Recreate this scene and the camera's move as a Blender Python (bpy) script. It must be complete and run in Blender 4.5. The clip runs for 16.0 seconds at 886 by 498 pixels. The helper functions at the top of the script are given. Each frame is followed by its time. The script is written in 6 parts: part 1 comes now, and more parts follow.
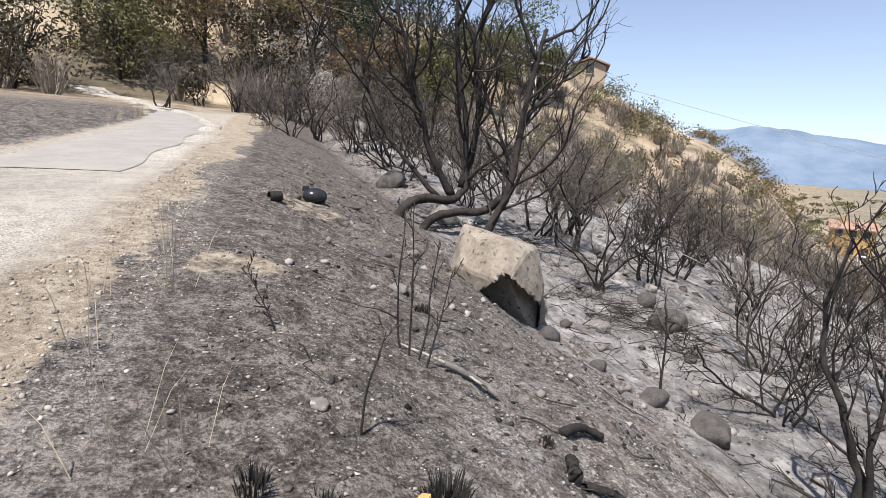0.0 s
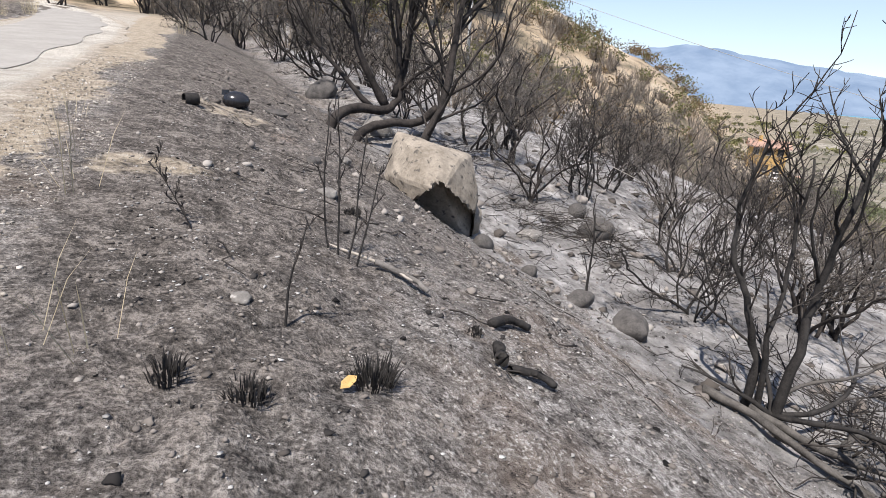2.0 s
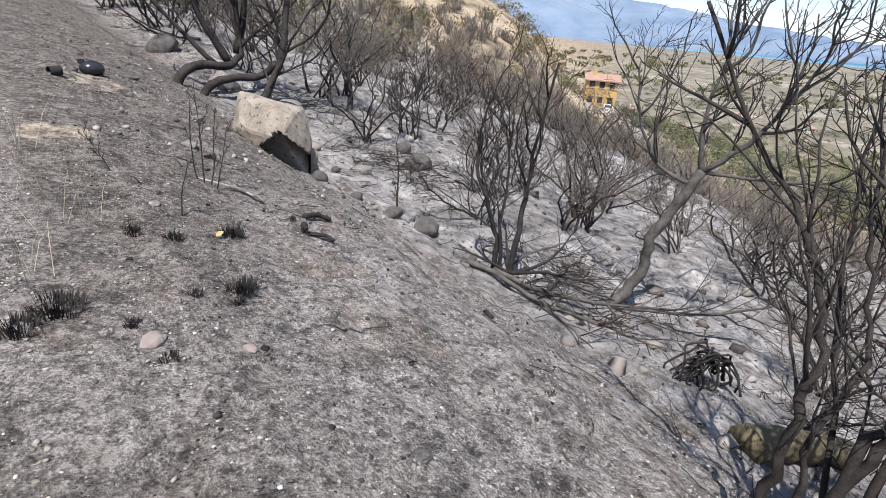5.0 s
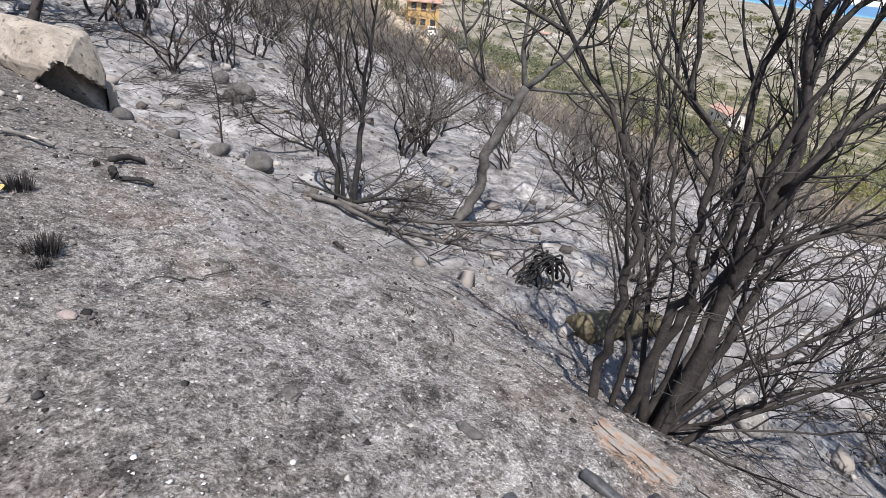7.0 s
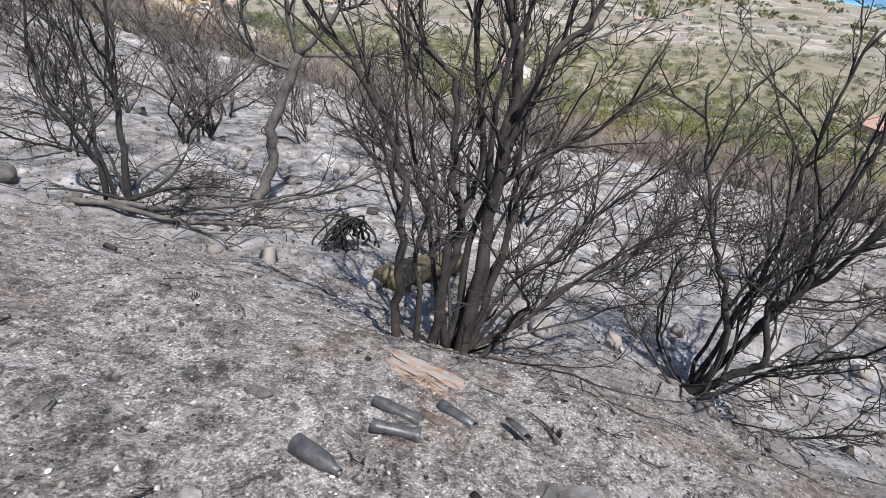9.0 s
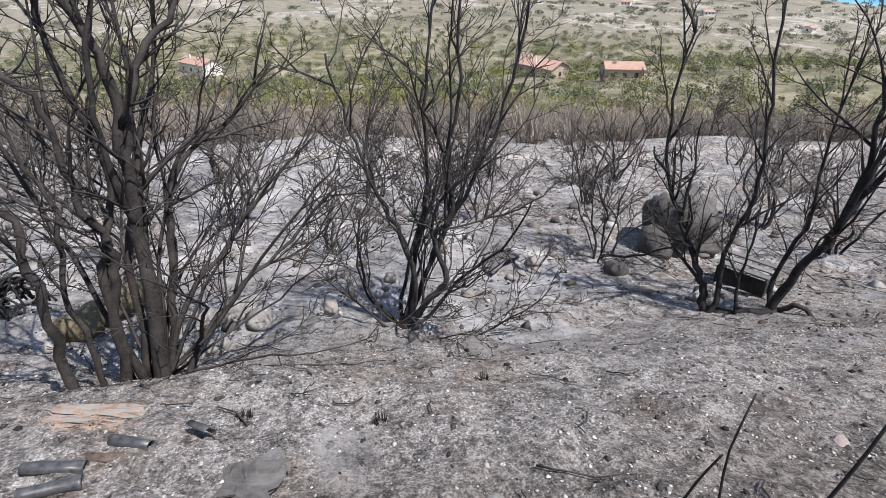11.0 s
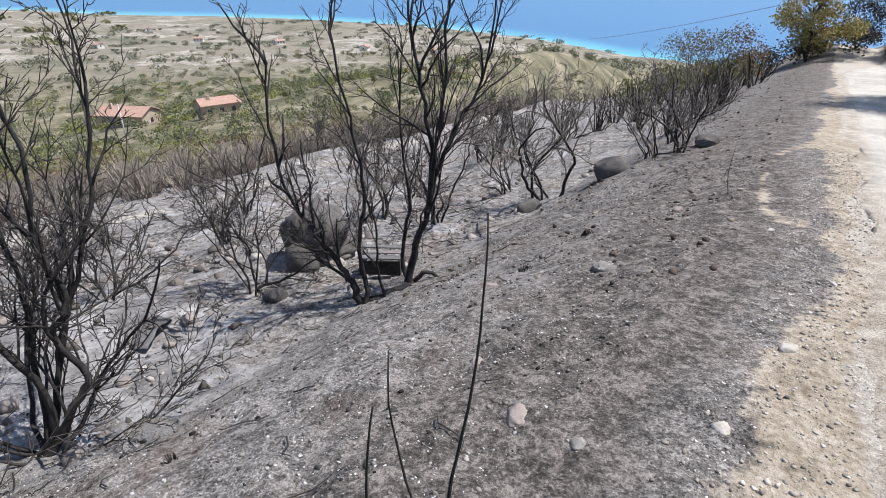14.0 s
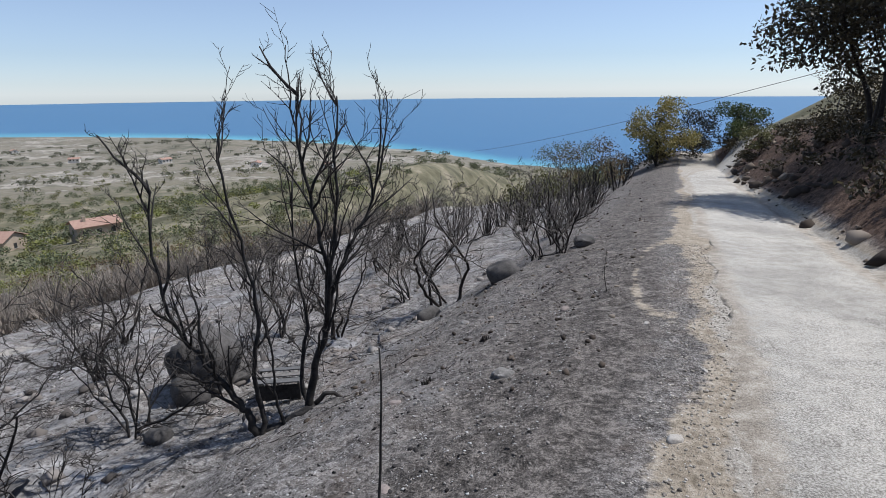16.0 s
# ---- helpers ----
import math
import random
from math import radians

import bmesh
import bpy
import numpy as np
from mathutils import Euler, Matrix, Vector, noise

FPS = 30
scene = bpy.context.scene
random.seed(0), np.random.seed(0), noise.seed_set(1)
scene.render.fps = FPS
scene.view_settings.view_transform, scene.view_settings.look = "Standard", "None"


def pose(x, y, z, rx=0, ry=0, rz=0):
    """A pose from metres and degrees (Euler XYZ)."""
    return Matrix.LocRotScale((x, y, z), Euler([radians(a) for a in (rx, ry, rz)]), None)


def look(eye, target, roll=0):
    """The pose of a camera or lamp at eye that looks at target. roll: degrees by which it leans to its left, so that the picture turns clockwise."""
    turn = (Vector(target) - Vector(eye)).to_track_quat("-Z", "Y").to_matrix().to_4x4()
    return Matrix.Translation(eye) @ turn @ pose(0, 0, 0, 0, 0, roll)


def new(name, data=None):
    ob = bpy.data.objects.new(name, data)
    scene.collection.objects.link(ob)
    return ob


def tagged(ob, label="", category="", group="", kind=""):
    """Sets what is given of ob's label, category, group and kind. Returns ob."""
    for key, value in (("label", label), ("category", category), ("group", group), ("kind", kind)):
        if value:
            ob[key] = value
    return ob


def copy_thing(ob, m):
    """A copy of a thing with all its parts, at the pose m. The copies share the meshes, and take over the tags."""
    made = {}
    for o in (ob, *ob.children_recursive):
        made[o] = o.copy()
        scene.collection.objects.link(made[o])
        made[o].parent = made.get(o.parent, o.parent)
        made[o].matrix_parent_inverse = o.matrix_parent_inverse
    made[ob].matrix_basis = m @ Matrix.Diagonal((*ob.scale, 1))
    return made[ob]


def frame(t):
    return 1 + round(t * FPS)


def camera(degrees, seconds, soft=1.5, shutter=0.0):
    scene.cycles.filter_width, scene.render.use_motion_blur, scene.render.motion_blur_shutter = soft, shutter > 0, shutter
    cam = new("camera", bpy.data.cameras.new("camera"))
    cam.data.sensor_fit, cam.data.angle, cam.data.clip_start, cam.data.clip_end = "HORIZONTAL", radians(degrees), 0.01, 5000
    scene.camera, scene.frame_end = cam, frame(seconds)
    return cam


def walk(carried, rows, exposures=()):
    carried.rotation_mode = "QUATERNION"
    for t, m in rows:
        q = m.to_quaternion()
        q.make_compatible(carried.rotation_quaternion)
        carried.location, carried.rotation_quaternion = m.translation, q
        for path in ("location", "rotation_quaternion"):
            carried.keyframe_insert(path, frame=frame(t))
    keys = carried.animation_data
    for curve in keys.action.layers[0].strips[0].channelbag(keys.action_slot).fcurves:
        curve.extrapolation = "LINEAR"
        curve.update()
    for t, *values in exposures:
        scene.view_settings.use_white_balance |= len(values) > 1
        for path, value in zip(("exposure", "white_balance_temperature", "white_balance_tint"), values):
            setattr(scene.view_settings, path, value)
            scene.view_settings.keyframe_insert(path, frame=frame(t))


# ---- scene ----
import collections
from math import sin, cos, pi, sqrt

# ---- camera ----
cam = camera(77.66, 16.0, soft=0.35)
PATH = (
    (0, 0.459, 2.287, 1.217, -18.13, -9.66, 3.06),
    (0.5, 0.468, 2.291, 1.195, -19.38, -11.18, 3.30),
    (1, 0.499, 2.325, 1.157, -20.97, -12.97, 3.38),
    (1.5, 0.528, 2.354, 1.116, -22.94, -14.98, 3.64),
    (2, 0.522, 2.304, 1.084, -25.26, -17.60, 4.05),
    (2.5, 0.517, 2.219, 1.089, -27.92, -19.70, 4.41),
    (3, 0.351, 1.658, 1.230, -30.31, -20.22, 4.18),
    (3.5, 0.178, 1.019, 1.417, -32.44, -20.78, 4.08),
    (4, -0.027, 0.262, 1.597, -33.96, -21.19, 3.70),
    (4.2, -0.091, 0.091, 1.606, -34.53, -21.09, 3.68),
    (6.3, -0.119, 0.320, 1.532, -52.36, -27.43, 5.95),
    (6.5, -0.113, 0.293, 1.525, -53.88, -27.82, 5.94),
    (7, -0.098, 0.220, 1.524, -58.35, -28.30, 5.98),
    (7.5, -0.082, 0.160, 1.495, -63.57, -28.35, 6.06),
    (8, -0.065, 0.084, 1.491, -68.46, -28.80, 5.85),
    (8.2, -0.062, 0.056, 1.486, -70.39, -28.98, 5.77),
    (10.3, -0.205, -0.550, 1.550, -95.42, -30.02, 1.53),
    (10.5, -0.225, -0.605, 1.555, -98.74, -30.01, 1.24),
    (11, -0.264, -0.711, 1.538, -107.13, -29.85, 0.49),
    (11.5, -0.213, -0.620, 1.469, -117.10, -29.44, 1.14),
    (12, -0.217, -0.649, 1.433, -124.92, -29.15, 0.64),
    (12.5, -0.235, -0.665, 1.452, -131.33, -29.26, 0.29),
    (13, -0.301, -0.682, 1.492, -136.60, -29.25, -0.10),
    (13.5, -0.358, -0.697, 1.543, -141.63, -28.63, -0.26),
    (14, -0.407, -0.706, 1.588, -146.40, -26.84, -0.44),
    (14.5, -0.436, -0.701, 1.631, -150.41, -24.10, -0.52),
    (15, -0.442, -0.698, 1.668, -153.46, -21.17, -0.53),
    (15.5, -0.453, -0.694, 1.696, -155.78, -18.42, -0.61),
    (16, -0.457, -0.697, 1.701, -157.45, -16.02, -0.59),
)

rows = []
for t, x, y, z, yaw, pitch, roll in PATH:
    a, p = radians(yaw), radians(pitch)
    ahead = Vector((-sin(a) * cos(p), cos(a) * cos(p), sin(p)))
    rows.append((t, look((x, y, z), Vector((x, y, z)) + ahead, roll)))
walk(cam, rows, ((0.0, 0.57, 6600, 12), (4.0, 0.60, 6400, 12), (8.0, 0.76, 6250, 12), (12.5, 0.72, 6180, 12), (14.4, 0.60, 6130, 11), (16.0, 0.05, 5960, 10)))

# ---- world, sun, exposure ----
SUN_AZ, SUN_EL = 230.0, 63.0      # clockwise from +y, above the horizon
world = bpy.data.worlds.new("sky")
scene.world = world
world.use_nodes = True
wn = world.node_tree.nodes
wl = world.node_tree.links
sky = wn.new("ShaderNodeTexSky")
sky.sky_type = 'NISHITA'
sky.sun_disc = False
sky.sun_elevation, sky.sun_rotation = radians(SUN_EL), radians(SUN_AZ)
sky.air_density, sky.dust_density, sky.ozone_density, sky.altitude = 1.0, 0.05, 3.0, 60
wn["Background"].inputs["Strength"].default_value = 0.098
tone = wn.new("ShaderNodeHueSaturation")
tone.inputs["Saturation"].default_value = 0.62
wl.new(sky.outputs[0], tone.inputs["Color"])
cool = wn.new("ShaderNodeMix")
cool.data_type, cool.blend_type = 'RGBA', 'MULTIPLY'
cool.inputs[0].default_value = 1.0
cool.inputs[7].default_value = (0.92, 1.0, 1.14, 1)
wl.new(tone.outputs[0], cool.inputs[6])
wl.new(cool.outputs[2], wn["Background"].inputs["Color"])
sun = new("sun", bpy.data.lights.new("sun", "SUN"))
sun.data.energy, sun.data.angle, sun.data.color = 5.0, radians(0.5), (1.0, 0.95, 0.88)
sa, se = radians(SUN_AZ), radians(SUN_EL)
sun.matrix_world = look((sin(sa) * cos(se) * 50, cos(sa) * cos(se) * 50, sin(se) * 50), (0, 0, 0))

# ---- terrain ----
SLOPE = 0.085          # the road climbs towards +y

PROFILE_X = (-400, -60, -14, -8, -5.6, -4.5, -3.8, -2.9, -0.6, -0.2, 0.5, 1.5, 2.5, 3.2, 4.0, 6.0, 10.0, 15.0, 19.0, 22.0, 30.0, 60.0, 200.0, 400.0, 1200.0, 6000.0)
PROFILE_Z = (40, 9, 4.0, 3.0, 2.35, 1.65, 0.85, 0.0, 0.0, -0.02, -0.1, -0.40, -0.78, -1.30, -1.72, -2.2, -3.2, -4.4, -5.55, -5.65, -8.3, -16.0, -44.0, -49.0, -55.0, -75.0)
RIDGE_AZ = (-40, 0, 12, 20, 28, 34, 38, 42, 46, 50, 54, 60, 70, 90)
RIDGE_Z = (24, 22, 20, 17, 14.5, 10.5, 7.2, 5.0, 1.2, -6.5, -9.5, -14, -22, -30)


def smooth(a, b, v):
    u = np.clip((np.asarray(v, float) - a) / (b - a), 0, 1)
    return u * u * (3 - 2 * u)


def sway(y):
    """The lane and its bank swing a little to the west in the south."""
    return np.interp(-np.asarray(y, float), (0.3, 1.0, 4.3, 8.0), (0.0, 0.12, 0.32, 0.42))


def ground_z(x, y):
    """Height of the bare ground."""
    x, y = np.asarray(x, float), np.asarray(y, float)
    x = x + sway(y)
    d, az = np.hypot(x, y), np.degrees(np.arctan2(x, y))
    yc = np.clip(y, -90, 60)
    cross = np.interp(x, PROFILE_X, PROFILE_Z)
    cross = np.where(x < -2.9, cross * (1 - 0.93 * smooth(1, 9, y)), cross)
    near = cross + SLOPE * yc * (1 - smooth(60, 250, d))
    # the hollow below the bank fills up towards the spur in the north
    near = near + smooth(2.5, 4.5, x) * 0.115 * np.clip(y - 9, 0, 9) * (1 - smooth(60, 75, az))
    near = near - (0.16 + 0.16 * smooth(8, 24, x)) * np.clip(-54 - y, 0, 120) * smooth(-60, -4, x) * (1 - smooth(45, 80, x))
    near = near + 1.1 * np.exp(-((x + 0.5) / 5.0) ** 2 - ((y + 50) / 4.0) ** 2)
    ridge = np.interp(az, RIDGE_AZ, RIDGE_Z)
    hill = ridge - 0.10 * np.clip(d - 92, 0, 400)
    w = smooth(30, 88, d) * (1 - smooth(62, 88, az)) * smooth(-70, -40, az) * np.maximum(smooth(0, 6, x), smooth(40, 58, y))
    return near * (1 - w) + hill * w


def bumps(x, y):
    d = np.hypot(x, y)
    near = 1 - smooth(14, 40, d)
    n = 0.05 * np.sin(1.7 * x + 0.6 * y + 1) * np.sin(1.1 * y - 0.7 * x) + 0.025 * np.sin(4.1 * x - 2.2 * y) * np.sin(3.3 * y + 1.9 * x + 2)
    bank = smooth(0.0, 0.8, x) * near
    low = smooth(3.5, 6, x)
    far = smooth(60, 200, d) * (1 - smooth(300, 900, d))
    return bank * n * (0.55 + 1.6 * low) + low * 0.22 * np.sin(0.45 * x + 1.3) * np.sin(0.38 * y + 0.4) * (1 - smooth(50, 90, d)) + far * 2.2 * np.sin(0.021 * x + 2) * np.sin(0.017 * y)


def gz(x, y):
    return float(ground_z(x, y) + bumps(x, y))



def lattice(ix, iy, seed):
    h = (ix.astype(np.int64) * 374761393 + iy.astype(np.int64) * 668265263 + seed * 974634777) & 0x7fffffff
    h = ((h ^ (h >> 13)) * 1274126177) & 0x7fffffff
    return ((h ^ (h >> 16)) & 0xffff) / 65535.0


def vnoise(x, y, seed=0):
    x, y = np.asarray(x, float), np.asarray(y, float)
    ix, iy = np.floor(x), np.floor(y)
    fx, fy = x - ix, y - iy
    fx, fy = fx * fx * (3 - 2 * fx), fy * fy * (3 - 2 * fy)
    a, b = lattice(ix, iy, seed), lattice(ix + 1, iy, seed)
    c, d = lattice(ix, iy + 1, seed), lattice(ix + 1, iy + 1, seed)
    return (a * (1 - fx) + b * fx) * (1 - fy) + (c * (1 - fx) + d * fx) * fy


def fbm(x, y, seed=0, octaves=4):
    out, amp, tot = 0.0, 1.0, 0.0
    for k in range(octaves):
        out = out + amp * vnoise(x * 2 ** k, y * 2 ** k, seed + k)
        tot += amp
        amp *= 0.5
    return out / tot


COAST_AZ = (0, 60, 90, 105, 118, 140, 164, 175, 190, 215, 360)
COAST_R = (4000, 3300, 2400, 1700, 1145, 806, 498, 440, 420, 420, 420)
SEA = -62.0


def surface(x, y):
    """The ground with all its relief."""
    x, y = np.asarray(x, float), np.asarray(y, float)
    d = np.hypot(x, y)
    z = ground_z(x, y) + bumps(x, y)
    near = 1 - smooth(10, 26, d)
    u = x + sway(y)
    bank = smooth(-0.1, 0.5, u) * near + 1.6 * smooth(-2.9, -3.5, u) * (1 - smooth(30, 50, d))
    z = z + bank * ((fbm(x * 2.2, y * 2.2, 3, 4) - 0.5) * 0.13 + (fbm(x * 9, y * 9, 9, 3) - 0.5) * 0.055)
    z = z + (1 - bank) * near * (fbm(x * 6, y * 6, 5, 3) - 0.5) * 0.02
    mid = smooth(22, 60, d) * (1 - smooth(260, 500, d))
    z = z + mid * (fbm(x * 0.06, y * 0.06, 21, 4) - 0.5) * 3.0 * smooth(4, 30, np.abs(x))
    az = np.degrees(np.arctan2(x, y)) % 360
    r = np.interp(az, COAST_AZ, COAST_R) * (1 + 0.05 * (fbm(az * 0.12, d * 0.0, 31, 3) - 0.5))
    # hummocky plain that runs down to the shore
    plain = -46 + (SEA + 1.0 + 46) * np.clip((d - 250) / np.maximum(r - 250, 50), 0, 1)
    plain = plain + (fbm(x * 0.006, y * 0.006, 41, 4) - 0.5) * 16 * smooth(250, 500, d) * (1 - smooth(0.8, 0.98, d / r))
    wv = smooth(170, 330, d) * smooth(30, 75, az) * (1 - smooth(182, 200, az))
    z = z * (1 - wv) + plain * wv
    out = smooth(0.995, 1.02, d / r)
    return z * (1 - out) + (SEA - 9) * out


def sz(x, y):
    return float(surface(x, y))


# ---- materials ----
def material(name, rough=0.9, spec=0.25, metal=0.0):
    m = bpy.data.materials.new(name)
    m.use_nodes = True
    b = m.node_tree.nodes["Principled BSDF"]
    b.inputs["Roughness"].default_value, b.inputs["Metallic"].default_value = rough, metal
    b.inputs["Specular IOR Level"].default_value = spec
    return m, m.node_tree.nodes, m.node_tree.links, b


def noise_node(n, l, scale, detail=4.0, rough=0.6, vec=None, dist=0.0):
    t = n.new("ShaderNodeTexNoise")
    t.inputs["Scale"].default_value, t.inputs["Detail"].default_value = scale, detail
    t.inputs["Roughness"].default_value, t.inputs["Distortion"].default_value = rough, dist
    if vec:
        l.new(vec, t.inputs["Vector"])
    return t.outputs["Fac"]


def ramp(n, l, fac, stops):
    r = n.new("ShaderNodeValToRGB")
    e = r.color_ramp.elements
    while len(e) < len(stops):
        e.new(0.5)
    for k, (p, c) in zip(e, stops):
        k.position = p
        k.color = (*c, 1) if len(c) == 3 else c
    l.new(fac, r.inputs["Fac"])
    return r.outputs["Color"]


def grey(v):
    return (v, v, v)


def mix(n, l, fac, a, b, kind='MIX'):
    m = n.new("ShaderNodeMix")
    m.data_type, m.blend_type = 'RGBA', kind
    if isinstance(fac, float):
        m.inputs["Factor"].default_value = fac
    else:
        l.new(fac, m.inputs["Factor"])
    for key, v in (("A", a), ("B", b)):
        s = [i for i in m.inputs if i.name == key and i.type == 'RGBA'][0]
        if isinstance(v, tuple):
            s.default_value = (*v, 1)
        else:
            l.new(v, s)
    return [o for o in m.outputs if o.type == 'RGBA'][0]


def calc(n, l, op, a, b=None, clamp=False):
    m = n.new("ShaderNodeMath")
    m.operation, m.use_clamp = op, clamp
    for k, v in enumerate((a, b)):
        if v is None:
            continue
        if isinstance(v, (int, float)):
            m.inputs[k].default_value = v
        else:
            l.new(v, m.inputs[k])
    return m.outputs[0]


def bump(n, l, b, height, strength=0.5, distance=0.02):
    k = n.new("ShaderNodeBump")
    k.inputs["Strength"].default_value, k.inputs["Distance"].default_value = strength, distance
    l.new(height, k.inputs["Height"])
    l.new(k.outputs[0], b.inputs["Normal"])


def position(n):
    return n.new("ShaderNodeNewGeometry").outputs["Position"]


def attribute(n, name):
    a = n.new("ShaderNodeAttribute")
    a.attribute_name = name
    return a.outputs["Fac"]


def two_tone(name, dark, light, scale=6.0, rough=0.9, fleck=None, fleck_scale=60.0, fleck_at=(0.62, 0.7), relief=0.5, distance=0.02, spec=0.2, metal=0.0, objectwise=0.0):
    """A surface whose colour wanders between two tones at two scales, with optional flecks."""
    m, n, l, b = material(name, rough, spec, metal)
    p = n.new("ShaderNodeTexCoord").outputs["Object"]
    big = noise_node(n, l, scale, 5, 0.65, p)
    fine = noise_node(n, l, scale * 9, 3, 0.7, p)
    f = calc(n, l, 'ADD', calc(n, l, 'MULTIPLY', big, 0.65), calc(n, l, 'MULTIPLY', fine, 0.35))
    c = ramp(n, l, f, ((0.36, dark), (0.64, light)))
    if fleck:
        s = noise_node(n, l, fleck_scale, 2, 0.5, p)
        c = mix(n, l, ramp(n, l, s, ((fleck_at[0], grey(0)), (fleck_at[1], grey(1)))), c, fleck)
    if objectwise:
        r = n.new("ShaderNodeObjectInfo").outputs["Random"]
        k = calc(n, l, 'ADD', calc(n, l, 'MULTIPLY', r, objectwise), 1 - objectwise / 2)
        v = n.new("ShaderNodeHueSaturation")
        l.new(k, v.inputs["Value"])
        l.new(c, v.inputs["Color"])
        c = v.outputs[0]
    l.new(c, b.inputs["Base Color"])
    bump(n, l, b, f, relief, distance)
    return m


def ground_material():
    """Burnt soil with ash, road dust and distant farmland, told apart by the ground's own zones."""
    m, n, l, b = material("burnt_ground", 0.95, 0.12)
    p = position(n)
    n1, n2, n3, n4 = (noise_node(n, l, s, 5, 0.65, p) for s in (0.9, 5.0, 21.0, 74.0))
    n5 = noise_node(n, l, 0.016, 8, 0.75, p)
    n6 = noise_node(n, l, 0.11, 5, 0.7, p)
    # burnt crust
    grain = calc(n, l, 'ADD', calc(n, l, 'ADD', calc(n, l, 'MULTIPLY', n2, 0.28), calc(n, l, 'MULTIPLY', n3, 0.36)), calc(n, l, 'MULTIPLY', n4, 0.36))
    crust = ramp(n, l, grain, ((0.41, (0.066, 0.060, 0.056)), (0.49, (0.172, 0.159, 0.149)), (0.575, (0.37, 0.348, 0.330))))
    soil = ramp(n, l, n3, ((0.35, (0.115, 0.092, 0.076)), (0.65, (0.25, 0.205, 0.172))))
    burnt = mix(n, l, ramp(n, l, n1, ((0.50, grey(0)), (0.62, grey(0.75)))), crust, soil)
    black = ramp(n, l, calc(n, l, 'ADD', calc(n, l, 'MULTIPLY', n4, 0.7), calc(n, l, 'MULTIPLY', n2, 0.3)), ((0.37, grey(1)), (0.43, grey(0))))
    burnt = mix(n, l, black, burnt, (0.022, 0.020, 0.020))
    fleck = calc(n, l, 'MULTIPLY', ramp(n, l, n4, ((0.535, grey(0)), (0.60, grey(1)))), ramp(n, l, calc(n, l, 'ADD', calc(n, l, 'MULTIPLY', n2, 0.6), calc(n, l, 'MULTIPLY', n3, 0.4)), ((0.46, grey(0)), (0.56, grey(1)))))
    burnt = mix(n, l, fleck, burnt, (0.52, 0.505, 0.48))
    # white ash drifts on the lower ground
    ash = ramp(n, l, calc(n, l, 'ADD', calc(n, l, 'MULTIPLY', n2, 0.45), calc(n, l, 'MULTIPLY', n1, 0.55)), ((0.38, (0.135, 0.127, 0.122)), (0.50, (0.245, 0.235, 0.229)), (0.64, (0.46, 0.448, 0.44))))
    ash = mix(n, l, calc(n, l, 'MULTIPLY', black, 0.55), ash, (0.07, 0.066, 0.064))
    edge = calc(n, l, 'MULTIPLY', calc(n, l, 'SUBTRACT', n2, 0.5), 0.9)
    ash_w = calc(n, l, 'ADD', attribute(n, "ash"), edge)
    c = mix(n, l, ramp(n, l, ash_w, ((0.35, grey(0)), (0.65, grey(1)))), burnt, ash)
    n7 = noise_node(n, l, 12.0, 4, 0.7, p)
    lumps = ramp(n, l, n7, ((0.36, grey(0.6)), (0.42, grey(0))))
    c = mix(n, l, lumps, c, (0.045, 0.039, 0.036))
    c = mix(n, l, ramp(n, l, n7, ((0.57, grey(0)), (0.63, grey(0.6)))), c, (0.33, 0.305, 0.285))
    n8 = noise_node(n, l, 2.4, 4, 0.7, p)
    c = mix(n, l, 1.0, c, ramp(n, l, n8, ((0.36, grey(0.70)), (0.60, grey(1.06)))), 'MULTIPLY')
    soot = ramp(n, l, grain, ((0.41, (0.033, 0.0295, 0.0265)), (0.49, (0.102, 0.090, 0.081)), (0.57, (0.255, 0.228, 0.205))))
    soot_w = calc(n, l, 'ADD', attribute(n, "soot"), calc(n, l, 'MULTIPLY', calc(n, l, 'SUBTRACT', n2, 0.5), 0.9))
    c = mix(n, l, ramp(n, l, soot_w, ((0.35, grey(0)), (0.7, grey(1)))), c, soot)
    c = mix(n, l, calc(n, l, 'MULTIPLY', lumps, 0.6), c, (0.032, 0.028, 0.026))
    clay = ramp(n, l, grain, ((0.42, (0.15, 0.105, 0.08)), (0.50, (0.33, 0.235, 0.175)), (0.57, (0.47, 0.36, 0.28))))
    clay_w = calc(n, l, 'ADD', attribute(n, "clay"), calc(n, l, 'MULTIPLY', calc(n, l, 'SUBTRACT', n3, 0.5), 1.2))
    c = mix(n, l, ramp(n, l, clay_w, ((0.45, grey(0)), (0.75, grey(0.85)))), c, clay)
    # red-brown earth of the cutting
    earth = ramp(n, l, grain, ((0.41, (0.022, 0.014, 0.010)), (0.49, (0.075, 0.047, 0.034)), (0.57, (0.19, 0.130, 0.095))))
    c = mix(n, l, attribute(n, "cutting"), c, earth)
    # trodden, unburnt dirt with straw along the road
    dirt = ramp(n, l, calc(n, l, 'ADD', calc(n, l, 'MULTIPLY', n2, 0.4), calc(n, l, 'MULTIPLY', n3, 0.6)), ((0.34, (0.16, 0.13, 0.095)), (0.50, (0.325, 0.275, 0.212)), (0.66, (0.48, 0.425, 0.35))))
    dirt_w = calc(n, l, 'ADD', attribute(n, "dirt"), calc(n, l, 'MULTIPLY', calc(n, l, 'SUBTRACT', n2, 0.5), 1.3))
    c = mix(n, l, ramp(n, l, dirt_w, ((0.40, grey(0)), (0.62, grey(1)))), c, dirt)
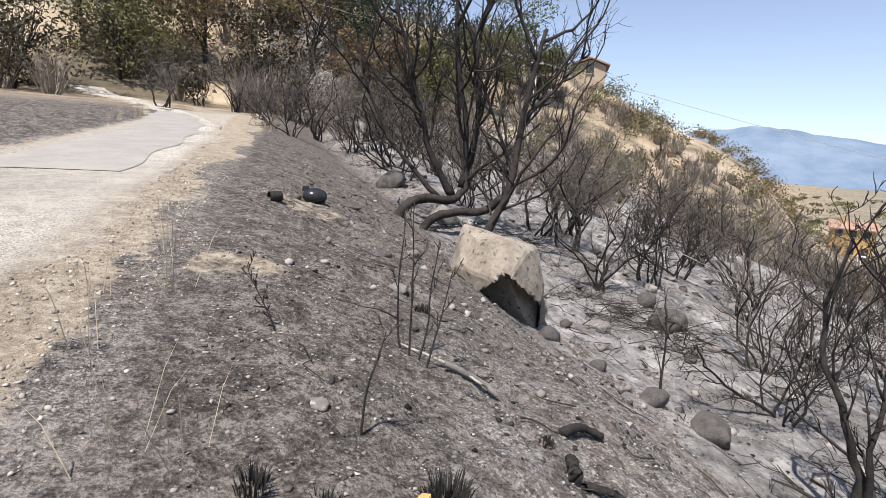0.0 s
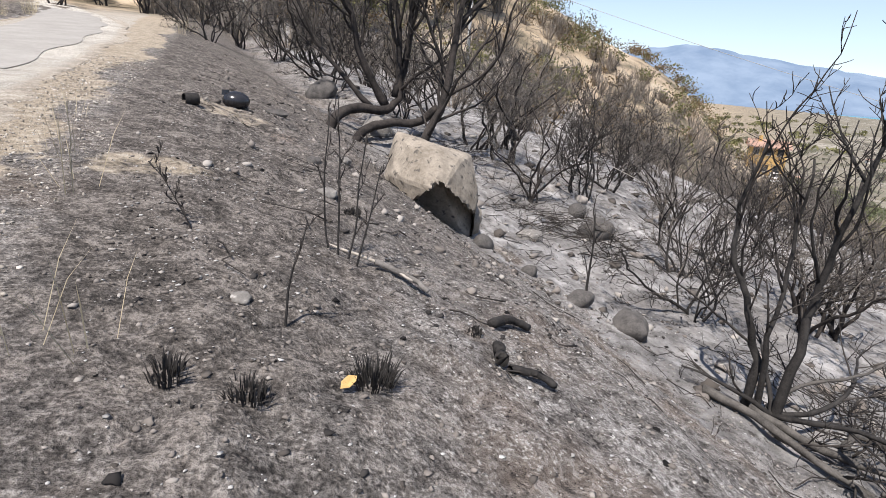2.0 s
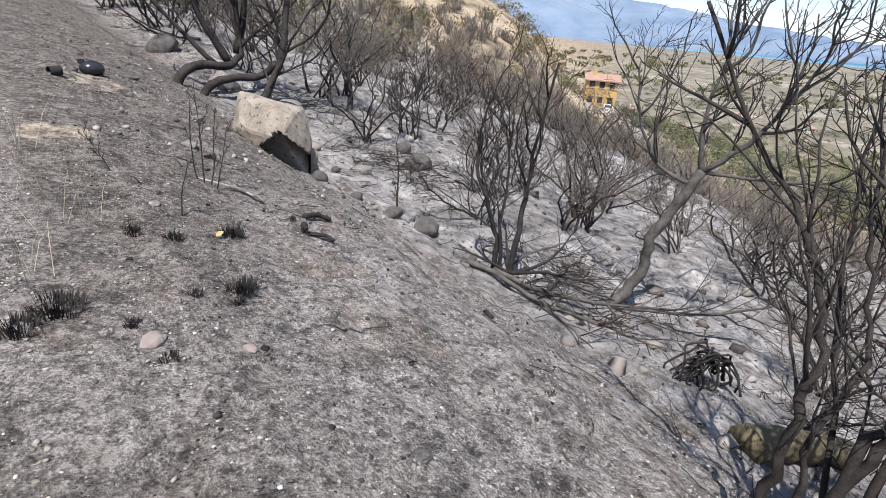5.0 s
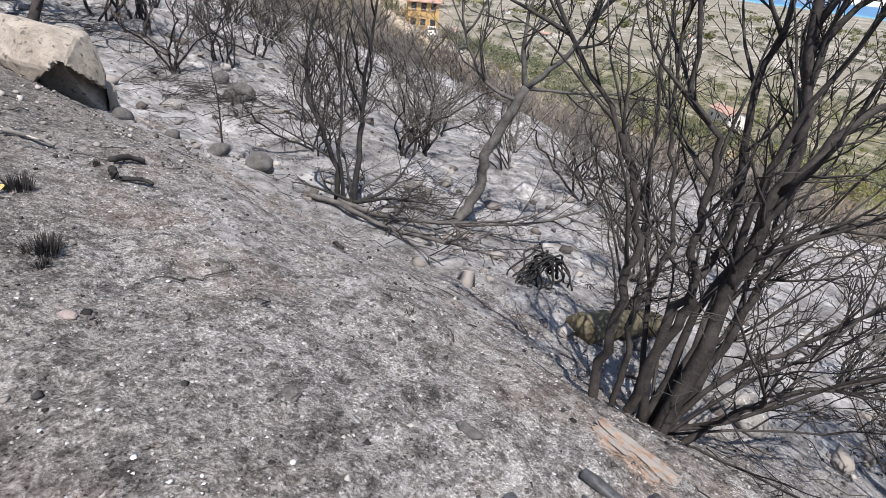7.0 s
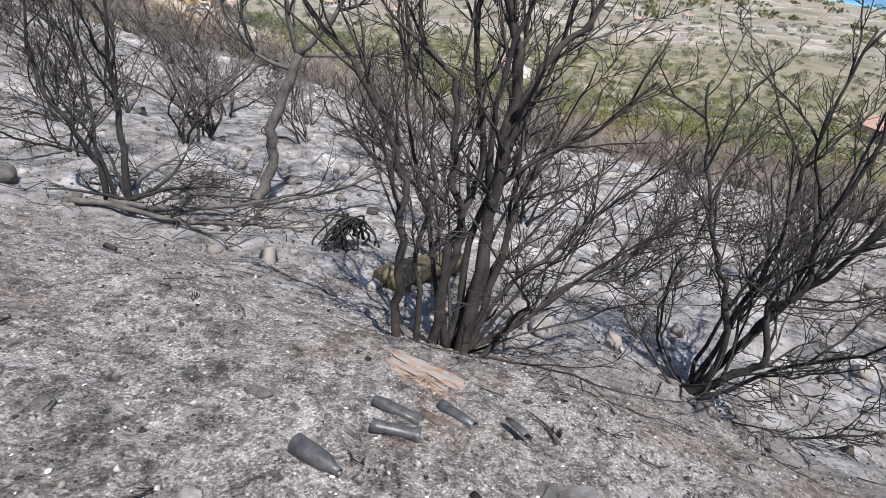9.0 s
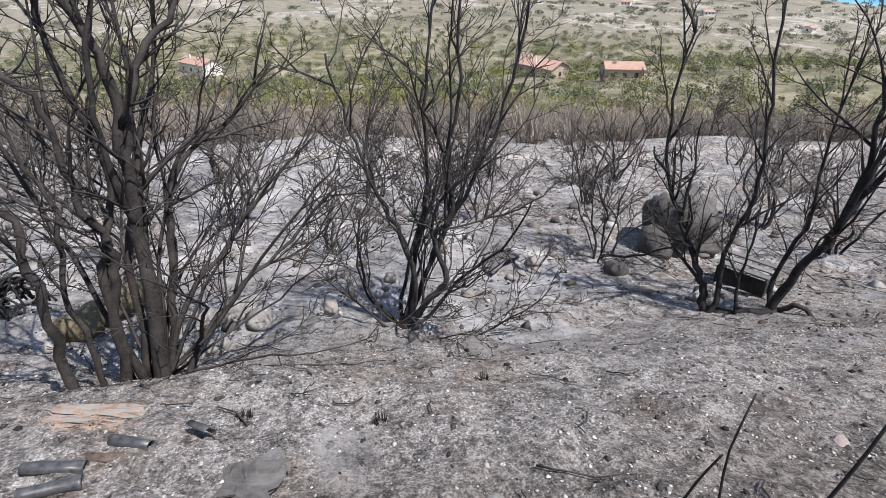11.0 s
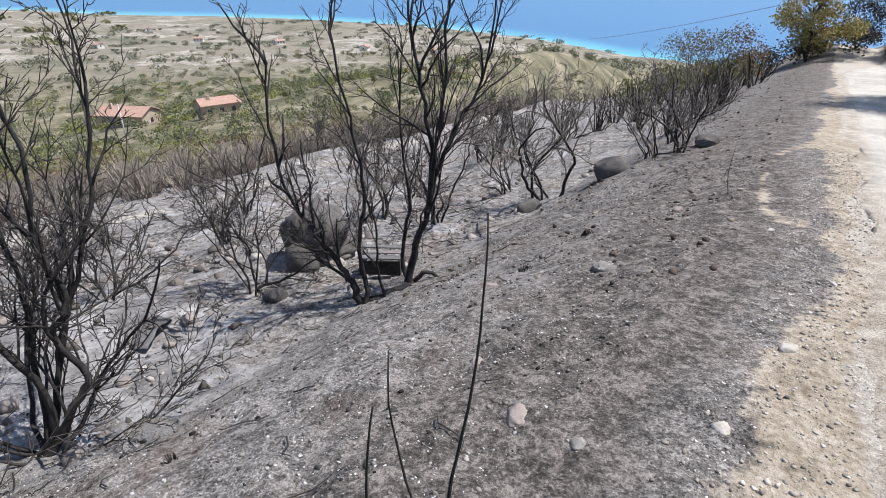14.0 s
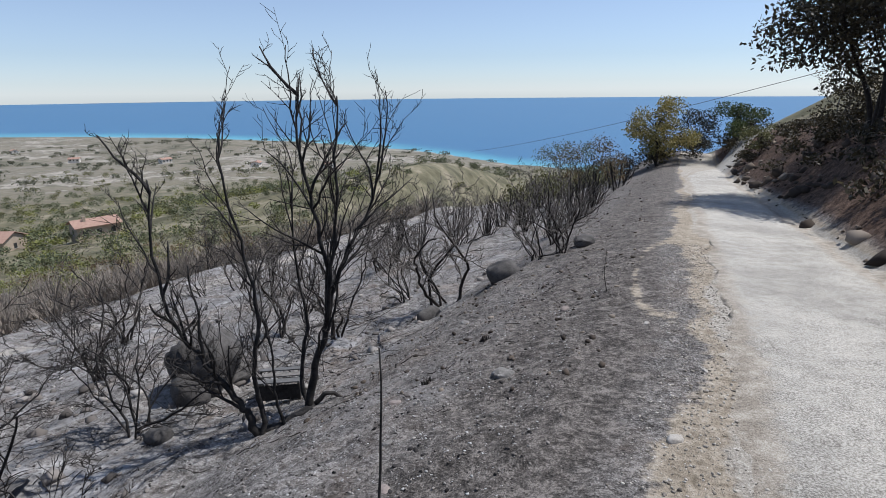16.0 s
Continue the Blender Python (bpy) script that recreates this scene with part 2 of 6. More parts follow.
    # pale crushed-stone verge
    gravel = ramp(n, l, calc(n, l, 'ADD', calc(n, l, 'MULTIPLY', n3, 0.5), calc(n, l, 'MULTIPLY', n4, 0.5)), ((0.34, (0.18, 0.158, 0.13)), (0.50, (0.36, 0.327, 0.28)), (0.64, (0.55, 0.515, 0.46))))
    gravel_w = calc(n, l, 'ADD', attribute(n, "gravel"), calc(n, l, 'MULTIPLY', calc(n, l, 'SUBTRACT', n2, 0.5), 0.8))
    c = mix(n, l, ramp(n, l, gravel_w, ((0.40, grey(0)), (0.60, grey(1)))), c, gravel)
    # slopes and farmland further off
    scrub = ramp(n, l, n6, ((0.34, (0.085, 0.074, 0.054)), (0.45, (0.165, 0.138, 0.098)), (0.53, (0.34, 0.27, 0.19)), (0.68, (0.48, 0.40, 0.30))))
    c = mix(n, l, attribute(n, "scrub"), c, scrub)
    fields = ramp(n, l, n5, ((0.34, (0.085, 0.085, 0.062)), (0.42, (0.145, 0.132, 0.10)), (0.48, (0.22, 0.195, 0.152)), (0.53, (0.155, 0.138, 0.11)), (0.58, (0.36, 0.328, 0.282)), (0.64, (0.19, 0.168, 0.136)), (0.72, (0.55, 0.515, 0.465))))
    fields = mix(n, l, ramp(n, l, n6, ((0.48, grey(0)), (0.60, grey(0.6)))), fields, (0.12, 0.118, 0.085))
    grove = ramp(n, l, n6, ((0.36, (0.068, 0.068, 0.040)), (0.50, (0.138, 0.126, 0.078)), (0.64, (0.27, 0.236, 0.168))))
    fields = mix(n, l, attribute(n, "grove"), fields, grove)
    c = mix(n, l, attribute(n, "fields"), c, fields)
    l.new(c, b.inputs["Base Color"])
    h = calc(n, l, 'ADD', calc(n, l, 'MULTIPLY', n3, 0.7), calc(n, l, 'MULTIPLY', n4, 0.4))
    bump(n, l, b, h, 1.0, 0.04)
    return m


GROUND = ground_material()


def asphalt_material():
    """Old pale asphalt, mottled, its edges lost under tan grit."""
    m, n, l, b = material("old_asphalt", 0.92, 0.2)
    p = position(n)
    a, c2, d = noise_node(n, l, 0.55, 6, 0.65, p), noise_node(n, l, 75, 6, 0.85, p), noise_node(n, l, 5, 6, 0.72, p)
    c = ramp(n, l, calc(n, l, 'ADD', calc(n, l, 'MULTIPLY', c2, 0.86), calc(n, l, 'MULTIPLY', d, 0.14)), ((0.42, (0.14, 0.127, 0.108)), (0.50, (0.37, 0.343, 0.300)), (0.57, (0.62, 0.588, 0.53))))
    c = mix(n, l, ramp(n, l, d, ((0.48, grey(0)), (0.72, grey(0.5)))), c, (0.40, 0.365, 0.31))
    c = mix(n, l, 1.0, c, ramp(n, l, a, ((0.36, grey(0.84)), (0.50, grey(1.04)), (0.62, grey(1.14)))), 'MULTIPLY')
    grit = ramp(n, l, calc(n, l, 'ADD', calc(n, l, 'MULTIPLY', c2, 0.6), calc(n, l, 'MULTIPLY', d, 0.4)), ((0.40, (0.15, 0.125, 0.098)), (0.50, (0.32, 0.28, 0.228)), (0.60, (0.54, 0.495, 0.43))))
    w = calc(n, l, 'ADD', attribute(n, "edge"), calc(n, l, 'MULTIPLY', calc(n, l, 'SUBTRACT', d, 0.5), 1.6))
    c = mix(n, l, ramp(n, l, w, ((0.36, grey(0)), (0.70, grey(1)))), c, grit)
    l.new(c, b.inputs["Base Color"])
    bump(n, l, b, calc(n, l, 'ADD', c2, calc(n, l, 'MULTIPLY', d, 0.6)), 0.8, 0.014)
    return m


ASPHALT = asphalt_material()
PATCH = two_tone("smooth_asphalt_patch", (0.25, 0.235, 0.215), (0.33, 0.315, 0.29), 1.5, 0.9, relief=0.2, distance=0.005)
CHAR = two_tone("charred_bark", (0.012, 0.011, 0.011), (0.050, 0.046, 0.043), 9, 0.85, relief=0.7, distance=0.01)
SINGED = two_tone("singed_bark", (0.013, 0.0115, 0.011), (0.060, 0.051, 0.046), 7, 0.88, relief=0.7, distance=0.01)
ASHBARK = two_tone("sooty_grey_bark", (0.040, 0.037, 0.034), (0.125, 0.115, 0.105), 8, 0.9, relief=0.7, distance=0.01)
GREYBARK = two_tone("ash_grey_bark", (0.085, 0.078, 0.072), (0.22, 0.205, 0.19), 8, 0.9, relief=0.6, distance=0.008)
TWIG = two_tone("burnt_twigs", (0.022, 0.019, 0.018), (0.068, 0.060, 0.054), 5, 0.9, relief=0.0)
GREYTWIG = two_tone("ashy_twigs", (0.075, 0.066, 0.058), (0.19, 0.168, 0.148), 3, 0.92, relief=0.0)
DRYTWIG = two_tone("dry_brown_twigs", (0.085, 0.066, 0.050), (0.17, 0.135, 0.10), 3, 0.9, relief=0.0)
ROCK = two_tone("grey_field_stone", (0.12, 0.112, 0.105), (0.26, 0.245, 0.225), 4, 0.92, fleck=(0.36, 0.34, 0.32), fleck_scale=25, relief=0.8, distance=0.012)
DARKROCK = two_tone("sooty_stone", (0.05, 0.047, 0.045), (0.135, 0.125, 0.117), 5, 0.9, relief=0.8, distance=0.012)
PALEROCK = two_tone("pale_stone", (0.30, 0.275, 0.24), (0.47, 0.435, 0.39), 8, 0.9, relief=0.4, distance=0.01)
PINKROCK = two_tone("pinkish_stone", (0.20, 0.165, 0.148), (0.30, 0.255, 0.232), 9, 0.9, relief=0.4, distance=0.01)
SANDROCK = two_tone("tan_sandstone_boulder", (0.17, 0.145, 0.115), (0.36, 0.315, 0.26), 3, 0.92, fleck=(0.09, 0.08, 0.07), fleck_scale=14, fleck_at=(0.60, 0.72), relief=0.9, distance=0.015)


# ---- mesh helpers ----
def mesh_from(name, verts, faces, mat, smooth_faces=True):
    me = bpy.data.meshes.new(name)
    me.from_pydata(verts, [], faces)
    me.materials.append(mat)
    if smooth_faces:
        me.polygons.foreach_set("use_smooth", [True] * len(me.polygons))
    me.update()
    return me


def part(name, bm, mat, parent, label=""):
    me = bpy.data.meshes.new(name)
    bm.to_mesh(me)
    bm.free()
    me.materials.append(mat)
    ob = new(name, me)
    ob.parent = parent
    if label:
        ob["label"] = label
    return ob


def mesh_part(name, verts, faces, mat, parent, label="", smooth_faces=True):
    ob = new(name, mesh_from(name, verts, faces, mat, smooth_faces))
    ob.parent = parent
    if label:
        ob["label"] = label
    return ob


def thing(name, place, label, category, group="", kind="", rz=0.0):
    ob = new(name)
    ob.empty_display_size = 0.2
    ob.matrix_basis = pose(*place, 0, 0, rz)
    return tagged(ob, label, category, group, kind)


# ---- ground, road, sea ----
def axis(spans):
    """Grid lines: spans of (from, to, first step, last step)."""
    out = [spans[0][0]]
    for a, b, s0, s1 in spans:
        v = a
        while v < b - 1e-6:
            u = (v - a) / (b - a)
            v += s0 + (s1 - s0) * u
            out.append(min(v, b))
    return np.array(sorted(set(np.round(out, 4))))


GX = axis([(-900, -60, 120, 20), (-60, -8, 12, 0.8), (-8, -3.4, 0.5, 0.10), (-3.4, 4.6, 0.055, 0.055), (4.6, 9, 0.06, 0.15), (9, 30, 0.2, 0.9), (30, 120, 1.2, 5), (120, 700, 6, 26), (700, 4700, 40, 260)])
GY = axis([(-4700, -900, 260, 40), (-900, -120, 26, 5), (-120, -30, 4, 0.7), (-30, -10, 0.6, 0.12), (-10, 10, 0.06, 0.06), (10, 20, 0.09, 0.18), (20, 60, 0.3, 1.2), (60, 140, 1.5, 5), (140, 900, 7, 30), (900, 4700, 45, 260)])


def ground():
    X, Y = np.meshgrid(GX, GY)
    Z = surface(X, Y)
    nx, ny = len(GX), len(GY)
    verts = np.stack([X, Y, Z], -1).reshape(-1, 3)
    i = (np.arange(ny - 1)[:, None] * nx + np.arange(nx - 1)[None]).ravel()
    faces = np.stack([i, i + 1, i + nx + 1, i + nx], -1)
    me = bpy.data.meshes.new("ground")
    me.vertices.add(len(verts))
    me.vertices.foreach_set("co", verts.ravel())
    me.loops.add(faces.size)
    me.loops.foreach_set("vertex_index", faces.ravel())
    me.polygons.add(len(faces))
    me.polygons.foreach_set("loop_start", np.arange(0, faces.size, 4))
    me.polygons.foreach_set("use_smooth", np.ones(len(faces), bool))
    me.update(calc_edges=True)
    D = np.hypot(X, Y)
    X = X + sway(Y)
    az = np.degrees(np.arctan2(X, Y)) % 360
    wob = (fbm(X * 0.8, Y * 0.8, 51, 3) - 0.5) * 0.7
    edge = burn_edge(Y)
    zones = {
        "cutting": (1 - smooth(-3.35, -3.0, X + wob * 0.3)) * smooth(70, 60, D) * smooth(2, -6, Y),
        "ash": (smooth(3.1, 5.0, X + wob * 1.8) * (1 - smooth(30, 70, D)) * (0.75 + 0.35 * (fbm(X * 0.35, Y * 0.35, 57, 3) - 0.5) * 2) * (1 - 0.62 * smooth(-2.6, -5.5, Y))) + 0.55 * smooth(0.72, 0.86, fbm(X * 1.3, Y * 1.3, 61, 3) + 0.12 * smooth(0.8, 2.0, X)),
        "dirt": (1 - smooth(edge - 0.35, edge + 0.2, X + wob * 1.1)) * smooth(-3.3, -2.9, X) + 0.6 * smooth(0.55, 0.15, np.hypot((X - 0.35 + wob * 0.5) / 1.3, (Y - 6.2 + wob) / 0.9)) + 0.5 * smooth(1.0, 0.3, np.hypot((X - 0.9) / 0.9, (Y - 9.2 + wob) / 0.8)) + 0.55 * np.exp(-((np.hypot((X + 0.20) / 0.55, (Y + 8.9) / 2.7) - 0.9) / 0.13) ** 2) * smooth(-0.45, -0.2, X),
        "gravel": (1 - smooth(-1.0, -0.55, X - 0.10 * smooth(-1.0, -3.5, Y) + wob * 0.6 - 0.10 * np.sin(Y * 0.7))) * smooth(-3.15, -2.85, X),
        "soot": np.clip((1 - smooth(-3.5, -2.95, X + wob * 0.3)) * smooth(-70, -60, -D) + (0.36 * smooth(0.8, -1.0, Y) + 0.20 * smooth(-2, -7, Y)) * smooth(0.0, 0.7, X - edge) * (1 - smooth(3.2, 4.6, X)) + 0.50 * smooth(-0.6, -0.2, X - edge) * (1 - smooth(0.5, 1.9, X + wob)) + 0.68 * smooth(2.2, 7, Y) * smooth(0.0, 0.5, X - edge) * (1 - smooth(2.2, 5.0, X + wob * 1.2)), 0, 1),
        "scrub": smooth(34, 62, D) * (1 - smooth(95, 140, az)) * smooth(6, 20, X) + smooth(24, 40, D) * smooth(300, 320, az),
        "clay": 0.85 * np.exp(-(((X - 2.06) * 0.40 + (Y - 0.37) * 0.92) / 0.34) ** 2 - (((X - 2.06) * 0.92 - (Y - 0.37) * 0.40) / 0.15) ** 2) + 0.5 * np.exp(-((X - 1.4) / 0.4) ** 2 - ((Y - 8.3) / 0.7) ** 2),
        "grove": smooth(80, 110, D) * (1 - smooth(260, 430, D + 180 * (fbm(X * 0.01, Y * 0.01, 83, 3) - 0.5))) * 0.9,
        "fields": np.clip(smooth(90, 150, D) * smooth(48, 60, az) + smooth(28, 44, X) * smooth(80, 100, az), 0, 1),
    }
    track = np.exp(-((X - 20.5 - 0.8 * np.sin(Y * 0.12)) / 0.85) ** 4) * smooth(4, -3, Y) * smooth(-140, -100, Y)
    zones["gravel"] = np.maximum(zones["gravel"], track * (0.48 + 0.5 * (fbm(X * 0.5, Y * 0.5, 99, 3) - 0.5)))
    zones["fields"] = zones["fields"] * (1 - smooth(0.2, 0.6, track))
    drive = np.exp(-(np.abs(az - 56.4) / 3.2) ** 4) * smooth(84, 92, D) * (1 - smooth(120, 126, D))
    zones["gravel"] = np.maximum(zones["gravel"], drive)
    zones["scrub"] = zones["scrub"] * (1 - drive)
    shore = smooth(0.985, 0.998, D / np.interp(az, COAST_AZ, COAST_R))
    zones["gravel"] = np.maximum(zones["gravel"], shore * (az < 200))
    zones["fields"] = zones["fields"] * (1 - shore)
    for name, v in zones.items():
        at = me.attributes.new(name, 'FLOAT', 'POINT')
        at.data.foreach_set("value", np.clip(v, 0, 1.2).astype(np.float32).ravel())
    me.materials.append(GROUND)
    return tagged(new("ground", me), "burnt sooty hillside with grey ash, brown soil and distant fields", "ground", kind="structure")


def burn_edge(y):
    """Where the scorched bank meets the unburnt verge."""
    y = np.asarray(y, float)
    return np.interp(y, (-40, -24, -12, -8, -5, -3, 0, 3, 5, 6.5, 8, 14, 30), (-0.5, -0.45, -0.12, -0.26, -0.3, -0.18, -0.28, -0.3, -0.22, -0.08, -0.2, 0.05, 0.6))


ground()


def road_line(y):
    """The road bends away at both ends."""
    return -1.75 - 0.010 * np.clip(y - 14, 0, None) ** 2 + 0.02 * np.clip(y - 4, 0, 16) - 0.012 * np.clip(-30 - y, 0, None) ** 2 - sway(y)


def road():
    ys = np.arange(-52, 44, 0.16)
    us = np.linspace(-1, 1, 25)
    verts, faces = [], []
    for y in ys:
        c = float(road_line(y))
        half = 1.14 + 0.05 * sin(y * 1.3)
        for k, u in enumerate(us):
            w = half + (0.9 * (float(fbm(y * 0.9, u * 3 + 7, 71, 4)) - 0.5) * abs(u) ** 6)
            x = c + u * w
            z = sz(x, y) if abs(x) > 6 else float(ground_z(x, y))
            verts.append((x, y, z + 0.040 * (1 - u ** 4) - 0.012))
    n = len(us)
    for j in range(len(ys) - 1):
        for k in range(n - 1):
            a = j * n + k
            faces.append((a, a + 1, a + n + 1, a + n))
    me = mesh_from("road", verts, faces, ASPHALT)
    edge = me.attributes.new("edge", 'FLOAT', 'POINT')
    edge.data.foreach_set("value", [float(smooth(0.45, 0.98, abs(u))) for y in ys for u in us])
    ob = new("road", me)
    return tagged(ob, "narrow worn grey asphalt lane with crumbling gravelly edges", "road", kind="structure")


road()


def water():
    m, n, l, b = material("sea_water", 0.35, 0.4)
    p = position(n)
    w = noise_node(n, l, 0.012, 3, 0.5, p)
    depth = attribute(n, "shallow")
    c = mix(n, l, depth, (0.028, 0.122, 0.245), (0.085, 0.32, 0.40))
    c = mix(n, l, ramp(n, l, w, ((0.45, grey(0)), (0.7, grey(0.25)))), c, (0.024, 0.10, 0.215))
    l.new(c, b.inputs["Base Color"])
    bump(n, l, b, noise_node(n, l, 0.6, 4, 0.6, p), 0.25, 0.4)
    rs = np.r_[np.linspace(0.93, 1.25, 14), np.linspace(1.4, 3, 8)]
    az = np.radians(np.arange(40, 262, 1.0))
    verts, faces, sh = [], [], []
    for a in az:
        r0 = float(np.interp(math.degrees(a), COAST_AZ, COAST_R))
        for r in list(rs * r0) + [4960.0]:
            r = min(r, 4960.0)
            verts.append((r * sin(a), r * cos(a), SEA))
            sh.append(float(1 - smooth(1.0, 1.16, r / r0)))
    k = len(rs) + 1
    for j in range(len(az) - 1):
        for i in range(k - 1):
            q = j * k + i
            faces.append((q, q + k, q + k + 1, q + 1))
    me = mesh_from("water", verts, faces, m)
    at = me.attributes.new("shallow", 'FLOAT', 'POINT')
    at.data.foreach_set("value", sh)
    return tagged(new("water", me), "deep blue open sea with turquoise shallows along the shore", "sea", kind="structure")


water()


def mountain():
    """The far range across the plain."""
    m, n, l, b = material("haze_painted_mountain", 1.0, 0.0)
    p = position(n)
    # distance haze is painted into these pale blue tones
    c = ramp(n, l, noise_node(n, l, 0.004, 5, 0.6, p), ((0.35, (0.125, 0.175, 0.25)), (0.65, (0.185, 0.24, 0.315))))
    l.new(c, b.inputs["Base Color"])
    AZ = (17, 25, 31, 35, 38, 41.5, 44.5, 46.5, 50.5, 55, 60, 66, 72, 80, 92)
    EL = (1.0, 1.2, 1.6, 2.0, 2.6, 3.3, 3.7, 4.1, 3.5, 2.9, 2.2, 1.4, 0.7, 0.2, -0.2)
    az = np.arange(14, 90, 0.4)
    el = np.interp(az, AZ, EL) + (fbm(az * 0.9, az * 0, 81, 4) - 0.5) * 0.35
    verts, faces = [], []
    R = (4300, 4450, 4600)
    for a, e in zip(az, el):
        top = 4450 * math.tan(radians(e))
        for r, h in zip((3500, 3900, 4450), (-75, -60 + 0.45 * (top + 60), top)):
            h += (float(fbm(a * 1.3, r * 0.01, 83, 3)) - 0.5) * 40 * (r == 3900)
            verts.append((r * sin(radians(a)), r * cos(radians(a)), h))
    for j in range(len(az) - 1):
        for i in range(2):
            q = j * 3 + i
            faces.append((q, q + 1, q + 4, q + 3))
    return tagged(new("backdrop_mountain", mesh_from("backdrop_mountain", verts, faces, m)), "long mountain range painted blue for summer haze", "mountain", kind="structure")


mountain()


# ---- plants ----
class Wood:
    """Grows crooked burnt stems and gathers them as tapered tubes."""

    def __init__(self, seed):
        self.r = random.Random(seed)
        self.tubes = {"stem": [], "twig": []}

    def path(self, start, way, length, r0, r1, steps, wander, up):
        r = self.r
        pts, rad = [Vector(start)], [r0]
        way = Vector(way).normalized()
        for k in range(steps):
            way = (way + Vector((r.gauss(0, wander), r.gauss(0, wander), r.gauss(0, wander * 0.6) + up))).normalized()
            pts.append(pts[-1] + way * (length / steps))
            rad.append(r0 + (r1 - r0) * (k + 1) / steps)
        return pts, rad

    def grow(self, start, way, length, radius, level=0, depth=3, branch=5, wander=0.16, up=0.10, spread=0.75, bare=0.25, thin=0.0045, key=None):
        r = self.r
        steps = max(3, int(length * (6 if level == 0 else 7)))
        steps = min(steps, 16)
        end = max(thin * 0.6, radius * (0.28 if level == 0 else 0.35))
        pts, rad = self.path(start, way, length, radius, end, steps, wander, up)
        kind = "stem" if (radius > 0.016 and level < 2) else "twig"
        self.tubes[kind].append((pts, rad, 7 if radius > 0.05 else 5 if radius > 0.02 else 4 if radius > 0.009 else 3))
        if level >= depth:
            return pts
        count = int(branch * (0.7 + 0.6 * r.random()))
        for k in range(count):
            u = bare + (1 - bare) * (k + r.random() * 0.8) / max(count, 1)
            i = min(int(u * steps), steps - 1)
            f = u * steps - i
            p = pts[i].lerp(pts[i + 1], min(f, 1))
            w = (pts[i + 1] - pts[i]).normalized()
            side = w.cross(Vector((r.gauss(0, 1), r.gauss(0, 1), r.gauss(0, 1)))).normalized()
            ang = spread * (0.55 + 0.7 * r.random())
            rr = rad[i] * (0.45 + 0.25 * r.random())
            ln = length * (0.30 + 0.32 * r.random()) * (1 - 0.35 * u)
            if rr < thin:
                rr = thin
            self.grow(p, w * cos(ang) + side * sin(ang), ln, rr, level + 1, depth, branch, wander * 1.15, up, spread, 0.12, thin)
        return pts

    def bend(self, pts, r0, r1, sides=8):
        """A stem that follows given bends, smoothed."""
        pts = [Vector(p) for p in pts]
        out = []
        for i in range(len(pts) - 1):
            a, b, c, d = pts[max(i - 1, 0)], pts[i], pts[i + 1], pts[min(i + 2, len(pts) - 1)]
            for k in range(4):
                t = k / 4
                out.append(0.5 * ((2 * b) + (c - a) * t + (2 * a - 5 * b + 4 * c - d) * t * t + (3 * b - a - 3 * c + d) * t ** 3))
        out.append(pts[-1])
        n = len(out) - 1
        rad = [(r0 + (r1 - r0) * (k / n) ** 0.8) * (0.90 + 0.2 * self.r.random()) for k in range(n + 1)]
        for k in range(1, n):
            out[k] = out[k] + Vector((self.r.gauss(0, 1), self.r.gauss(0, 1), 0)) * min(0.016, 0.4 * r0)
        self.tubes["stem"].append((out, rad, sides))
        return out

    def fringe(self, pts, radius, count, length, depth=2, branch=4, spread=0.8, start=0.3, thin=0.0045, up=0.10):
        r = self.r
        n = len(pts) - 1
        for k in range(count):
            u = start + (1 - start) * (k + r.random()) / count
            i = min(int(u * n), n - 1)
            w = (pts[i + 1] - pts[i]).normalized()
            side = w.cross(Vector((r.gauss(0, 1), r.gauss(0, 1), r.gauss(0, 1)))).normalized()
            a = spread * (0.5 + 0.8 * r.random())
            self.grow(pts[i], w * cos(a) + side * sin(a), length * (0.6 + 0.7 * r.random()), radius * (0.6 + 0.6 * r.random()), 1, depth + 1, branch, 0.17, up, 0.75, 0.15, thin)

    def mesh(self, kind):
        verts, faces = [], []
        for pts, rad, sides in self.tubes[kind]:
            base = len(verts)
            n = len(pts)
            for i in range(n):
                w = (pts[min(i + 1, n - 1)] - pts[max(i - 1, 0)])
                w = w.normalized() if w.length > 1e-9 else Vector((0, 0, 1))
                s = w.cross(Vector((0.31, 0.95, 0.12))).normalized()
                t = w.cross(s)
                for k in range(sides):
                    a = 2 * pi * k / sides
                    verts.append(pts[i] + (s * cos(a) + t * sin(a)) * rad[i])
            for i in range(n - 1):
                for k in range(sides):
                    q, p = base + i * sides + k, base + i * sides + (k + 1) % sides
                    faces.append((q, p, p + sides, q + sides))
            faces.append(tuple(base + (n - 1) * sides + k for k in range(sides)))
            faces.append(tuple(base + sides - 1 - k for k in range(sides)))
        return verts, faces


def plant(wood, name, place, label, category, bark, twig, group=""):
    ob = thing(name, place, label, category, group)
    if wood.tubes["stem"]:
        # every main stem is a part of its own
        stems = wood.tubes["stem"]
        mains = [s for s in stems if s[0][0].z < 0.25 and s[1][0] > 0.005][:14]
        rest = [s for s in stems if s not in mains]
        if not group:
            mains, rest = mains + rest, []
        for s in mains:
            w = Wood(1)
            w.tubes["stem"] = [s]
            mesh_part("stem" if s[0][0].z < 0.25 else "limb", *w.mesh("stem"), bark, ob)
        wood.tubes["twig"] += rest
    if wood.tubes["twig"]:
        tagged(mesh_part("twig_spray", *wood.mesh("twig"), twig, ob), kind="stuff")
    return ob


def lean(az, deg):
    """A direction that leans deg from upright towards the azimuth az."""
    a, d = radians(az), radians(deg)
    return Vector((sin(a) * sin(d), cos(a) * sin(d), cos(d)))


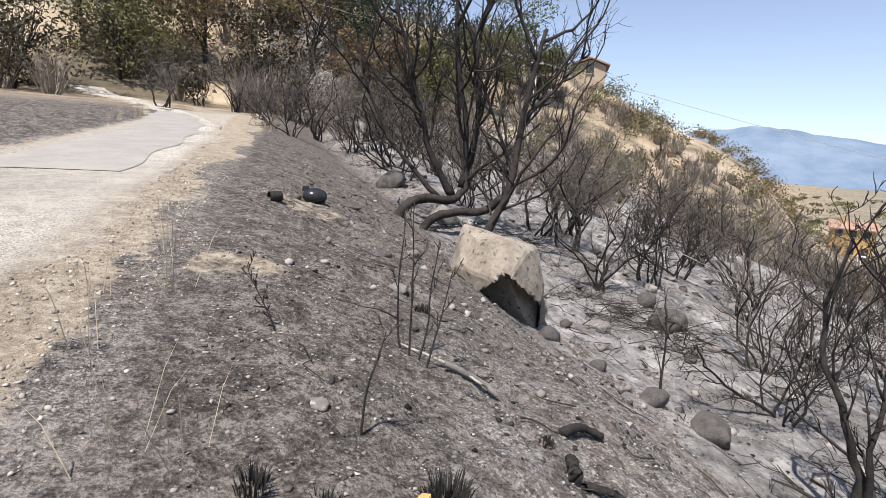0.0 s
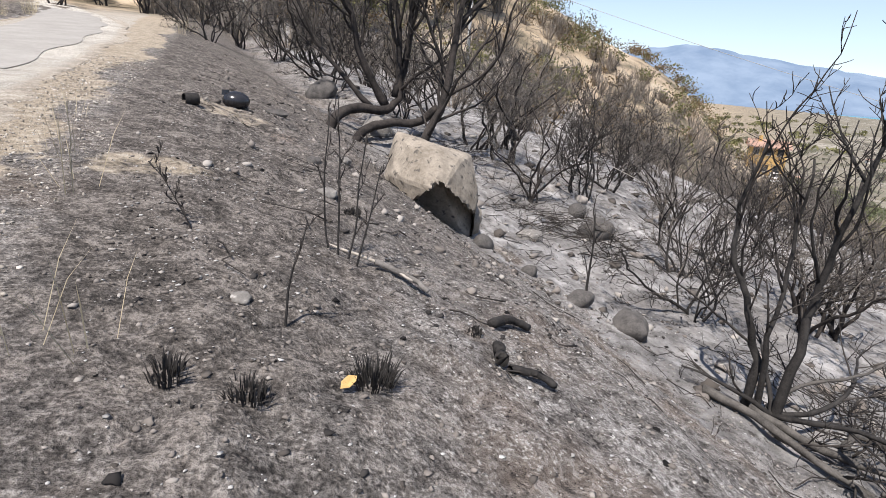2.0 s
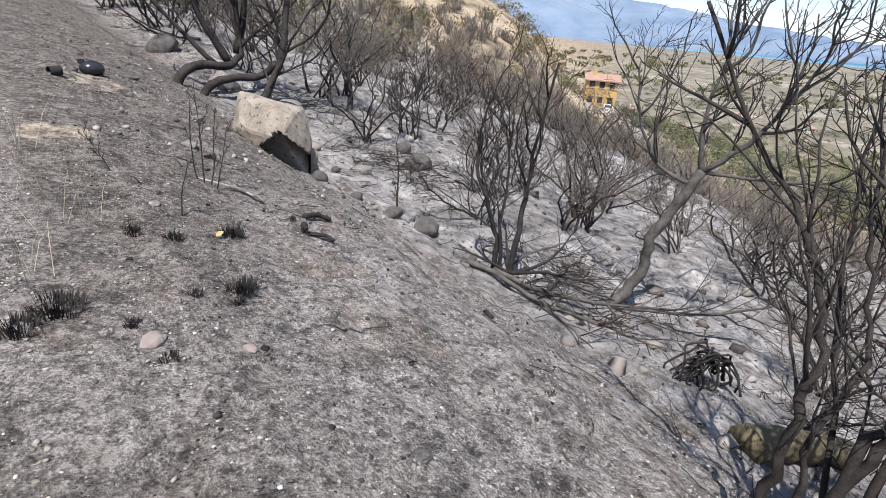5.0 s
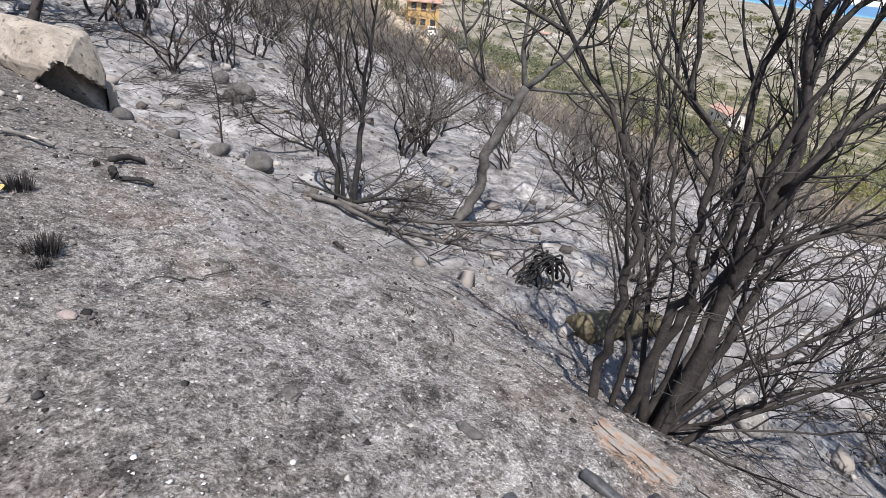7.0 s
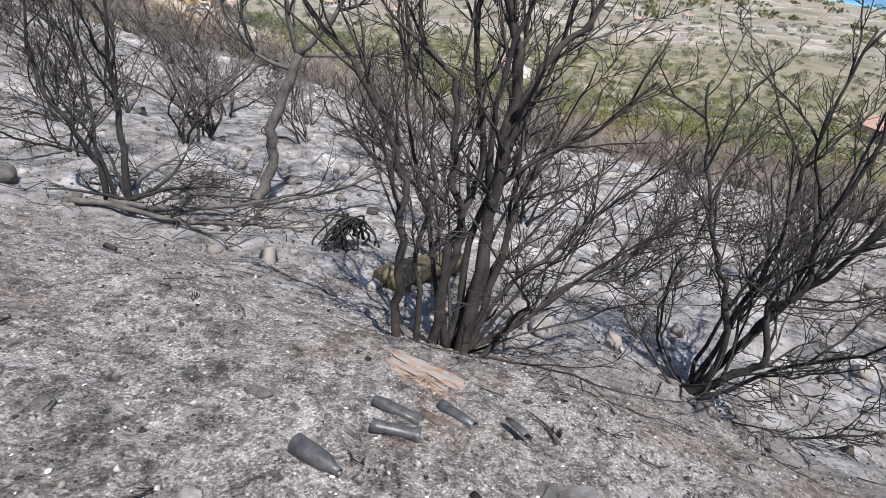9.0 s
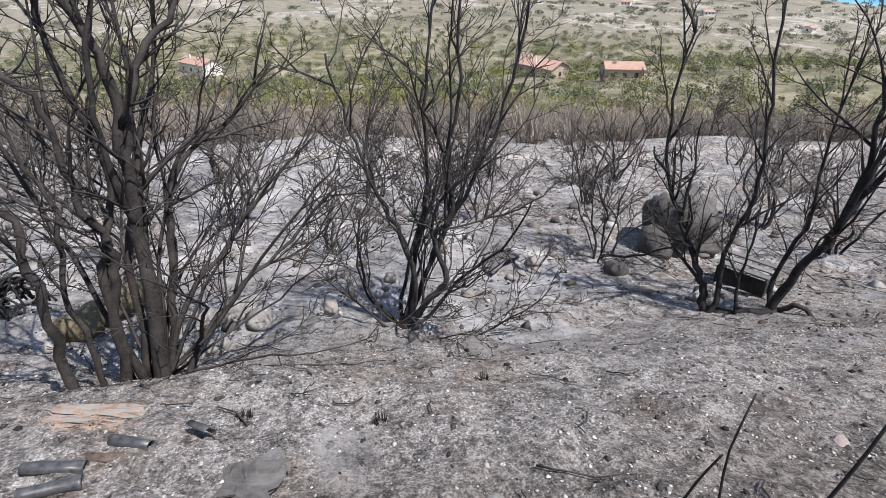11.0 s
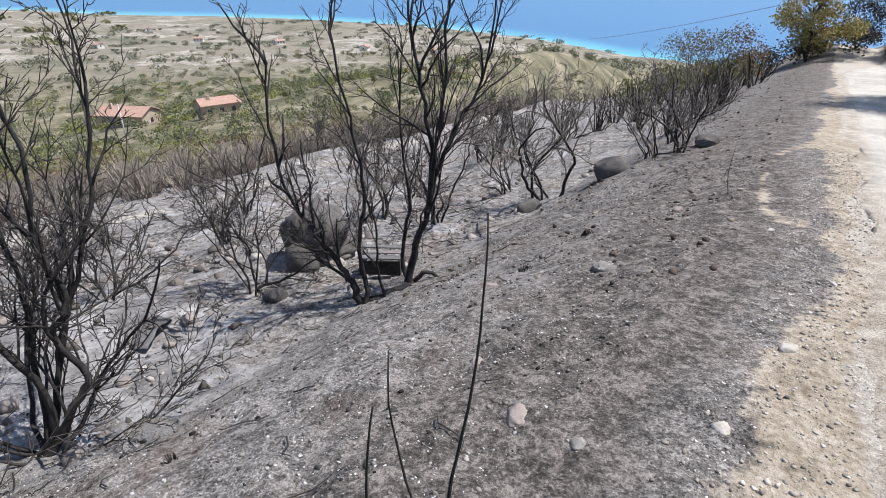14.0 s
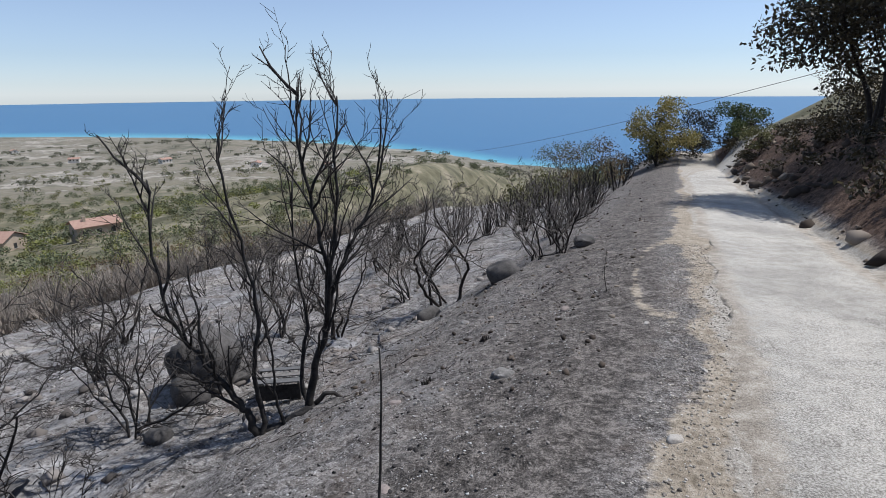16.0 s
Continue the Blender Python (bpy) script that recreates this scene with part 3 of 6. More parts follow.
def at(x, y, dz=0.0):
    return (x, y, sz(x, y) + dz)


def scaled(k, ob):
    ob.scale = (k, k, k)
    return ob


def stretched(k, ob):
    ob.scale = k
    return ob


# the large many-stemmed shrub on the brow of the bank
def brow_tree():
    """Many straight stems; x runs along the bank, y away from the lane."""
    w = Wood(11)
    stems = (
        (((-0.34, -0.10, -0.12), (-0.38, -0.04, 0.42), (-0.36, 0.02, 0.92), (-0.34, 0.08, 1.32), (-0.48, 0.14, 1.73), (-0.70, 0.22, 2.05), (-0.98, 0.3, 2.4), (-1.35, 0.35, 3.0)), 0.040, 0.011, 12),
        (((-0.24, 0.0, -0.12), (-0.21, 0.06, 0.42), (-0.24, 0.12, 0.75), (-0.15, 0.2, 1.28), (-0.22, 0.3, 1.65), (-0.32, 0.4, 2.0), (-0.40, 0.5, 2.9)), 0.026, 0.008, 10),
        (((-0.10, 0.08, -0.12), (-0.02, 0.10, 0.55), (0.09, 0.14, 0.92), (0.01, 0.2, 1.25), (-0.02, 0.24, 1.6), (-0.06, 0.3, 1.95), (-0.26, 0.4, 2.2), (-0.38, 0.45, 3.0)), 0.040, 0.011, 12),
        (((0.02, 0.05, -0.12), (-0.03, 0.16, 0.75), (0.09, 0.22, 1.05), (0.20, 0.32, 1.4), (0.12, 0.45, 2.0), (0.12, 0.5, 2.5), (0.2, 0.55, 3.4), (0.1, 0.6, 4.2)), 0.036, 0.011, 12),
        (((0.12, -0.02, -0.14), (0.20, 0.04, 0.53), (0.25, 0.12, 1.06), (0.30, 0.16, 1.5), (0.34, 0.2, 1.9), (0.30, 0.24, 2.25), (0.20, 0.3, 2.7), (0.26, 0.3, 3.5), (0.18, 0.35, 4.4)), 0.060, 0.014, 16),
        (((0.30, 0.16, 1.45), (0.42, 0.2, 1.88), (0.60, 0.26, 2.18), (0.80, 0.3, 2.34), (0.95, 0.36, 2.7), (1.2, 0.4, 3.3)), 0.034, 0.010, 10),
        (((0.26, 0.12, 1.1), (0.20, 0.1, 1.6), (0.24, 0.1, 2.1), (0.42, 0.1, 2.7), (0.5, 0.15, 3.5)), 0.026, 0.009, 9),
        (((0.20, 0.1, -0.12), (0.38, 0.22, 0.62), (0.50, 0.34, 1.08), (0.75, 0.5, 1.40), (1.10, 0.6, 1.55), (1.5, 0.7, 1.9)), 0.034, 0.009, 11),
        (((0.26, -0.05, -0.10), (0.52, 0.0, 0.24), (0.82, 0.08, 0.46), (1.25, 0.15, 0.66), (1.7, 0.2, 1.0)), 0.030, 0.009, 10),
        (((0.15, 0.05, -0.10), (0.42, 0.12, 0.45), (0.80, 0.22, 0.75), (1.2, 0.3, 1.1), (1.7, 0.45, 1.35)), 0.026, 0.008, 10),
        (((0.10, 0.12, -0.12), (0.28, 0.4, 0.7), (0.42, 0.75, 1.3), (0.55, 1.0, 2.1), (0.6, 1.15, 2.9)), 0.030, 0.009, 11),
        (((-0.05, 0.12, -0.12), (-0.1, 0.4, 0.7), (-0.25, 0.7, 1.3), (-0.35, 0.95, 2.0), (-0.4, 1.1, 2.8)), 0.024, 0.008, 9),
        (((0.05, 0.1, -0.12), (0.15, 0.25, 0.8), (0.42, 0.4, 1.5), (0.7, 0.55, 2.2), (0.85, 0.6, 3.1)), 0.032, 0.009, 11),
    )
    for pts, r0, r1, n in stems:
        p = w.bend(pts, r0, r1, 8)
        w.fringe(p, r0 * 0.34, n, 0.80, 2, 4, 0.62, 0.28, 0.0036, 0.08)
    for az, tilt, ln, rad in ((90, 62, 2.2, 0.018), (80, 72, 1.9, 0.015), (103, 54, 2.4, 0.019), (60, 58, 2.6, 0.019), (112, 66, 1.8, 0.014), (40, 48, 2.6, 0.019), (20, 38, 2.4, 0.017), (330, 42, 1.9, 0.014), (120, 40, 2.2, 0.016), (70, 80, 1.6, 0.013)):
        w.grow((0.1, 0.04, -0.1), lean(az, tilt), ln, rad, 0, 3, 5, 0.19, 0.05, 0.62, 0.25, 0.0036)
    ob = plant(w, "burnt_tree", at(3.13, 0.45), "large leafless burnt shrub with many sooty stems on a bank", "tree", SINGED, TWIG)
    ob.rotation_euler = (0, 0, radians(-70.4))
    return ob


brow_tree()


def shrub_c():
    w = Wood(23)
    for pts, r0, n in (
        (((0.0, 0.0, -0.1), (0.33, 0.05, 0.36), (0.47, 0.08, 0.6), (0.35, 0.1, 1.0), (0.49, 0.15, 1.26), (0.42, 0.2, 1.75), (0.5, 0.25, 2.4), (0.46, 0.3, 3.1)), 0.040, 14),
        (((0.02, 0.02, -0.1), (0.18, 0.05, 0.39), (0.03, 0.1, 0.96), (-0.2, 0.15, 1.28), (-0.36, 0.2, 1.62), (-0.52, 0.25, 1.95), (-0.7, 0.3, 2.5)), 0.032, 12),
        (((0.05, 0.05, -0.1), (0.22, 0.15, 0.48), (0.44, 0.25, 1.11), (0.68, 0.3, 1.61), (0.86, 0.4, 2.19), (0.98, 0.45, 2.9)), 0.032, 12),
        (((0.02, 0.1, -0.1), (0.1, 0.3, 0.7), (0.15, 0.45, 1.4), (0.1, 0.6, 2.2), (0.15, 0.7, 3.0)), 0.028, 11),
    ):
        p = w.bend(pts, r0, 0.010, 7)
        w.fringe(p, r0 * 0.42, n, 0.95, 2, 5, 0.62, 0.2, 0.004, 0.08)
    for az, tilt, ln, rad in ((80, 62, 2.0, 0.020), (100, 72, 1.7, 0.018), (270, 62, 1.6, 0.020), (300, 50, 1.9, 0.020), (60, 44, 2.3, 0.022), (30, 40, 2.2, 0.020), (340, 30, 2.4, 0.022), (120, 50, 1.6, 0.016), (250, 72, 1.3, 0.014)):
        w.grow((w.r.gauss(0.05, 0.08), w.r.gauss(0.05, 0.08), -0.08), lean(az, tilt), ln, rad, 0, 3, 6, 0.2, 0.06, 0.68, 0.22, 0.004)
    ob = plant(w, "burnt_shrub", at(4.05, -1.58), "leafless burnt shrub fanning out of white ash below a bank", "shrub", CHAR, TWIG)
    ob.rotation_euler = (0, 0, radians(-124.9))
    return ob


shrub_c()


def shrub_d():
    """Stems rising from both ends of a fallen trunk; x runs along the trunk."""
    w = Wood(37)
    for pts, r0, n in (
        (((0.05, 0.02, -0.1), (-0.06, 0.02, 0.22), (-0.17, 0.03, 0.49), (-0.40, 0.05, 0.87), (-0.62, 0.08, 1.22), (-0.82, 0.1, 1.58), (-0.95, 0.12, 2.5), (-0.9, 0.15, 3.4)), 0.060, 16),
        (((0.06, 0.0, -0.1), (0.10, 0.02, 0.29), (0.05, 0.05, 0.84), (0.14, 0.1, 1.6), (0.08, 0.15, 2.4), (-0.06, 0.2, 3.2), (-0.1, 0.25, 3.9)), 0.042, 14),
        (((0.66, 0.36, 0.0), (0.75, 0.36, 0.55), (0.97, 0.38, 1.27), (1.04, 0.4, 1.9), (0.97, 0.42, 2.7), (0.82, 0.45, 3.5), (0.86, 0.45, 4.5)), 0.064, 18),
        (((0.95, 0.38, 1.2), (1.14, 0.42, 1.9), (1.42, 0.5, 2.45), (1.70, 0.55, 2.95), (1.85, 0.6, 3.9)), 0.040, 13),
        (((0.98, 0.38, 1.3), (1.06, 0.3, 2.0), (1.2, 0.25, 2.7), (1.25, 0.2, 3.6), (1.3, 0.2, 4.3)), 0.036, 13),
        (((0.62, 0.45, 0.0), (0.60, 0.6, 0.6), (0.7, 0.75, 1.3), (0.6, 0.85, 2.2), (0.65, 0.9, 3.2)), 0.038, 12),
        (((0.35, 0.1, 0.0), (0.28, 0.05, 0.5), (0.30, 0.0, 0.95), (0.26, 0.0, 1.5)), 0.026, 5),
    ):
        p = w.bend(pts, r0, 0.010, 8)
        w.fringe(p, r0 * 0.34, n, 1.0, 2, 5, 0.6, 0.25, 0.004, 0.09)
    w.bend(((0.02, 0.0, 0.03), (0.35, 0.15, 0.05), (0.72, 0.38, 0.10)), 0.052, 0.062)
    w.bend(((0.72, 0.38, 0.10), (0.95, 0.36, 0.30), (1.25, 0.40, 0.06)), 0.040, 0.022)
    ob = plant(w, "burnt_shrub", at(3.68, -4.98), "burnt shrub with stems rising from a fallen trunk", "shrub", CHAR, TWIG)
    ob.rotation_euler = (0, 0, radians(-146.4))
    ob.scale = (0.88, 1.0, 0.88)
    return ob


shrub_d()


def slim_tree():
    w = Wood(41)
    a = w.bend(((0, 0.1, -0.1), (0.05, 0.15, 0.5), (-0.1, 0.3, 1.1), (-0.12, 0.55, 1.7), (0.0, 0.5, 2.5)), 0.05, 0.014)
    w.fringe(a, 0.016, 7, 1.0, 2, 4)
    b = w.bend(((0.15, -0.1, -0.1), (0.2, -0.12, 0.7), (0.35, -0.05, 1.3), (0.3, -0.15, 2.0), (0.42, -0.25, 3.0)), 0.055, 0.014)
    w.fringe(b, 0.018, 8, 1.2, 2, 4)
    c = w.bend(((0.1, 0.0, -0.1), (0.0, 0.05, 0.8), (0.1, 0.1, 1.6), (0.05, 0.1, 2.4)), 0.035, 0.01)
    w.fringe(c, 0.014, 6, 0.9, 2, 4)
    for az, tilt, ln in ((150, 70, 1.6), (120, 78, 2.2), (170, 80, 1.2), (60, 60, 1.0), (330, 66, 0.9)):
        w.grow((0.1, -0.1, 0.05), lean(az, tilt), ln, 0.03, 0, 2, 4, 0.16, 0.0, 0.7, 0.3)
    return scaled(0.92, plant(w, "burnt_tree", at(4.80, 4.88), "slim charred sapling with twisted stems and a heap of burnt roots", "tree", CHAR, TWIG))


slim_tree()


def curved_tree():
    w = Wood(43)
    a = w.bend(((-0.5, 0.2, 0.0), (0.0, 0.02, 0.15), (0.28, -0.1, 0.62), (0.3, -0.12, 1.2), (0.55, -0.3, 1.8), (0.75, -0.45, 2.3)), 0.10, 0.075, 9)
    b = w.bend((a[-1], (0.72, -0.3, 3.1), (0.85, -0.35, 4.2)), 0.055, 0.012)
    w.fringe(b, 0.024, 10, 1.5, 2, 5)
    c = w.bend((a[-1], (0.95, -0.9, 2.8), (1.2, -1.3, 3.6), (1.3, -1.5, 4.3)), 0.055, 0.012)
    w.fringe(c, 0.024, 10, 1.5, 2, 5)
    d = w.bend((a[-3], (0.55, 0.2, 2.3), (0.4, 0.55, 3.0), (0.35, 0.7, 3.8)), 0.04, 0.012)
    w.fringe(d, 0.02, 9, 1.3, 2, 5)
    e = w.bend((a[-1], (1.2, -1.2, 2.3), (1.7, -2.0, 2.4)), 0.035, 0.01)
    w.fringe(e, 0.016, 8, 1.0, 2, 4)
    # fallen limb on the ground
    g = w.bend(((-0.5, 0.25, 0.0), (-1.3, 0.7, -0.02), (-2.2, 0.75, 0.25), (-2.8, 0.7, 0.35)), 0.06, 0.03)
    w.fringe(g, 0.014, 6, 1.0, 2, 4)
    h = w.bend(((-0.3, 0.1, 0.05), (0.6, -1.0, 0.15), (1.2, -1.8, 0.5)), 0.04, 0.015)
    w.fringe(h, 0.014, 7, 1.1, 2, 4)
    return scaled(0.92, plant(w, "burnt_tree", at(6.75, 4.15), "bare singed tree with a trunk that bends up from the ash", "tree", ASHBARK, TWIG))


curved_tree()


def fallen_limb(seed, pts, rad, twigs):
    """A burnt limb lying in the ash; pts are places on the ground with a lift."""
    w = Wood(seed)
    x0, y0 = pts[0][:2]
    z0 = sz(x0, y0)
    p = w.bend([(x - x0, y - y0, sz(x, y) - z0 + h) for x, y, h in pts], rad, rad * 0.35, 7)
    w.fringe(p, rad * 0.38, twigs, 0.7, 2, 4, 0.9, 0.25, 0.004, 0.02)
    return plant(w, "fallen_limb", (x0, y0, z0), "burnt grey limb with twigs lying in white ash", "branch", ASHBARK, TWIG, "fallen limbs in the hollow")


fallen_limb(61, ((4.45, 5.15, 0.05), (4.6, 4.75, 0.07), (4.75, 4.1, 0.06), (4.95, 3.6, 0.10), (5.1, 3.2, 0.12)), 0.045, 7)
fallen_limb(62, ((4.75, 4.9, 0.06), (5.0, 4.4, 0.10), (5.4, 4.0, 0.12), (5.8, 3.6, 0.30), (6.2, 3.1, 0.55)), 0.042, 8)
fallen_limb(63, ((4.7, 4.6, 0.05), (4.7, 4.0, 0.08), (4.6, 3.5, 0.05), (4.45, 3.0, 0.04)), 0.026, 8)
fallen_limb(64, ((5.0, 4.9, 0.10), (5.4, 4.9, 0.30), (5.8, 4.7, 0.55), (6.3, 4.7, 0.75)), 0.024, 6)
fallen_limb(65, ((5.2, 4.3, 0.06), (5.6, 4.5, 0.08), (6.1, 4.4, 0.06), (6.6, 4.15, 0.10)), 0.038, 5)
fallen_limb(66, ((4.9, 3.9, 0.05), (5.2, 3.5, 0.14), (5.3, 3.0, 0.10), (5.5, 2.6, 0.20)), 0.022, 7)


def north_tree():
    """The spreading tree beyond the boulder."""
    w = Wood(47)
    a = w.bend(((0.0, -0.5, -0.05), (0.35, -0.45, 0.1), (0.62, -0.4, 0.5), (0.9, -0.3, 1.3), (1.0, -0.3, 2.2), (1.25, -0.3, 3.3)), 0.10, 0.03, 9)
    w.fringe(a, 0.032, 15, 1.9, 2, 5)
    b = w.bend(((-0.85, 0.2, -0.1), (-0.8, 0.2, 0.42), (-0.4, 0.3, 0.62), (0.1, 0.4, 0.6), (0.35, 0.5, 0.9), (0.3, 0.5, 1.8), (0.1, 0.5, 3.0), (0.0, 0.4, 4.3)), 0.10, 0.03, 9)
    w.fringe(b, 0.03, 12, 2.0, 2, 5, 0.8, 0.55)
    c = w.bend(((-0.6, 0.0, -0.05), (-0.35, 0.1, 0.28), (0.1, 0.15, 0.42), (0.5, 0.0, 0.45), (0.75, -0.2, 0.7)), 0.08, 0.06, 8)
    d = w.bend(((0.2, 0.6, 0.6), (-0.3, 0.7, 1.5), (-0.55, 0.7, 2.5), (-0.9, 0.7, 3.7)), 0.075, 0.02)
    w.fringe(d, 0.028, 12, 1.8, 2, 5, 0.8, 0.35)
    e = w.bend(((0.3, 0.5, 0.8), (0.55, 0.6, 1.8), (0.5, 0.6, 3.0), (0.75, 0.5, 4.4)), 0.07, 0.02)
    w.fringe(e, 0.028, 12, 1.8, 2, 5, 0.8, 0.35)
    f = w.bend((a[-6], (1.5, -0.2, 2.4), (2.1, -0.1, 3.1)), 0.045, 0.014)
    w.fringe(f, 0.02, 9, 1.4, 2, 5)
    g = w.bend(((-0.1, 0.4, 0.6), (-0.9, 0.9, 1.6), (-1.4, 1.0, 2.8)), 0.05, 0.014)
    w.fringe(g, 0.022, 9, 1.6, 2, 5)
    return scaled(1.2, plant(w, "burnt_tree", at(3.88, 12.25), "spreading bare burnt tree with sooty crooked limbs above boulders", "tree", SINGED, TWIG))


north_tree()


# kinds of smaller burnt shrubs, each grown once and then repeated
def shrub_kind(seed, stems, height, rad, bark, twig, tilt=(6, 42), thin=0.005, branch=5, depth=3, label="", place=(0, 0, 0)):
    w = Wood(seed)
    for k in range(stems):
        a = 360 * k / stems + w.r.gauss(0, 20)
        w.grow((w.r.gauss(0, 0.08), w.r.gauss(0, 0.08), -0.12), lean(a, w.r.uniform(*tilt)), height * w.r.uniform(0.7, 1.1), rad * w.r.uniform(0.7, 1.2), 0, depth, branch, 0.30, 0.06, 0.75, 0.2, thin)
    return plant(w, "burnt_shrub", place, label, "shrub", bark, twig, "burnt shrubs on the slope")


LABEL_CHAR = "leafless charred shrub standing in grey ash"
LABEL_BROWN = "bare scorched shrub with dry brown twigs"
spots = [
    # x, y, scale, kind, turn
    (5.62, -4.89, 0.86, 0, 40), (3.85, -10.97, 1.17, 1, 10), (2.01, -11.93, 0.78, 2, 70), (1.52, -11.86, 0.78, 3, 120), 
    (2.02, -13.85, 0.80, 3, 20), (3.06, -18.67, 0.99, 2, 260), (5.12, -11.84, 0.94, 2, 33), (5.03, -8.64, 0.87, 3, 210),
    (7.11, -9.58, 0.96, 1, 250), (8.64, -12.79, 1.01, 2, 140), (7.99, -3.91, 0.86, 0, 75), (9.33, -6.99, 0.92, 3, 5), (6.89, -1.19, 0.87, 2, 310), (9.33, 0.32, 0.93, 1, 190), (5.95, 1.23, 0.72, 3, 60), (11.60, -2.69, 1.04, 0, 20), (7.72, 1.57, 0.82, 1, 345),
    (6.27, 6.81, 0.86, 0, 15), (7.83, 8.50, 0.98, 2, 95), (8.71, 6.85, 0.93, 1, 170), (6.30, 10.75, 0.83, 3, 30), (7.80, 11.33, 1.09, 0, 250), (9.73, 9.14, 1.00, 2, 60), (6.83, 14.17, 1.18, 1, 300), (7.84, 14.57, 1.15, 3, 130), (10.24, 13.22, 1.12, 0, 10), (5.28, 15.21, 1.05, 2, 220), (7.13, 17.56, 1.18, 1, 80), (10.05, 17.72, 1.25, 3, 200), (12.59, 17.47, 1.31, 2, 320),
    (4.03, 16.90, 1.20, 0, 45), (4.12, 19.01, 1.27, 1, 145), (3.69, 24.14, 1.35, 2, 245), (2.88, 29.83, 1.64, 3, 100), (1.35, 22.47, 1.05, 0, 10), (2.71, 36.27, 1.71, 1, 55), (0.69, 25.28, 1.03, 2, 190), (-1.03, 33.13, 1.42, 3, 290), (-3.27, 39.34, 1.59, 0, 330), (-3.84, 30.35, 1.23, 1, 12), (4.25, 23.50, 1.27, 2, 77), (6.46, 22.36, 1.35, 3, 160), (4.66, 23.71, 1.22, 0, 222),
    (9.37, 6.83, 1.07, 3, 206), (10.94, 8.29, 1.23, 3, 166),
    (11.80, 3.89, 1.09, 1, 66), (11.32, 5.72, 1.01, 2, 111), (10.87, 2.16, 0.99, 3, 280), (14.00, 9.55, 1.13, 0, 140), (13.45, 0.74, 1.18, 1, 99), (13.94, -5.08, 1.07, 2, 199), (12.50, -9.86, 1.09, 3, 249), (11.41, -14.61, 1.08, 0, 349), (8.84, -17.22, 1.06, 1, 29), (6.89, -20.26, 1.07, 2, 129), (4.80, -22.25, 1.02, 3, 229),
]


def shrubs():
    kinds = [
        shrub_kind(101, 7, 2.4, 0.023, CHAR, TWIG, branch=6, label=LABEL_CHAR),
        shrub_kind(102, 5, 2.9, 0.030, SINGED, GREYTWIG, (4, 30), branch=6, label=LABEL_CHAR),
        shrub_kind(103, 9, 2.1, 0.020, CHAR, GREYTWIG, (8, 50), label=LABEL_CHAR),
        shrub_kind(104, 6, 2.6, 0.027, SINGED, GREYTWIG, (6, 38), label=LABEL_BROWN),
    ]
    used = set()
    for x, y, s, k, turn in spots:
        m = Matrix.Translation(at(x, y)) @ Euler((0, 0, radians(turn))).to_matrix().to_4x4()
        ob = kinds[k] if k not in used else copy_thing(kinds[k], m)
        used.add(k)
        ob.matrix_basis = m
        ob.scale = (s, s, s * 1.05)
    rnd = random.Random(5)
    n = 0
    while n < 90:
        # thicket on the flat and up the spur in the north-east
        x, y = rnd.uniform(5.5, 34), rnd.uniform(-42, 40)
        az = math.degrees(math.atan2(x, y))
        d = math.hypot(x, y)
        if d < 14 or 19 < x < 22.5 and y < 6 or (az > 60 and rnd.random() < 0.35) or (az > 95 and rnd.random() < 0.5):
            continue
        k = rnd.choice((0, 1, 2, 3, 3))
        s = rnd.uniform(0.85, 1.35)
        m = Matrix.Translation(at(x, y)) @ Euler((0, 0, rnd.uniform(0, 6.28))).to_matrix().to_4x4()
        ob = copy_thing(kinds[k], m)
        ob.scale = (s, s, s)
        n += 1


shrubs()


def sapling(seed, place, way, length, rad, label, twigs=0, bark=None):
    w = Wood(seed)
    pts, r = w.path((0, 0, -0.05), way, length, rad, rad * 0.35, 12, 0.06, 0.012)
    w.tubes["stem"].append((pts, r, 6))
    if twigs:
        w.fringe(pts, rad * 0.45, twigs, length * 0.25, 1, 3, 0.6)
    return plant(w, "burnt_sapling", place, label, "sapling", bark or CHAR, TWIG, "thin scorched stems")


sapling(1, at(0.37, -1.89), lean(200, 11), 1.25, 0.008, "long thin scorched stem leaning out of the bank")
sapling(2, at(0.31, -1.50), lean(10, 6), 1.08, 0.006, "thin scorched stem on the brow of the bank")
sapling(3, at(0.29, -1.71), lean(335, 7), 1.0, 0.006, "thin scorched stem on the brow of the bank")
sapling(4, at(0.80, 4.2), lean(10, 6), 0.46, 0.006, "single charred stick upright in the burnt bank", 2)
sapling(5, at(0.52, 5.0), lean(300, 12), 0.42, 0.005, "thin charred sapling with fine twigs", 7)
sapling(6, at(4.42, 6.78), lean(30, 8), 1.1, 0.018, "charred sapling growing between two stones", 6)
sapling(9, at(0.12, -7.38), lean(150, 25), 0.6, 0.006, "short thin scorched stem on the bank")
for k, (az, tilt, ln) in enumerate(((340, 16, 1.0), (20, 10, 1.15), (60, 18, 0.9), (30, 24, 0.75))):
    sapling(20 + k, at(1.17 + 0.04 * k, 5.12 - 0.03 * k), lean(az, tilt), ln * 0.8, 0.0065, "charred stem in a small clump on the burnt bank", 3)


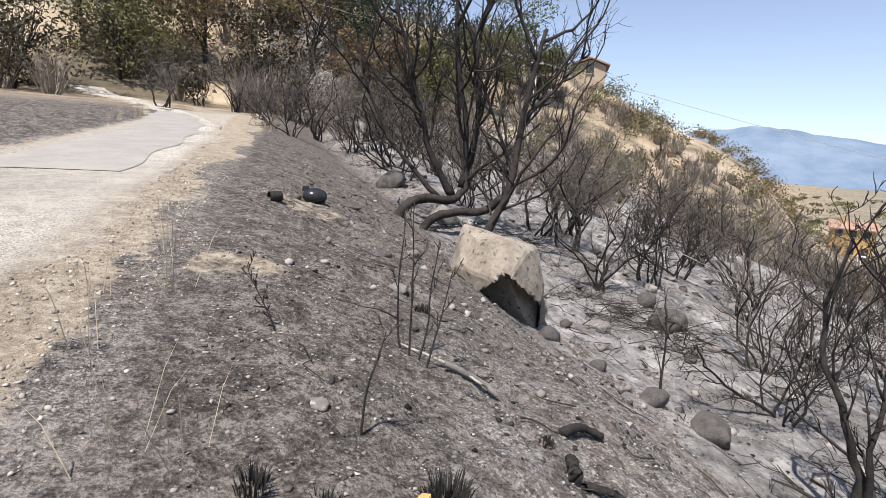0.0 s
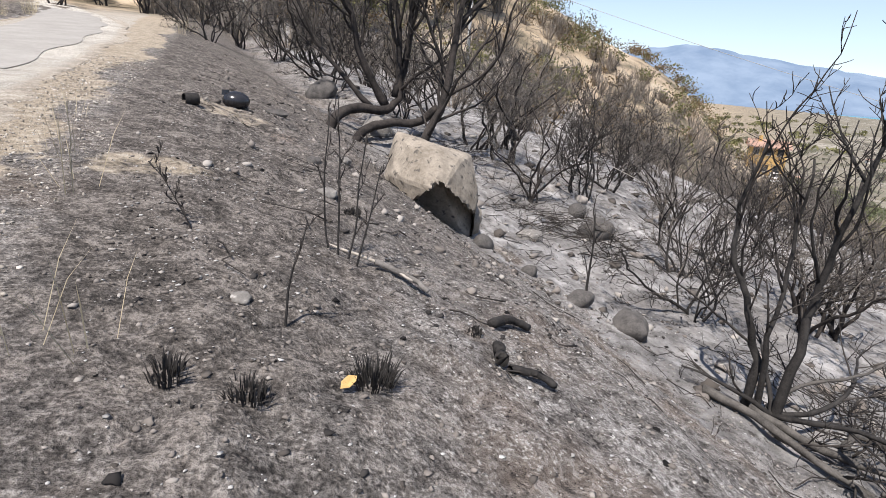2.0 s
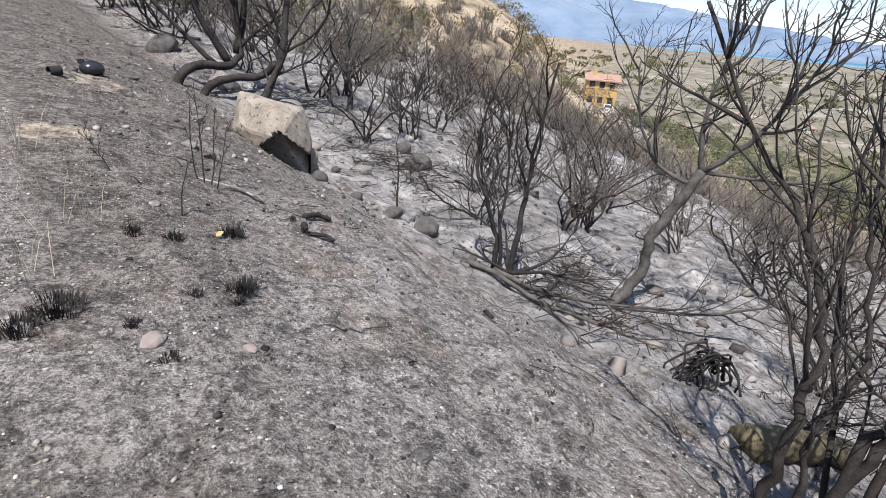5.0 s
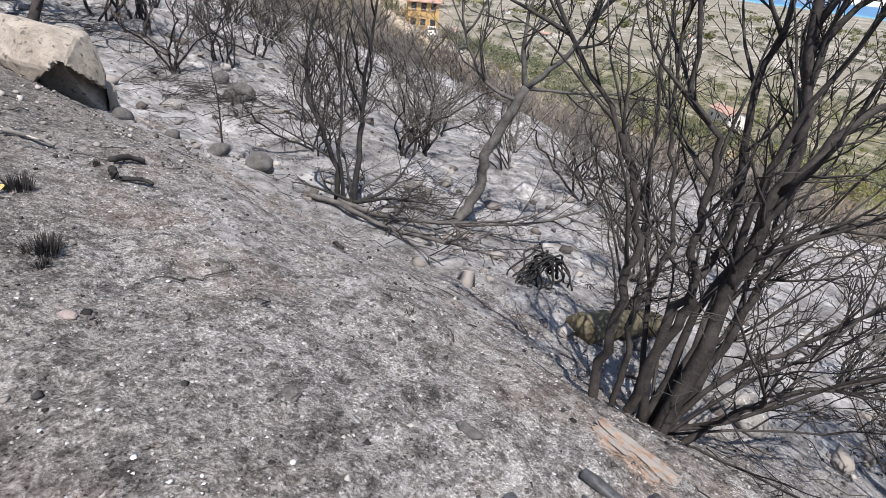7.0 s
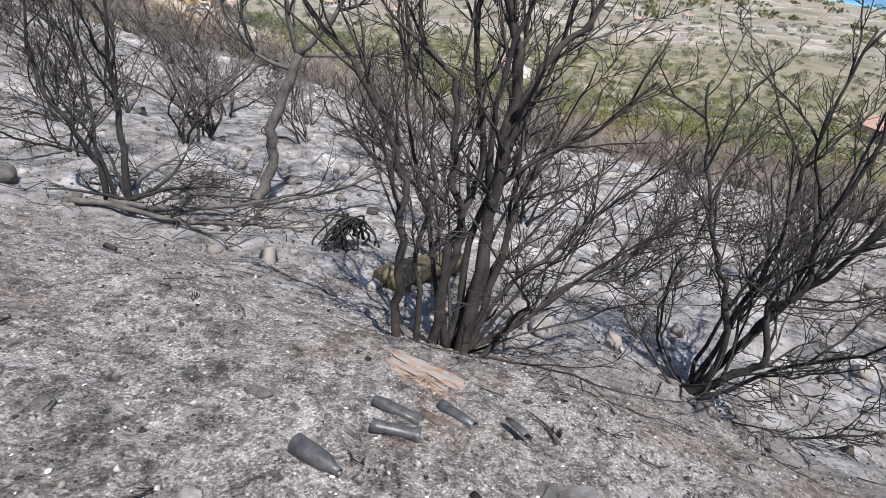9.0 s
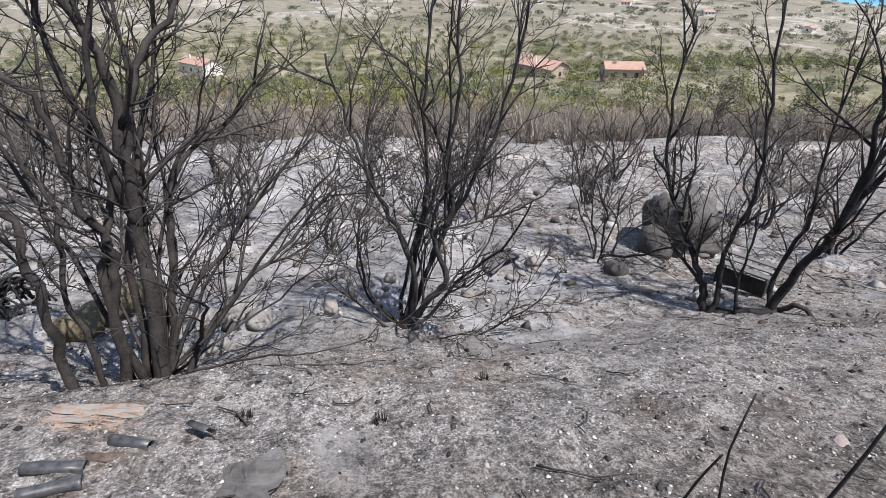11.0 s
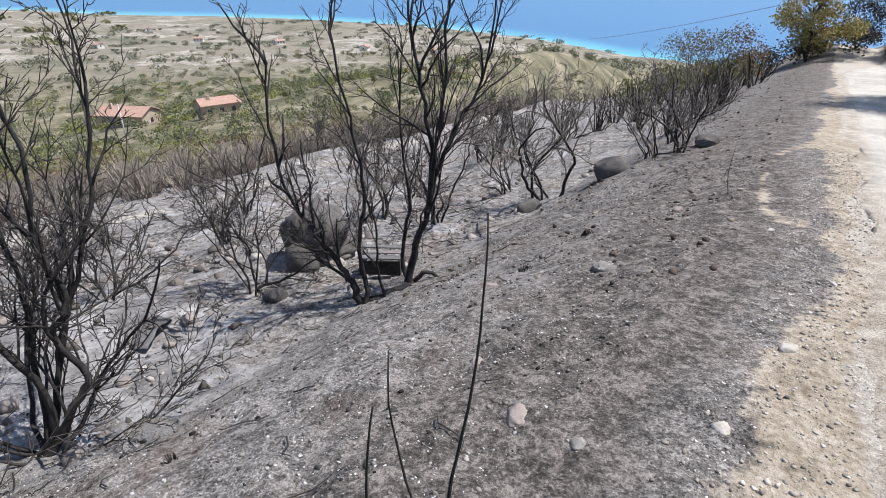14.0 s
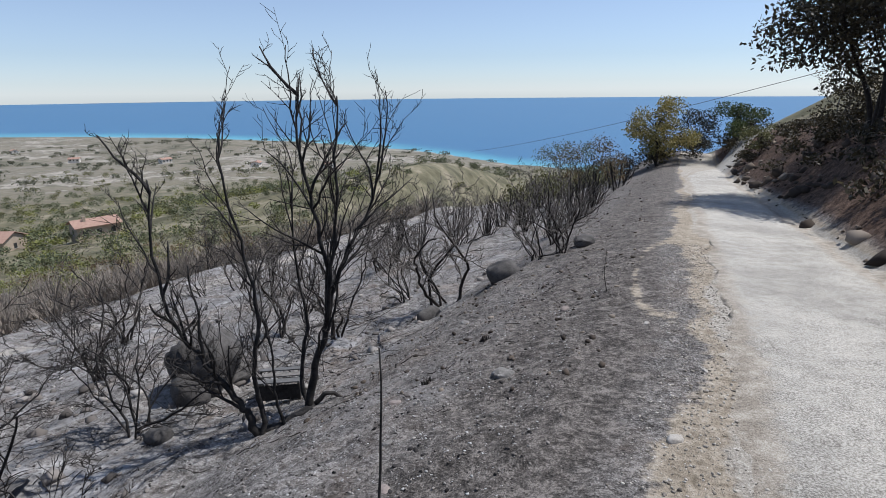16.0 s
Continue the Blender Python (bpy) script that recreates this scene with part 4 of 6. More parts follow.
# ---- foliage ----
def leaf_material(name, dark, light, seed=0.0):
    m, n, l, b = material(name, 0.6, 0.3)
    g = n.new("ShaderNodeNewGeometry").outputs["Random Per Island"]
    c = ramp(n, l, g, ((0.0, dark), (1.0, light)))
    l.new(c, b.inputs["Base Color"])
    tr = n.new("ShaderNodeBsdfTranslucent")
    l.new(c, tr.inputs["Color"])
    mx = n.new("ShaderNodeMixShader")
    mx.inputs[0].default_value = 0.25
    l.new(b.outputs[0], mx.inputs[1])
    l.new(tr.outputs[0], mx.inputs[2])
    l.new(mx.outputs[0], n["Material Output"].inputs["Surface"])
    return m


LEAF_GREEN = leaf_material("green_leaves", (0.035, 0.055, 0.018), (0.12, 0.14, 0.045))
LEAF_OAK = leaf_material("yellowing_oak_leaves", (0.14, 0.13, 0.038), (0.40, 0.32, 0.11))
LEAF_BROWN = leaf_material("scorched_brown_leaves", (0.085, 0.055, 0.03), (0.23, 0.165, 0.085))
LEAF_OLIVE = leaf_material("olive_scrub_leaves", (0.075, 0.075, 0.035), (0.20, 0.19, 0.08))
LEAF_DARK = leaf_material("dark_pine_needles", (0.012, 0.022, 0.010), (0.045, 0.065, 0.025))
LEAF_SOOT = leaf_material("dark_scorched_leaves", (0.025, 0.022, 0.015), (0.08, 0.065, 0.035))


def leaf_cloud(rng, blobs, count, size, shell=0.55):
    """Small leaves over lumpy clumps: blobs are (x, y, z, rx, ry, rz)."""
    blobs = np.array(blobs, float)
    weight = blobs[:, 3] * blobs[:, 4] + 0.01
    which = rng.choice(len(blobs), count, p=weight / weight.sum())
    v = rng.normal(size=(count, 3))
    v /= np.linalg.norm(v, axis=1)[:, None]
    rad = shell + (1 - shell) * rng.random(count) ** 0.6
    lump = 1 + 0.22 * np.sin(v[:, 0] * 7 + which) * np.sin(v[:, 1] * 6 + 2 * which) + 0.14 * np.sin(v[:, 2] * 11 + which)
    c = blobs[which, :3] + v * blobs[which, 3:] * (rad * lump)[:, None]
    a = rng.normal(size=(count, 3))
    a /= np.linalg.norm(a, axis=1)[:, None]
    b = np.cross(a, rng.normal(size=(count, 3)))
    b /= np.linalg.norm(b, axis=1)[:, None]
    s = size * (0.6 + 0.8 * rng.random(count))[:, None]
    quad = np.stack([c - a * s, c - b * s * 0.45, c + a * s, c + b * s * 0.45], 1)
    return quad.reshape(-1, 3)


def leaf_mesh(name, pts, mat):
    me = bpy.data.meshes.new(name)
    n = len(pts)
    me.vertices.add(n)
    me.vertices.foreach_set("co", np.asarray(pts, float).ravel())
    me.loops.add(n)
    me.loops.foreach_set("vertex_index", np.arange(n))
    me.polygons.add(n // 4)
    me.polygons.foreach_set("loop_start", np.arange(0, n, 4))
    me.update(calc_edges=True)
    me.materials.append(mat)
    return me


def leafy_tree(seed, place, height, width, leaf, count, label, size=0.06, trunk=0.06, bark=None, category="tree", low=0.35, blobs=11, name="tree", stems=3, group=""):
    w = Wood(seed)
    rng = np.random.default_rng(seed)
    for k in range(stems):
        w.grow((0.06 * k, 0.05 * k, -0.15), lean(360 * k / stems + 30, 5 + 14 * (stems > 1)), height * 0.8, trunk / sqrt(stems) * 1.2, 0, 2, 7, 0.12, 0.05, 0.7, 0.3, 0.008)
    bl = []
    for k in range(blobs):
        a, q = rng.random() * 6.28, rng.random() ** 0.6
        h = low + (1 - low) * rng.random()
        sp = width * 0.5 * (1 - 0.75 * abs((h - 0.62) / 0.6) ** 2)
        r = width * rng.uniform(0.13, 0.24)
        bl.append((q * sp * cos(a), q * sp * sin(a), h * height, r, r, r * 0.8))
    ob = plant(w, name, place, label, category, bark or SINGED, TWIG, group)
    cr = new("crown", leaf_mesh("crown", leaf_cloud(rng, bl, count, size, 0.35), leaf))
    cr.parent = ob
    return ob


# at the south bend of the lane
leafy_tree(201, at(0.48, -44.88), 4.6, 4.8, LEAF_OAK, 9000, "sunlit oak with yellowing leaves at the bend of the lane", 0.085, 0.10, low=0.12, blobs=18)
leafy_tree(202, at(-2.02, -47.88), 3.0, 4.0, LEAF_SOOT, 4200, "half burnt bush with sparse dark leaves at the bend", 0.07, 0.06, low=0.2, category="shrub", name="bush")
leafy_tree(203, at(-4.82, -46.88), 2.8, 3.6, LEAF_GREEN, 6500, "green rounded bush at the bend of the lane", 0.07, 0.06, low=0.15, category="shrub", name="bush")
leafy_tree(204, at(4.18, -33.88), 3.4, 4.0, LEAF_BROWN, 2400, "scorched brown bush on the edge of the bank", 0.06, 0.05, low=0.4, category="shrub", name="bush")
leafy_tree(214, at(6.18, -37.88), 3.6, 4.4, LEAF_OLIVE, 2600, "scorched olive-brown bush on the edge of the bank", 0.06, 0.05, low=0.4, category="shrub", name="bush")
# above the cutting on the inner side of the lane
leafy_tree(205, at(-5.75, -20.4), 6.8, 6.2, LEAF_SOOT, 22000, "dark oak with scorched leaves overhanging the lane", 0.08, 0.12, low=0.28, blobs=24)
leafy_tree(206, at(-6.62, -27.88), 3.4, 3.6, LEAF_BROWN, 1500, "pale leafless bush above the cutting", 0.05, 0.05, low=0.4, category="shrub", name="bush", bark=GREYBARK)
leafy_tree(207, at(-6.02, -23.88), 1.6, 2.8, LEAF_SOOT, 1800, "low scorched bush above the cutting", 0.06, 0.04, low=0.2, category="shrub", name="bush")
leafy_tree(208, at(-4.62, -32.88), 1.2, 1.8, LEAF_OLIVE, 1500, "low olive bush at the foot of the cutting", 0.06, 0.03, low=0.15, category="shrub", name="bush")
leafy_tree(209, at(-9.22, -20.88), 3.0, 4.0, LEAF_SOOT, 2600, "scorched bush above the cutting", 0.07, 0.06, low=0.3, category="shrub", name="bush")
# in the north, behind the bend
for k, (x, y, h, wd, leaf, lab) in enumerate(((9, 47, 9, 8, LEAF_DARK, "dark green pine behind burnt scrub"), (15, 52, 10, 9, LEAF_DARK, "dark green pine behind burnt scrub"), (4, 50, 8, 8, LEAF_BROWN, "tall pine with scorched brown needles"), (12, 44, 5, 5, LEAF_OLIVE, "olive green tree behind burnt scrub"), (19, 50, 8, 7, LEAF_OLIVE, "olive green tree on the slope"), (23, 54, 9, 8, LEAF_GREEN, "green tree on the slope"), (-4, 50, 7, 8, LEAF_BROWN, "tall pine with scorched brown needles"), (-9, 46, 6, 7, LEAF_OLIVE, "pale olive tree above the lane"), (27, 55, 6, 6, LEAF_OLIVE, "olive green tree on the slope"), (7, 40, 5, 5, LEAF_BROWN, "scorched tree behind the bend"), (0, 44, 6, 6, LEAF_SOOT, "burnt tree with dark leaves behind the bend"), (-13, 40, 6, 7, LEAF_SOOT, "burnt tree with dark leaves above the lane"), (-18, 45, 8, 9, LEAF_BROWN, "tall pine with scorched brown needles above the lane"), (-12, 50, 9, 9, LEAF_DARK, "dark green pine behind the bend"), (-24, 44, 7, 9, LEAF_SOOT, "burnt tree with dark leaves above the lane"))):
    leafy_tree(220 + k, at(x, y), h, wd, leaf, 4200, lab, 0.14, 0.16, low=0.2, blobs=16, stems=1 if leaf is LEAF_DARK else 3)


# ---- stones, debris and clutter on the slope ----
def stone_mesh(seed, size, mat, rough=0.25, detail=2, flat=1.0, square=0.0):
    """An angular field stone: a hull of random corners, worn and pitted."""
    rnd = random.Random(seed * 7 + 3)
    bm = bmesh.new()
    for k in range(15 if detail < 4 else 22):
        v = Vector((rnd.gauss(0, 1), rnd.gauss(0, 1), rnd.gauss(0, 1))).normalized()
        if square:
            v = v.lerp(v / max(abs(v.x), abs(v.y), abs(v.z)) * 0.85, square)
        bm.verts.new(v * rnd.uniform(0.88, 1.12))
    hull = bmesh.ops.convex_hull(bm, input=bm.verts[:])
    bmesh.ops.delete(bm, geom=[v for v in bm.verts if not v.link_faces], context='VERTS')
    bmesh.ops.subdivide_edges(bm, edges=bm.edges[:], cuts=3 if detail > 2 else 1, use_grid_fill=True, smooth=0.35)
    off = Vector((seed * 3.1, seed * 1.7, seed * 0.9))
    for v in bm.verts:
        p = v.co.copy()
        k = 1 + rough * 0.4 * noise.noise(p * 1.4 + off) + rough * 0.3 * noise.noise(p * 4.1 + off) + rough * 0.2 * noise.noise(p * 9 + off)
        v.co = Vector((p.x * size[0], p.y * size[1], p.z * size[2] * flat)) * k
    bmesh.ops.triangulate(bm, faces=bm.faces[:])
    for f in bm.faces:
        f.smooth = True
    me = bpy.data.meshes.new("stone")
    bm.to_mesh(me)
    bm.free()
    me.materials.append(mat)
    return me


def stone(name, seed, x, y, size, mat, label, sink=0.3, rz=0.0, rx=0.0, group="", rough=0.25, detail=2, square=0.0):
    me = stone_mesh(seed, size, mat, rough, detail, 1.0, square)
    me.name = name
    ob = new(name, me)
    ob.matrix_basis = pose(x, y, sz(x, y) + size[2] * (1 - 2 * sink) * 0.55, rx, 0, rz)
    return tagged(ob, label, "stone" if "boulder" not in name else "boulder", group)


def split_boulder():
    """The big angular boulder stuck in the bank, its near face undercut; y runs away from the lane."""
    bm = bmesh.new()
    for p in ((0.0, -0.20, 0.0), (-0.34, 0.06, -0.42), (0.40, 0.06, -0.78), (0.10, 0.85, -0.70), (-0.40, 0.02, 0.06), (-0.60, 0.25, 0.10), (-0.05, 0.30, 0.42), (-0.34, 0.22, 0.40), (-0.58, 0.70, 0.54), (0.22, 0.34, 0.30), (0.36, 0.75, 0.30), (0.46, 0.45, -0.15), (0.40, 1.15, 0.05), (-0.55, 1.25, 0.35), (-0.75, 0.7, -0.2), (0.45, 0.8, -0.7), (-0.4, 0.9, -0.6)):
        bm.verts.new(p)
    bmesh.ops.convex_hull(bm, input=bm.verts[:])
    bmesh.ops.delete(bm, geom=[v for v in bm.verts if not v.link_faces], context='VERTS')
    bmesh.ops.bevel(bm, geom=bm.edges[:], offset=0.025, segments=1, affect='EDGES')
    bmesh.ops.triangulate(bm, faces=bm.faces[:])
    bmesh.ops.subdivide_edges(bm, edges=bm.edges[:], cuts=8, use_grid_fill=True)
    for v in bm.verts:
        q = v.co.copy()
        # a hollow under the brow of the near face
        brow = 0.10 - (0.85 * abs(q.x) if q.x < 0 else 1.05 * q.x)
        floor = -0.34 - 0.75 * (q.x + 0.22)
        if q.y < 0.5 and floor < q.z < brow and q.x > -0.32:
            q.y += 0.45 * min(1.0, (brow - q.z) / 0.05)
        v.co = q + q.normalized() * (0.035 * noise.noise(q * 2.6 + Vector((4, 2, 1))) + 0.020 * noise.noise(q * 7.1) + 0.010 * noise.noise(q * 19))
    bmesh.ops.triangulate(bm, faces=bm.faces[:])
    me = bpy.data.meshes.new("boulder")
    bm.to_mesh(me)
    bm.free()
    me.materials.append(SANDROCK)
    ob = new("boulder", me)
    ob.matrix_basis = pose(3.06, 7.85, sz(3.13, 7.75) + 0.43, 0, 0, -24)
    return tagged(ob, "large angular tan boulder with an undercut face in the bank", "boulder")


split_boulder()
stone("boulder", 7, 3.72, 8.75, (0.30, 0.34, 0.34), SANDROCK, "brown squarish boulder behind a larger tan one", 0.25, 20, 10, rough=0.3, detail=3, square=0.5)
stone("boulder", 8, 3.52, 16.31, (0.44, 0.38, 0.32), DARKROCK, "sooty squarish boulder under a burnt tree", 0.2, 15, 5, rough=0.25, detail=3, square=0.5)
stone("boulder", 9, 4.05, 13.27, (0.42, 0.34, 0.36), ROCK, "rounded grey boulder in front of a burnt tree", 0.3, 40, 0, rough=0.2, detail=3)
stone("boulder", 10, 4.92, 12.03, (0.49, 0.42, 0.26), ROCK, "low grey boulder in white ash", 0.35, 70, 0, rough=0.25, detail=3)
stone("boulder", 12, 4.58, 6.22, (0.30, 0.22, 0.17), DARKROCK, "smooth grey rounded stone in ash", 0.3, 35, 0, rough=0.16, detail=3)
stone("boulder", 13, 4.36, 6.78, (0.24, 0.15, 0.12), DARKROCK, "sooty flat stone beside a charred sapling", 0.3, 35, 0, rough=0.2, detail=3)
stone("boulder", 14, 4.14, 7.5, (0.12, 0.10, 0.10), DARKROCK, "small dark stone at the foot of the bank", 0.3, 5, 0, rough=0.2, detail=3)
stone("boulder", 15, 3.75, 7.95, (0.15, 0.13, 0.15), DARKROCK, "small sooty stone beside a boulder", 0.3, 5, 0, rough=0.2, detail=3)
stone("boulder", 16, 5.1, 9.0, (0.24, 0.2, 0.17), ROCK, "pale grey stone in ash and twigs", 0.3, 65, 0, rough=0.2, detail=3)
stone("boulder", 17, 6.7, 9.4, (0.38, 0.32, 0.28), DARKROCK, "dark rounded boulder in the ash", 0.3, 25, 0, rough=0.2, detail=3)
stone("boulder", 18, 6.84, 10.18, (0.25, 0.19, 0.17), DARKROCK, "dark stone in the ash", 0.3, 25, 0, rough=0.2, detail=3)
stone("boulder", 19, 2.42, -10.85, (0.36, 0.50, 0.32), DARKROCK, "dark rounded boulder embedded in the burnt bank", 0.35, -20, 0, rough=0.18, detail=3)
stone("boulder", 20, 3.66, -9.9, (0.20, 0.34, 0.24), DARKROCK, "dark stone half buried at the foot of the bank", 0.35, -10, 0, rough=0.2, detail=3)
stone("boulder", 21, 1.11, -12.33, (0.22, 0.28, 0.19), DARKROCK, "dark boulder at the edge of the bank", 0.3, -10, 0, rough=0.2, detail=3)
# the tall standing rock with a hollow, and rubble round it
stone("boulder", 22, 5.72, -6.25, (0.52, 0.50, 0.66), DARKROCK, "tall grey standing boulder with a soot-black hollow", 0.2, 35, -6, rough=0.85, detail=4, square=0.45)
stone("boulder", 23, 5.45, -6.6, (0.28, 0.28, 0.24), DARKROCK, "black sooty stone leaning on a tall boulder", 0.25, 50, 0, rough=0.3, detail=3)
stone("boulder", 24, 5.55, -5.75, (0.28, 0.26, 0.40), DARKROCK, "soot-black stone in the shade of a tall boulder", 0.25, 10, 10, rough=0.35, detail=3)
stone("boulder", 25, 5.83, -5.98, (0.18, 0.24, 0.15), PALEROCK, "white stone covered by pale ash", 0.3, 15, 0, rough=0.3, detail=3)
stone("boulder", 26, 5.10, -4.81, (0.17, 0.15, 0.14), DARKROCK, "small dark stone under a burnt shrub", 0.3, 15, 0, rough=0.3, detail=3)
stone("boulder", 27, 4.82, -0.01, (0.26, 0.30, 0.16), ROCK, "grey stone among ash at the foot of the bank", 0.3, 30, 0, rough=0.28, detail=3)
stone("boulder", 28, 4.47, -0.26, (0.17, 0.20, 0.13), ROCK, "grey stone among ash at the foot of the bank", 0.3, 80, 0, rough=0.28, detail=3)
stone("boulder", 29, 4.16, 0.13, (0.20, 0.17, 0.14), ROCK, "grey stone beside a burnt shrub", 0.3, 10, 0, rough=0.28, detail=3)
stone("boulder", 30, 4.62, 0.23, (0.24, 0.20, 0.13), ROCK, "grey stone among ash at the foot of the bank", 0.3, 120, 0, rough=0.28, detail=3)
# stones that lie on the bank and the verge
for sd, x, y, s, mat, lab in ((40, 0.25, 2.62, (0.085, 0.065, 0.035), PINKROCK, "flat pinkish stone on the burnt bank"), (41, -0.64, -3.88, (0.075, 0.055, 0.045), PALEROCK, "rounded cream pebble on the verge"), (42, 0.42, -2.60, (0.10, 0.065, 0.035), PINKROCK, "flat pinkish-grey stone in the burnt bank"), (43, -0.42, -2.94, (0.055, 0.05, 0.035), PALEROCK, "pale rounded pebble on the verge"), (44, 0.73, -4.90, (0.14, 0.1, 0.07), ROCK, "pale grey stone in the burnt bank"), (45, 0.56, -6.95, (0.085, 0.07, 0.06), PINKROCK, "small pinkish stone on the burnt bank"), (46, 0.94, -3.12, (0.06, 0.05, 0.035), PINKROCK, "pinkish chip of stone on the bank"), (47, 1.95, -7.28, (0.1, 0.08, 0.06), ROCK, "grey stone on the burnt bank"), (48, 1.26, -13.28, (0.2, 0.14, 0.08), PINKROCK, "pinkish stone at the edge of the bank"), (49, 0.88, 0.86, (0.07, 0.06, 0.04), ROCK, "grey stone set in the burnt bank"), (50, 1.04, 1.58, (0.07, 0.05, 0.035), DARKROCK, "dark grey stone on the burnt bank"), (51, 1.50, 0.98, (0.085, 0.045, 0.03), DARKROCK, "dark pointed stone on the burnt bank"), (52, 1.03, -1.34, (0.06, 0.05, 0.035), ROCK, "grey stone set in the burnt bank"), (53, 0.64, 2.46, (0.045, 0.04, 0.03), PINKROCK, "pinkish pebble on the burnt bank"), (54, 1.57, -4.46, (0.07, 0.06, 0.04), PINKROCK, "pinkish stone on the burnt bank"), (55, 1.22, -3.66, (0.05, 0.04, 0.03), ROCK, "grey pebble on the burnt bank"), (56, -0.39, -6.18, (0.05, 0.04, 0.03), PALEROCK, "cream pebble on the verge"), (57, -0.87, -5.07, (0.04, 0.035, 0.028), PALEROCK, "cream pebble on the verge"), (58, 0.09, -2.53, (0.05, 0.045, 0.03), ROCK, "grey pebble on the burnt bank"), (59, 1.47, 6.50, (0.12, 0.09, 0.07), ROCK, "grey stone on the burnt bank"), (60, 1.59, 7.58, (0.14, 0.1, 0.09), DARKROCK, "dark stone on the burnt bank"), (61, 2.05, 8.20, (0.16, 0.12, 0.1), ROCK, "grey stone on the burnt bank"), (62, 0.66, 4.37, (0.06, 0.05, 0.035), ROCK, "grey stone on the burnt bank"), (63, 1.60, 9.99, (0.18, 0.12, 0.1), DARKROCK, "dark stone on the burnt bank")):
    stone("stone", sd, x, y, (s[0] * 0.85, s[1] * 0.85, s[2] * 0.7), mat, lab, 0.5, sd * 37 % 180, 0, "loose stones on the bank", 0.5, 3, 0.35)

BLACKPLASTIC = two_tone("glossy_black_plastic", (0.012, 0.012, 0.013), (0.03, 0.03, 0.033), 6, 0.22, relief=0.1, distance=0.005, spec=0.5)
GREYPLASTIC = two_tone("scorched_grey_plastic", (0.022, 0.022, 0.024), (0.085, 0.084, 0.085), 22, 0.42, relief=0.3, distance=0.004, spec=0.5)
RUST = two_tone("burnt_brown_plastic", (0.05, 0.04, 0.034), (0.15, 0.115, 0.09), 25, 0.8, relief=0.4, distance=0.004)
CLAY = two_tone("baked_orange_clay", (0.16, 0.112, 0.085), (0.33, 0.235, 0.175), 12, 0.95, fleck=(0.22, 0.20, 0.18), fleck_scale=22, fleck_at=(0.42, 0.54), relief=0.9, distance=0.012)
SLATE = two_tone("dark_roof_slate", (0.07, 0.07, 0.072), (0.15, 0.145, 0.14), 7, 0.7, relief=0.4, distance=0.006)
OLDWOOD = two_tone("mossy_yellow_log", (0.085, 0.072, 0.045), (0.15, 0.125, 0.078), 5, 0.95, relief=0.9, distance=0.02)
PALEWOOD = two_tone("weathered_pale_wood", (0.26, 0.235, 0.20), (0.45, 0.41, 0.36), 7, 0.9, relief=0.5, distance=0.006)


def lathe(name, profile, mat, parent=None, sides=20, cut=0.0, dent=0.0, seed=0, label=""):
    """A turned shape about x from (x, radius) pairs; cut: the share of its girth that is burnt away."""
    verts, faces = [], []
    span = 2 * pi * (1 - cut)
    n = sides + (1 if cut else 0)
    for i, (x, r) in enumerate(profile):
        for k in range(n):
            a = -pi / 2 + pi * cut + span * k / sides
            rr = r * (1 + dent * noise.noise(Vector((x * 9 + seed, cos(a) * 1.5, sin(a) * 1.5))))
            edge = 0.012 * noise.noise(Vector((x * 30, seed, k * 0.1))) if cut and k in (0, n - 1) else 0
            verts.append((x, cos(a) * rr, sin(a) * rr + edge))
    for i in range(len(profile) - 1):
        for k in range(sides):
            q, p = i * n + k, i * n + (k + 1) % n
            faces.append((q, p, p + n, q + n))
    me = mesh_from(name, verts, faces, mat)
    ob = new(name, me)
    s = ob.modifiers.new("wall", 'SOLIDIFY')
    s.thickness = 0.003
    if parent:
        ob.parent = parent
        if label:
            ob["label"] = label
    return ob


def lying(ob, x, y, rz, lift, rx=0, ry=0):
    """Lays a thing along the fall of the bank."""
    d = Vector((cos(radians(rz)), sin(radians(rz)), 0)) * 0.12
    slope = math.degrees(math.atan2(sz(x + d.x, y + d.y) - sz(x - d.x, y - d.y), 0.24))
    across = math.degrees(math.atan2(gz(x - d.y, y + d.x) - gz(x + d.y, y - d.x), 0.24))
    ob.matrix_basis = pose(x, y, sz(x, y) + lift, rx + across, -slope + ry, rz)
    if ob.name.startswith("pipe"):
        ob.scale = (0.72, 0.62, 0.62)
    return ob


PIPE = ((-0.15, 0.052), (-0.135, 0.055), (-0.11, 0.046), (0.0, 0.044), (0.11, 0.046), (0.15, 0.05))
lying(tagged(lathe("pipe", PIPE, GREYPLASTIC, dent=0.12, seed=1), "scorched grey plastic drain bend half sunk in ash", "pipe", "melted pipe pieces"), 1.52, 0.34, 98, 0.012)
lying(tagged(lathe("pipe", ((-0.17, 0.05), (-0.05, 0.052), (0.08, 0.05), (0.17, 0.045)), GREYPLASTIC, cut=0.42, dent=0.2, seed=2), "burst scorched grey plastic pipe with ragged charred edge", "pipe", "melted pipe pieces"), 1.67, 0.38, 80, 0.0)
lying(tagged(lathe("pipe", ((-0.16, 0.042), (-0.02, 0.044), (0.1, 0.05), (0.15, 0.047)), GREYPLASTIC, cut=0.25, dent=0.18, seed=3), "shiny scorched grey plastic pipe piece", "pipe", "melted pipe pieces"), 1.78, 0.12, 58, 0.002)
lying(tagged(lathe("pipe", ((-0.15, 0.03), (0.0, 0.045), (0.15, 0.04)), RUST, cut=0.5, dent=0.3, seed=4), "brown melted half of a plastic pipe", "pipe", "melted pipe pieces"), 1.70, 0.18, 74, -0.008)
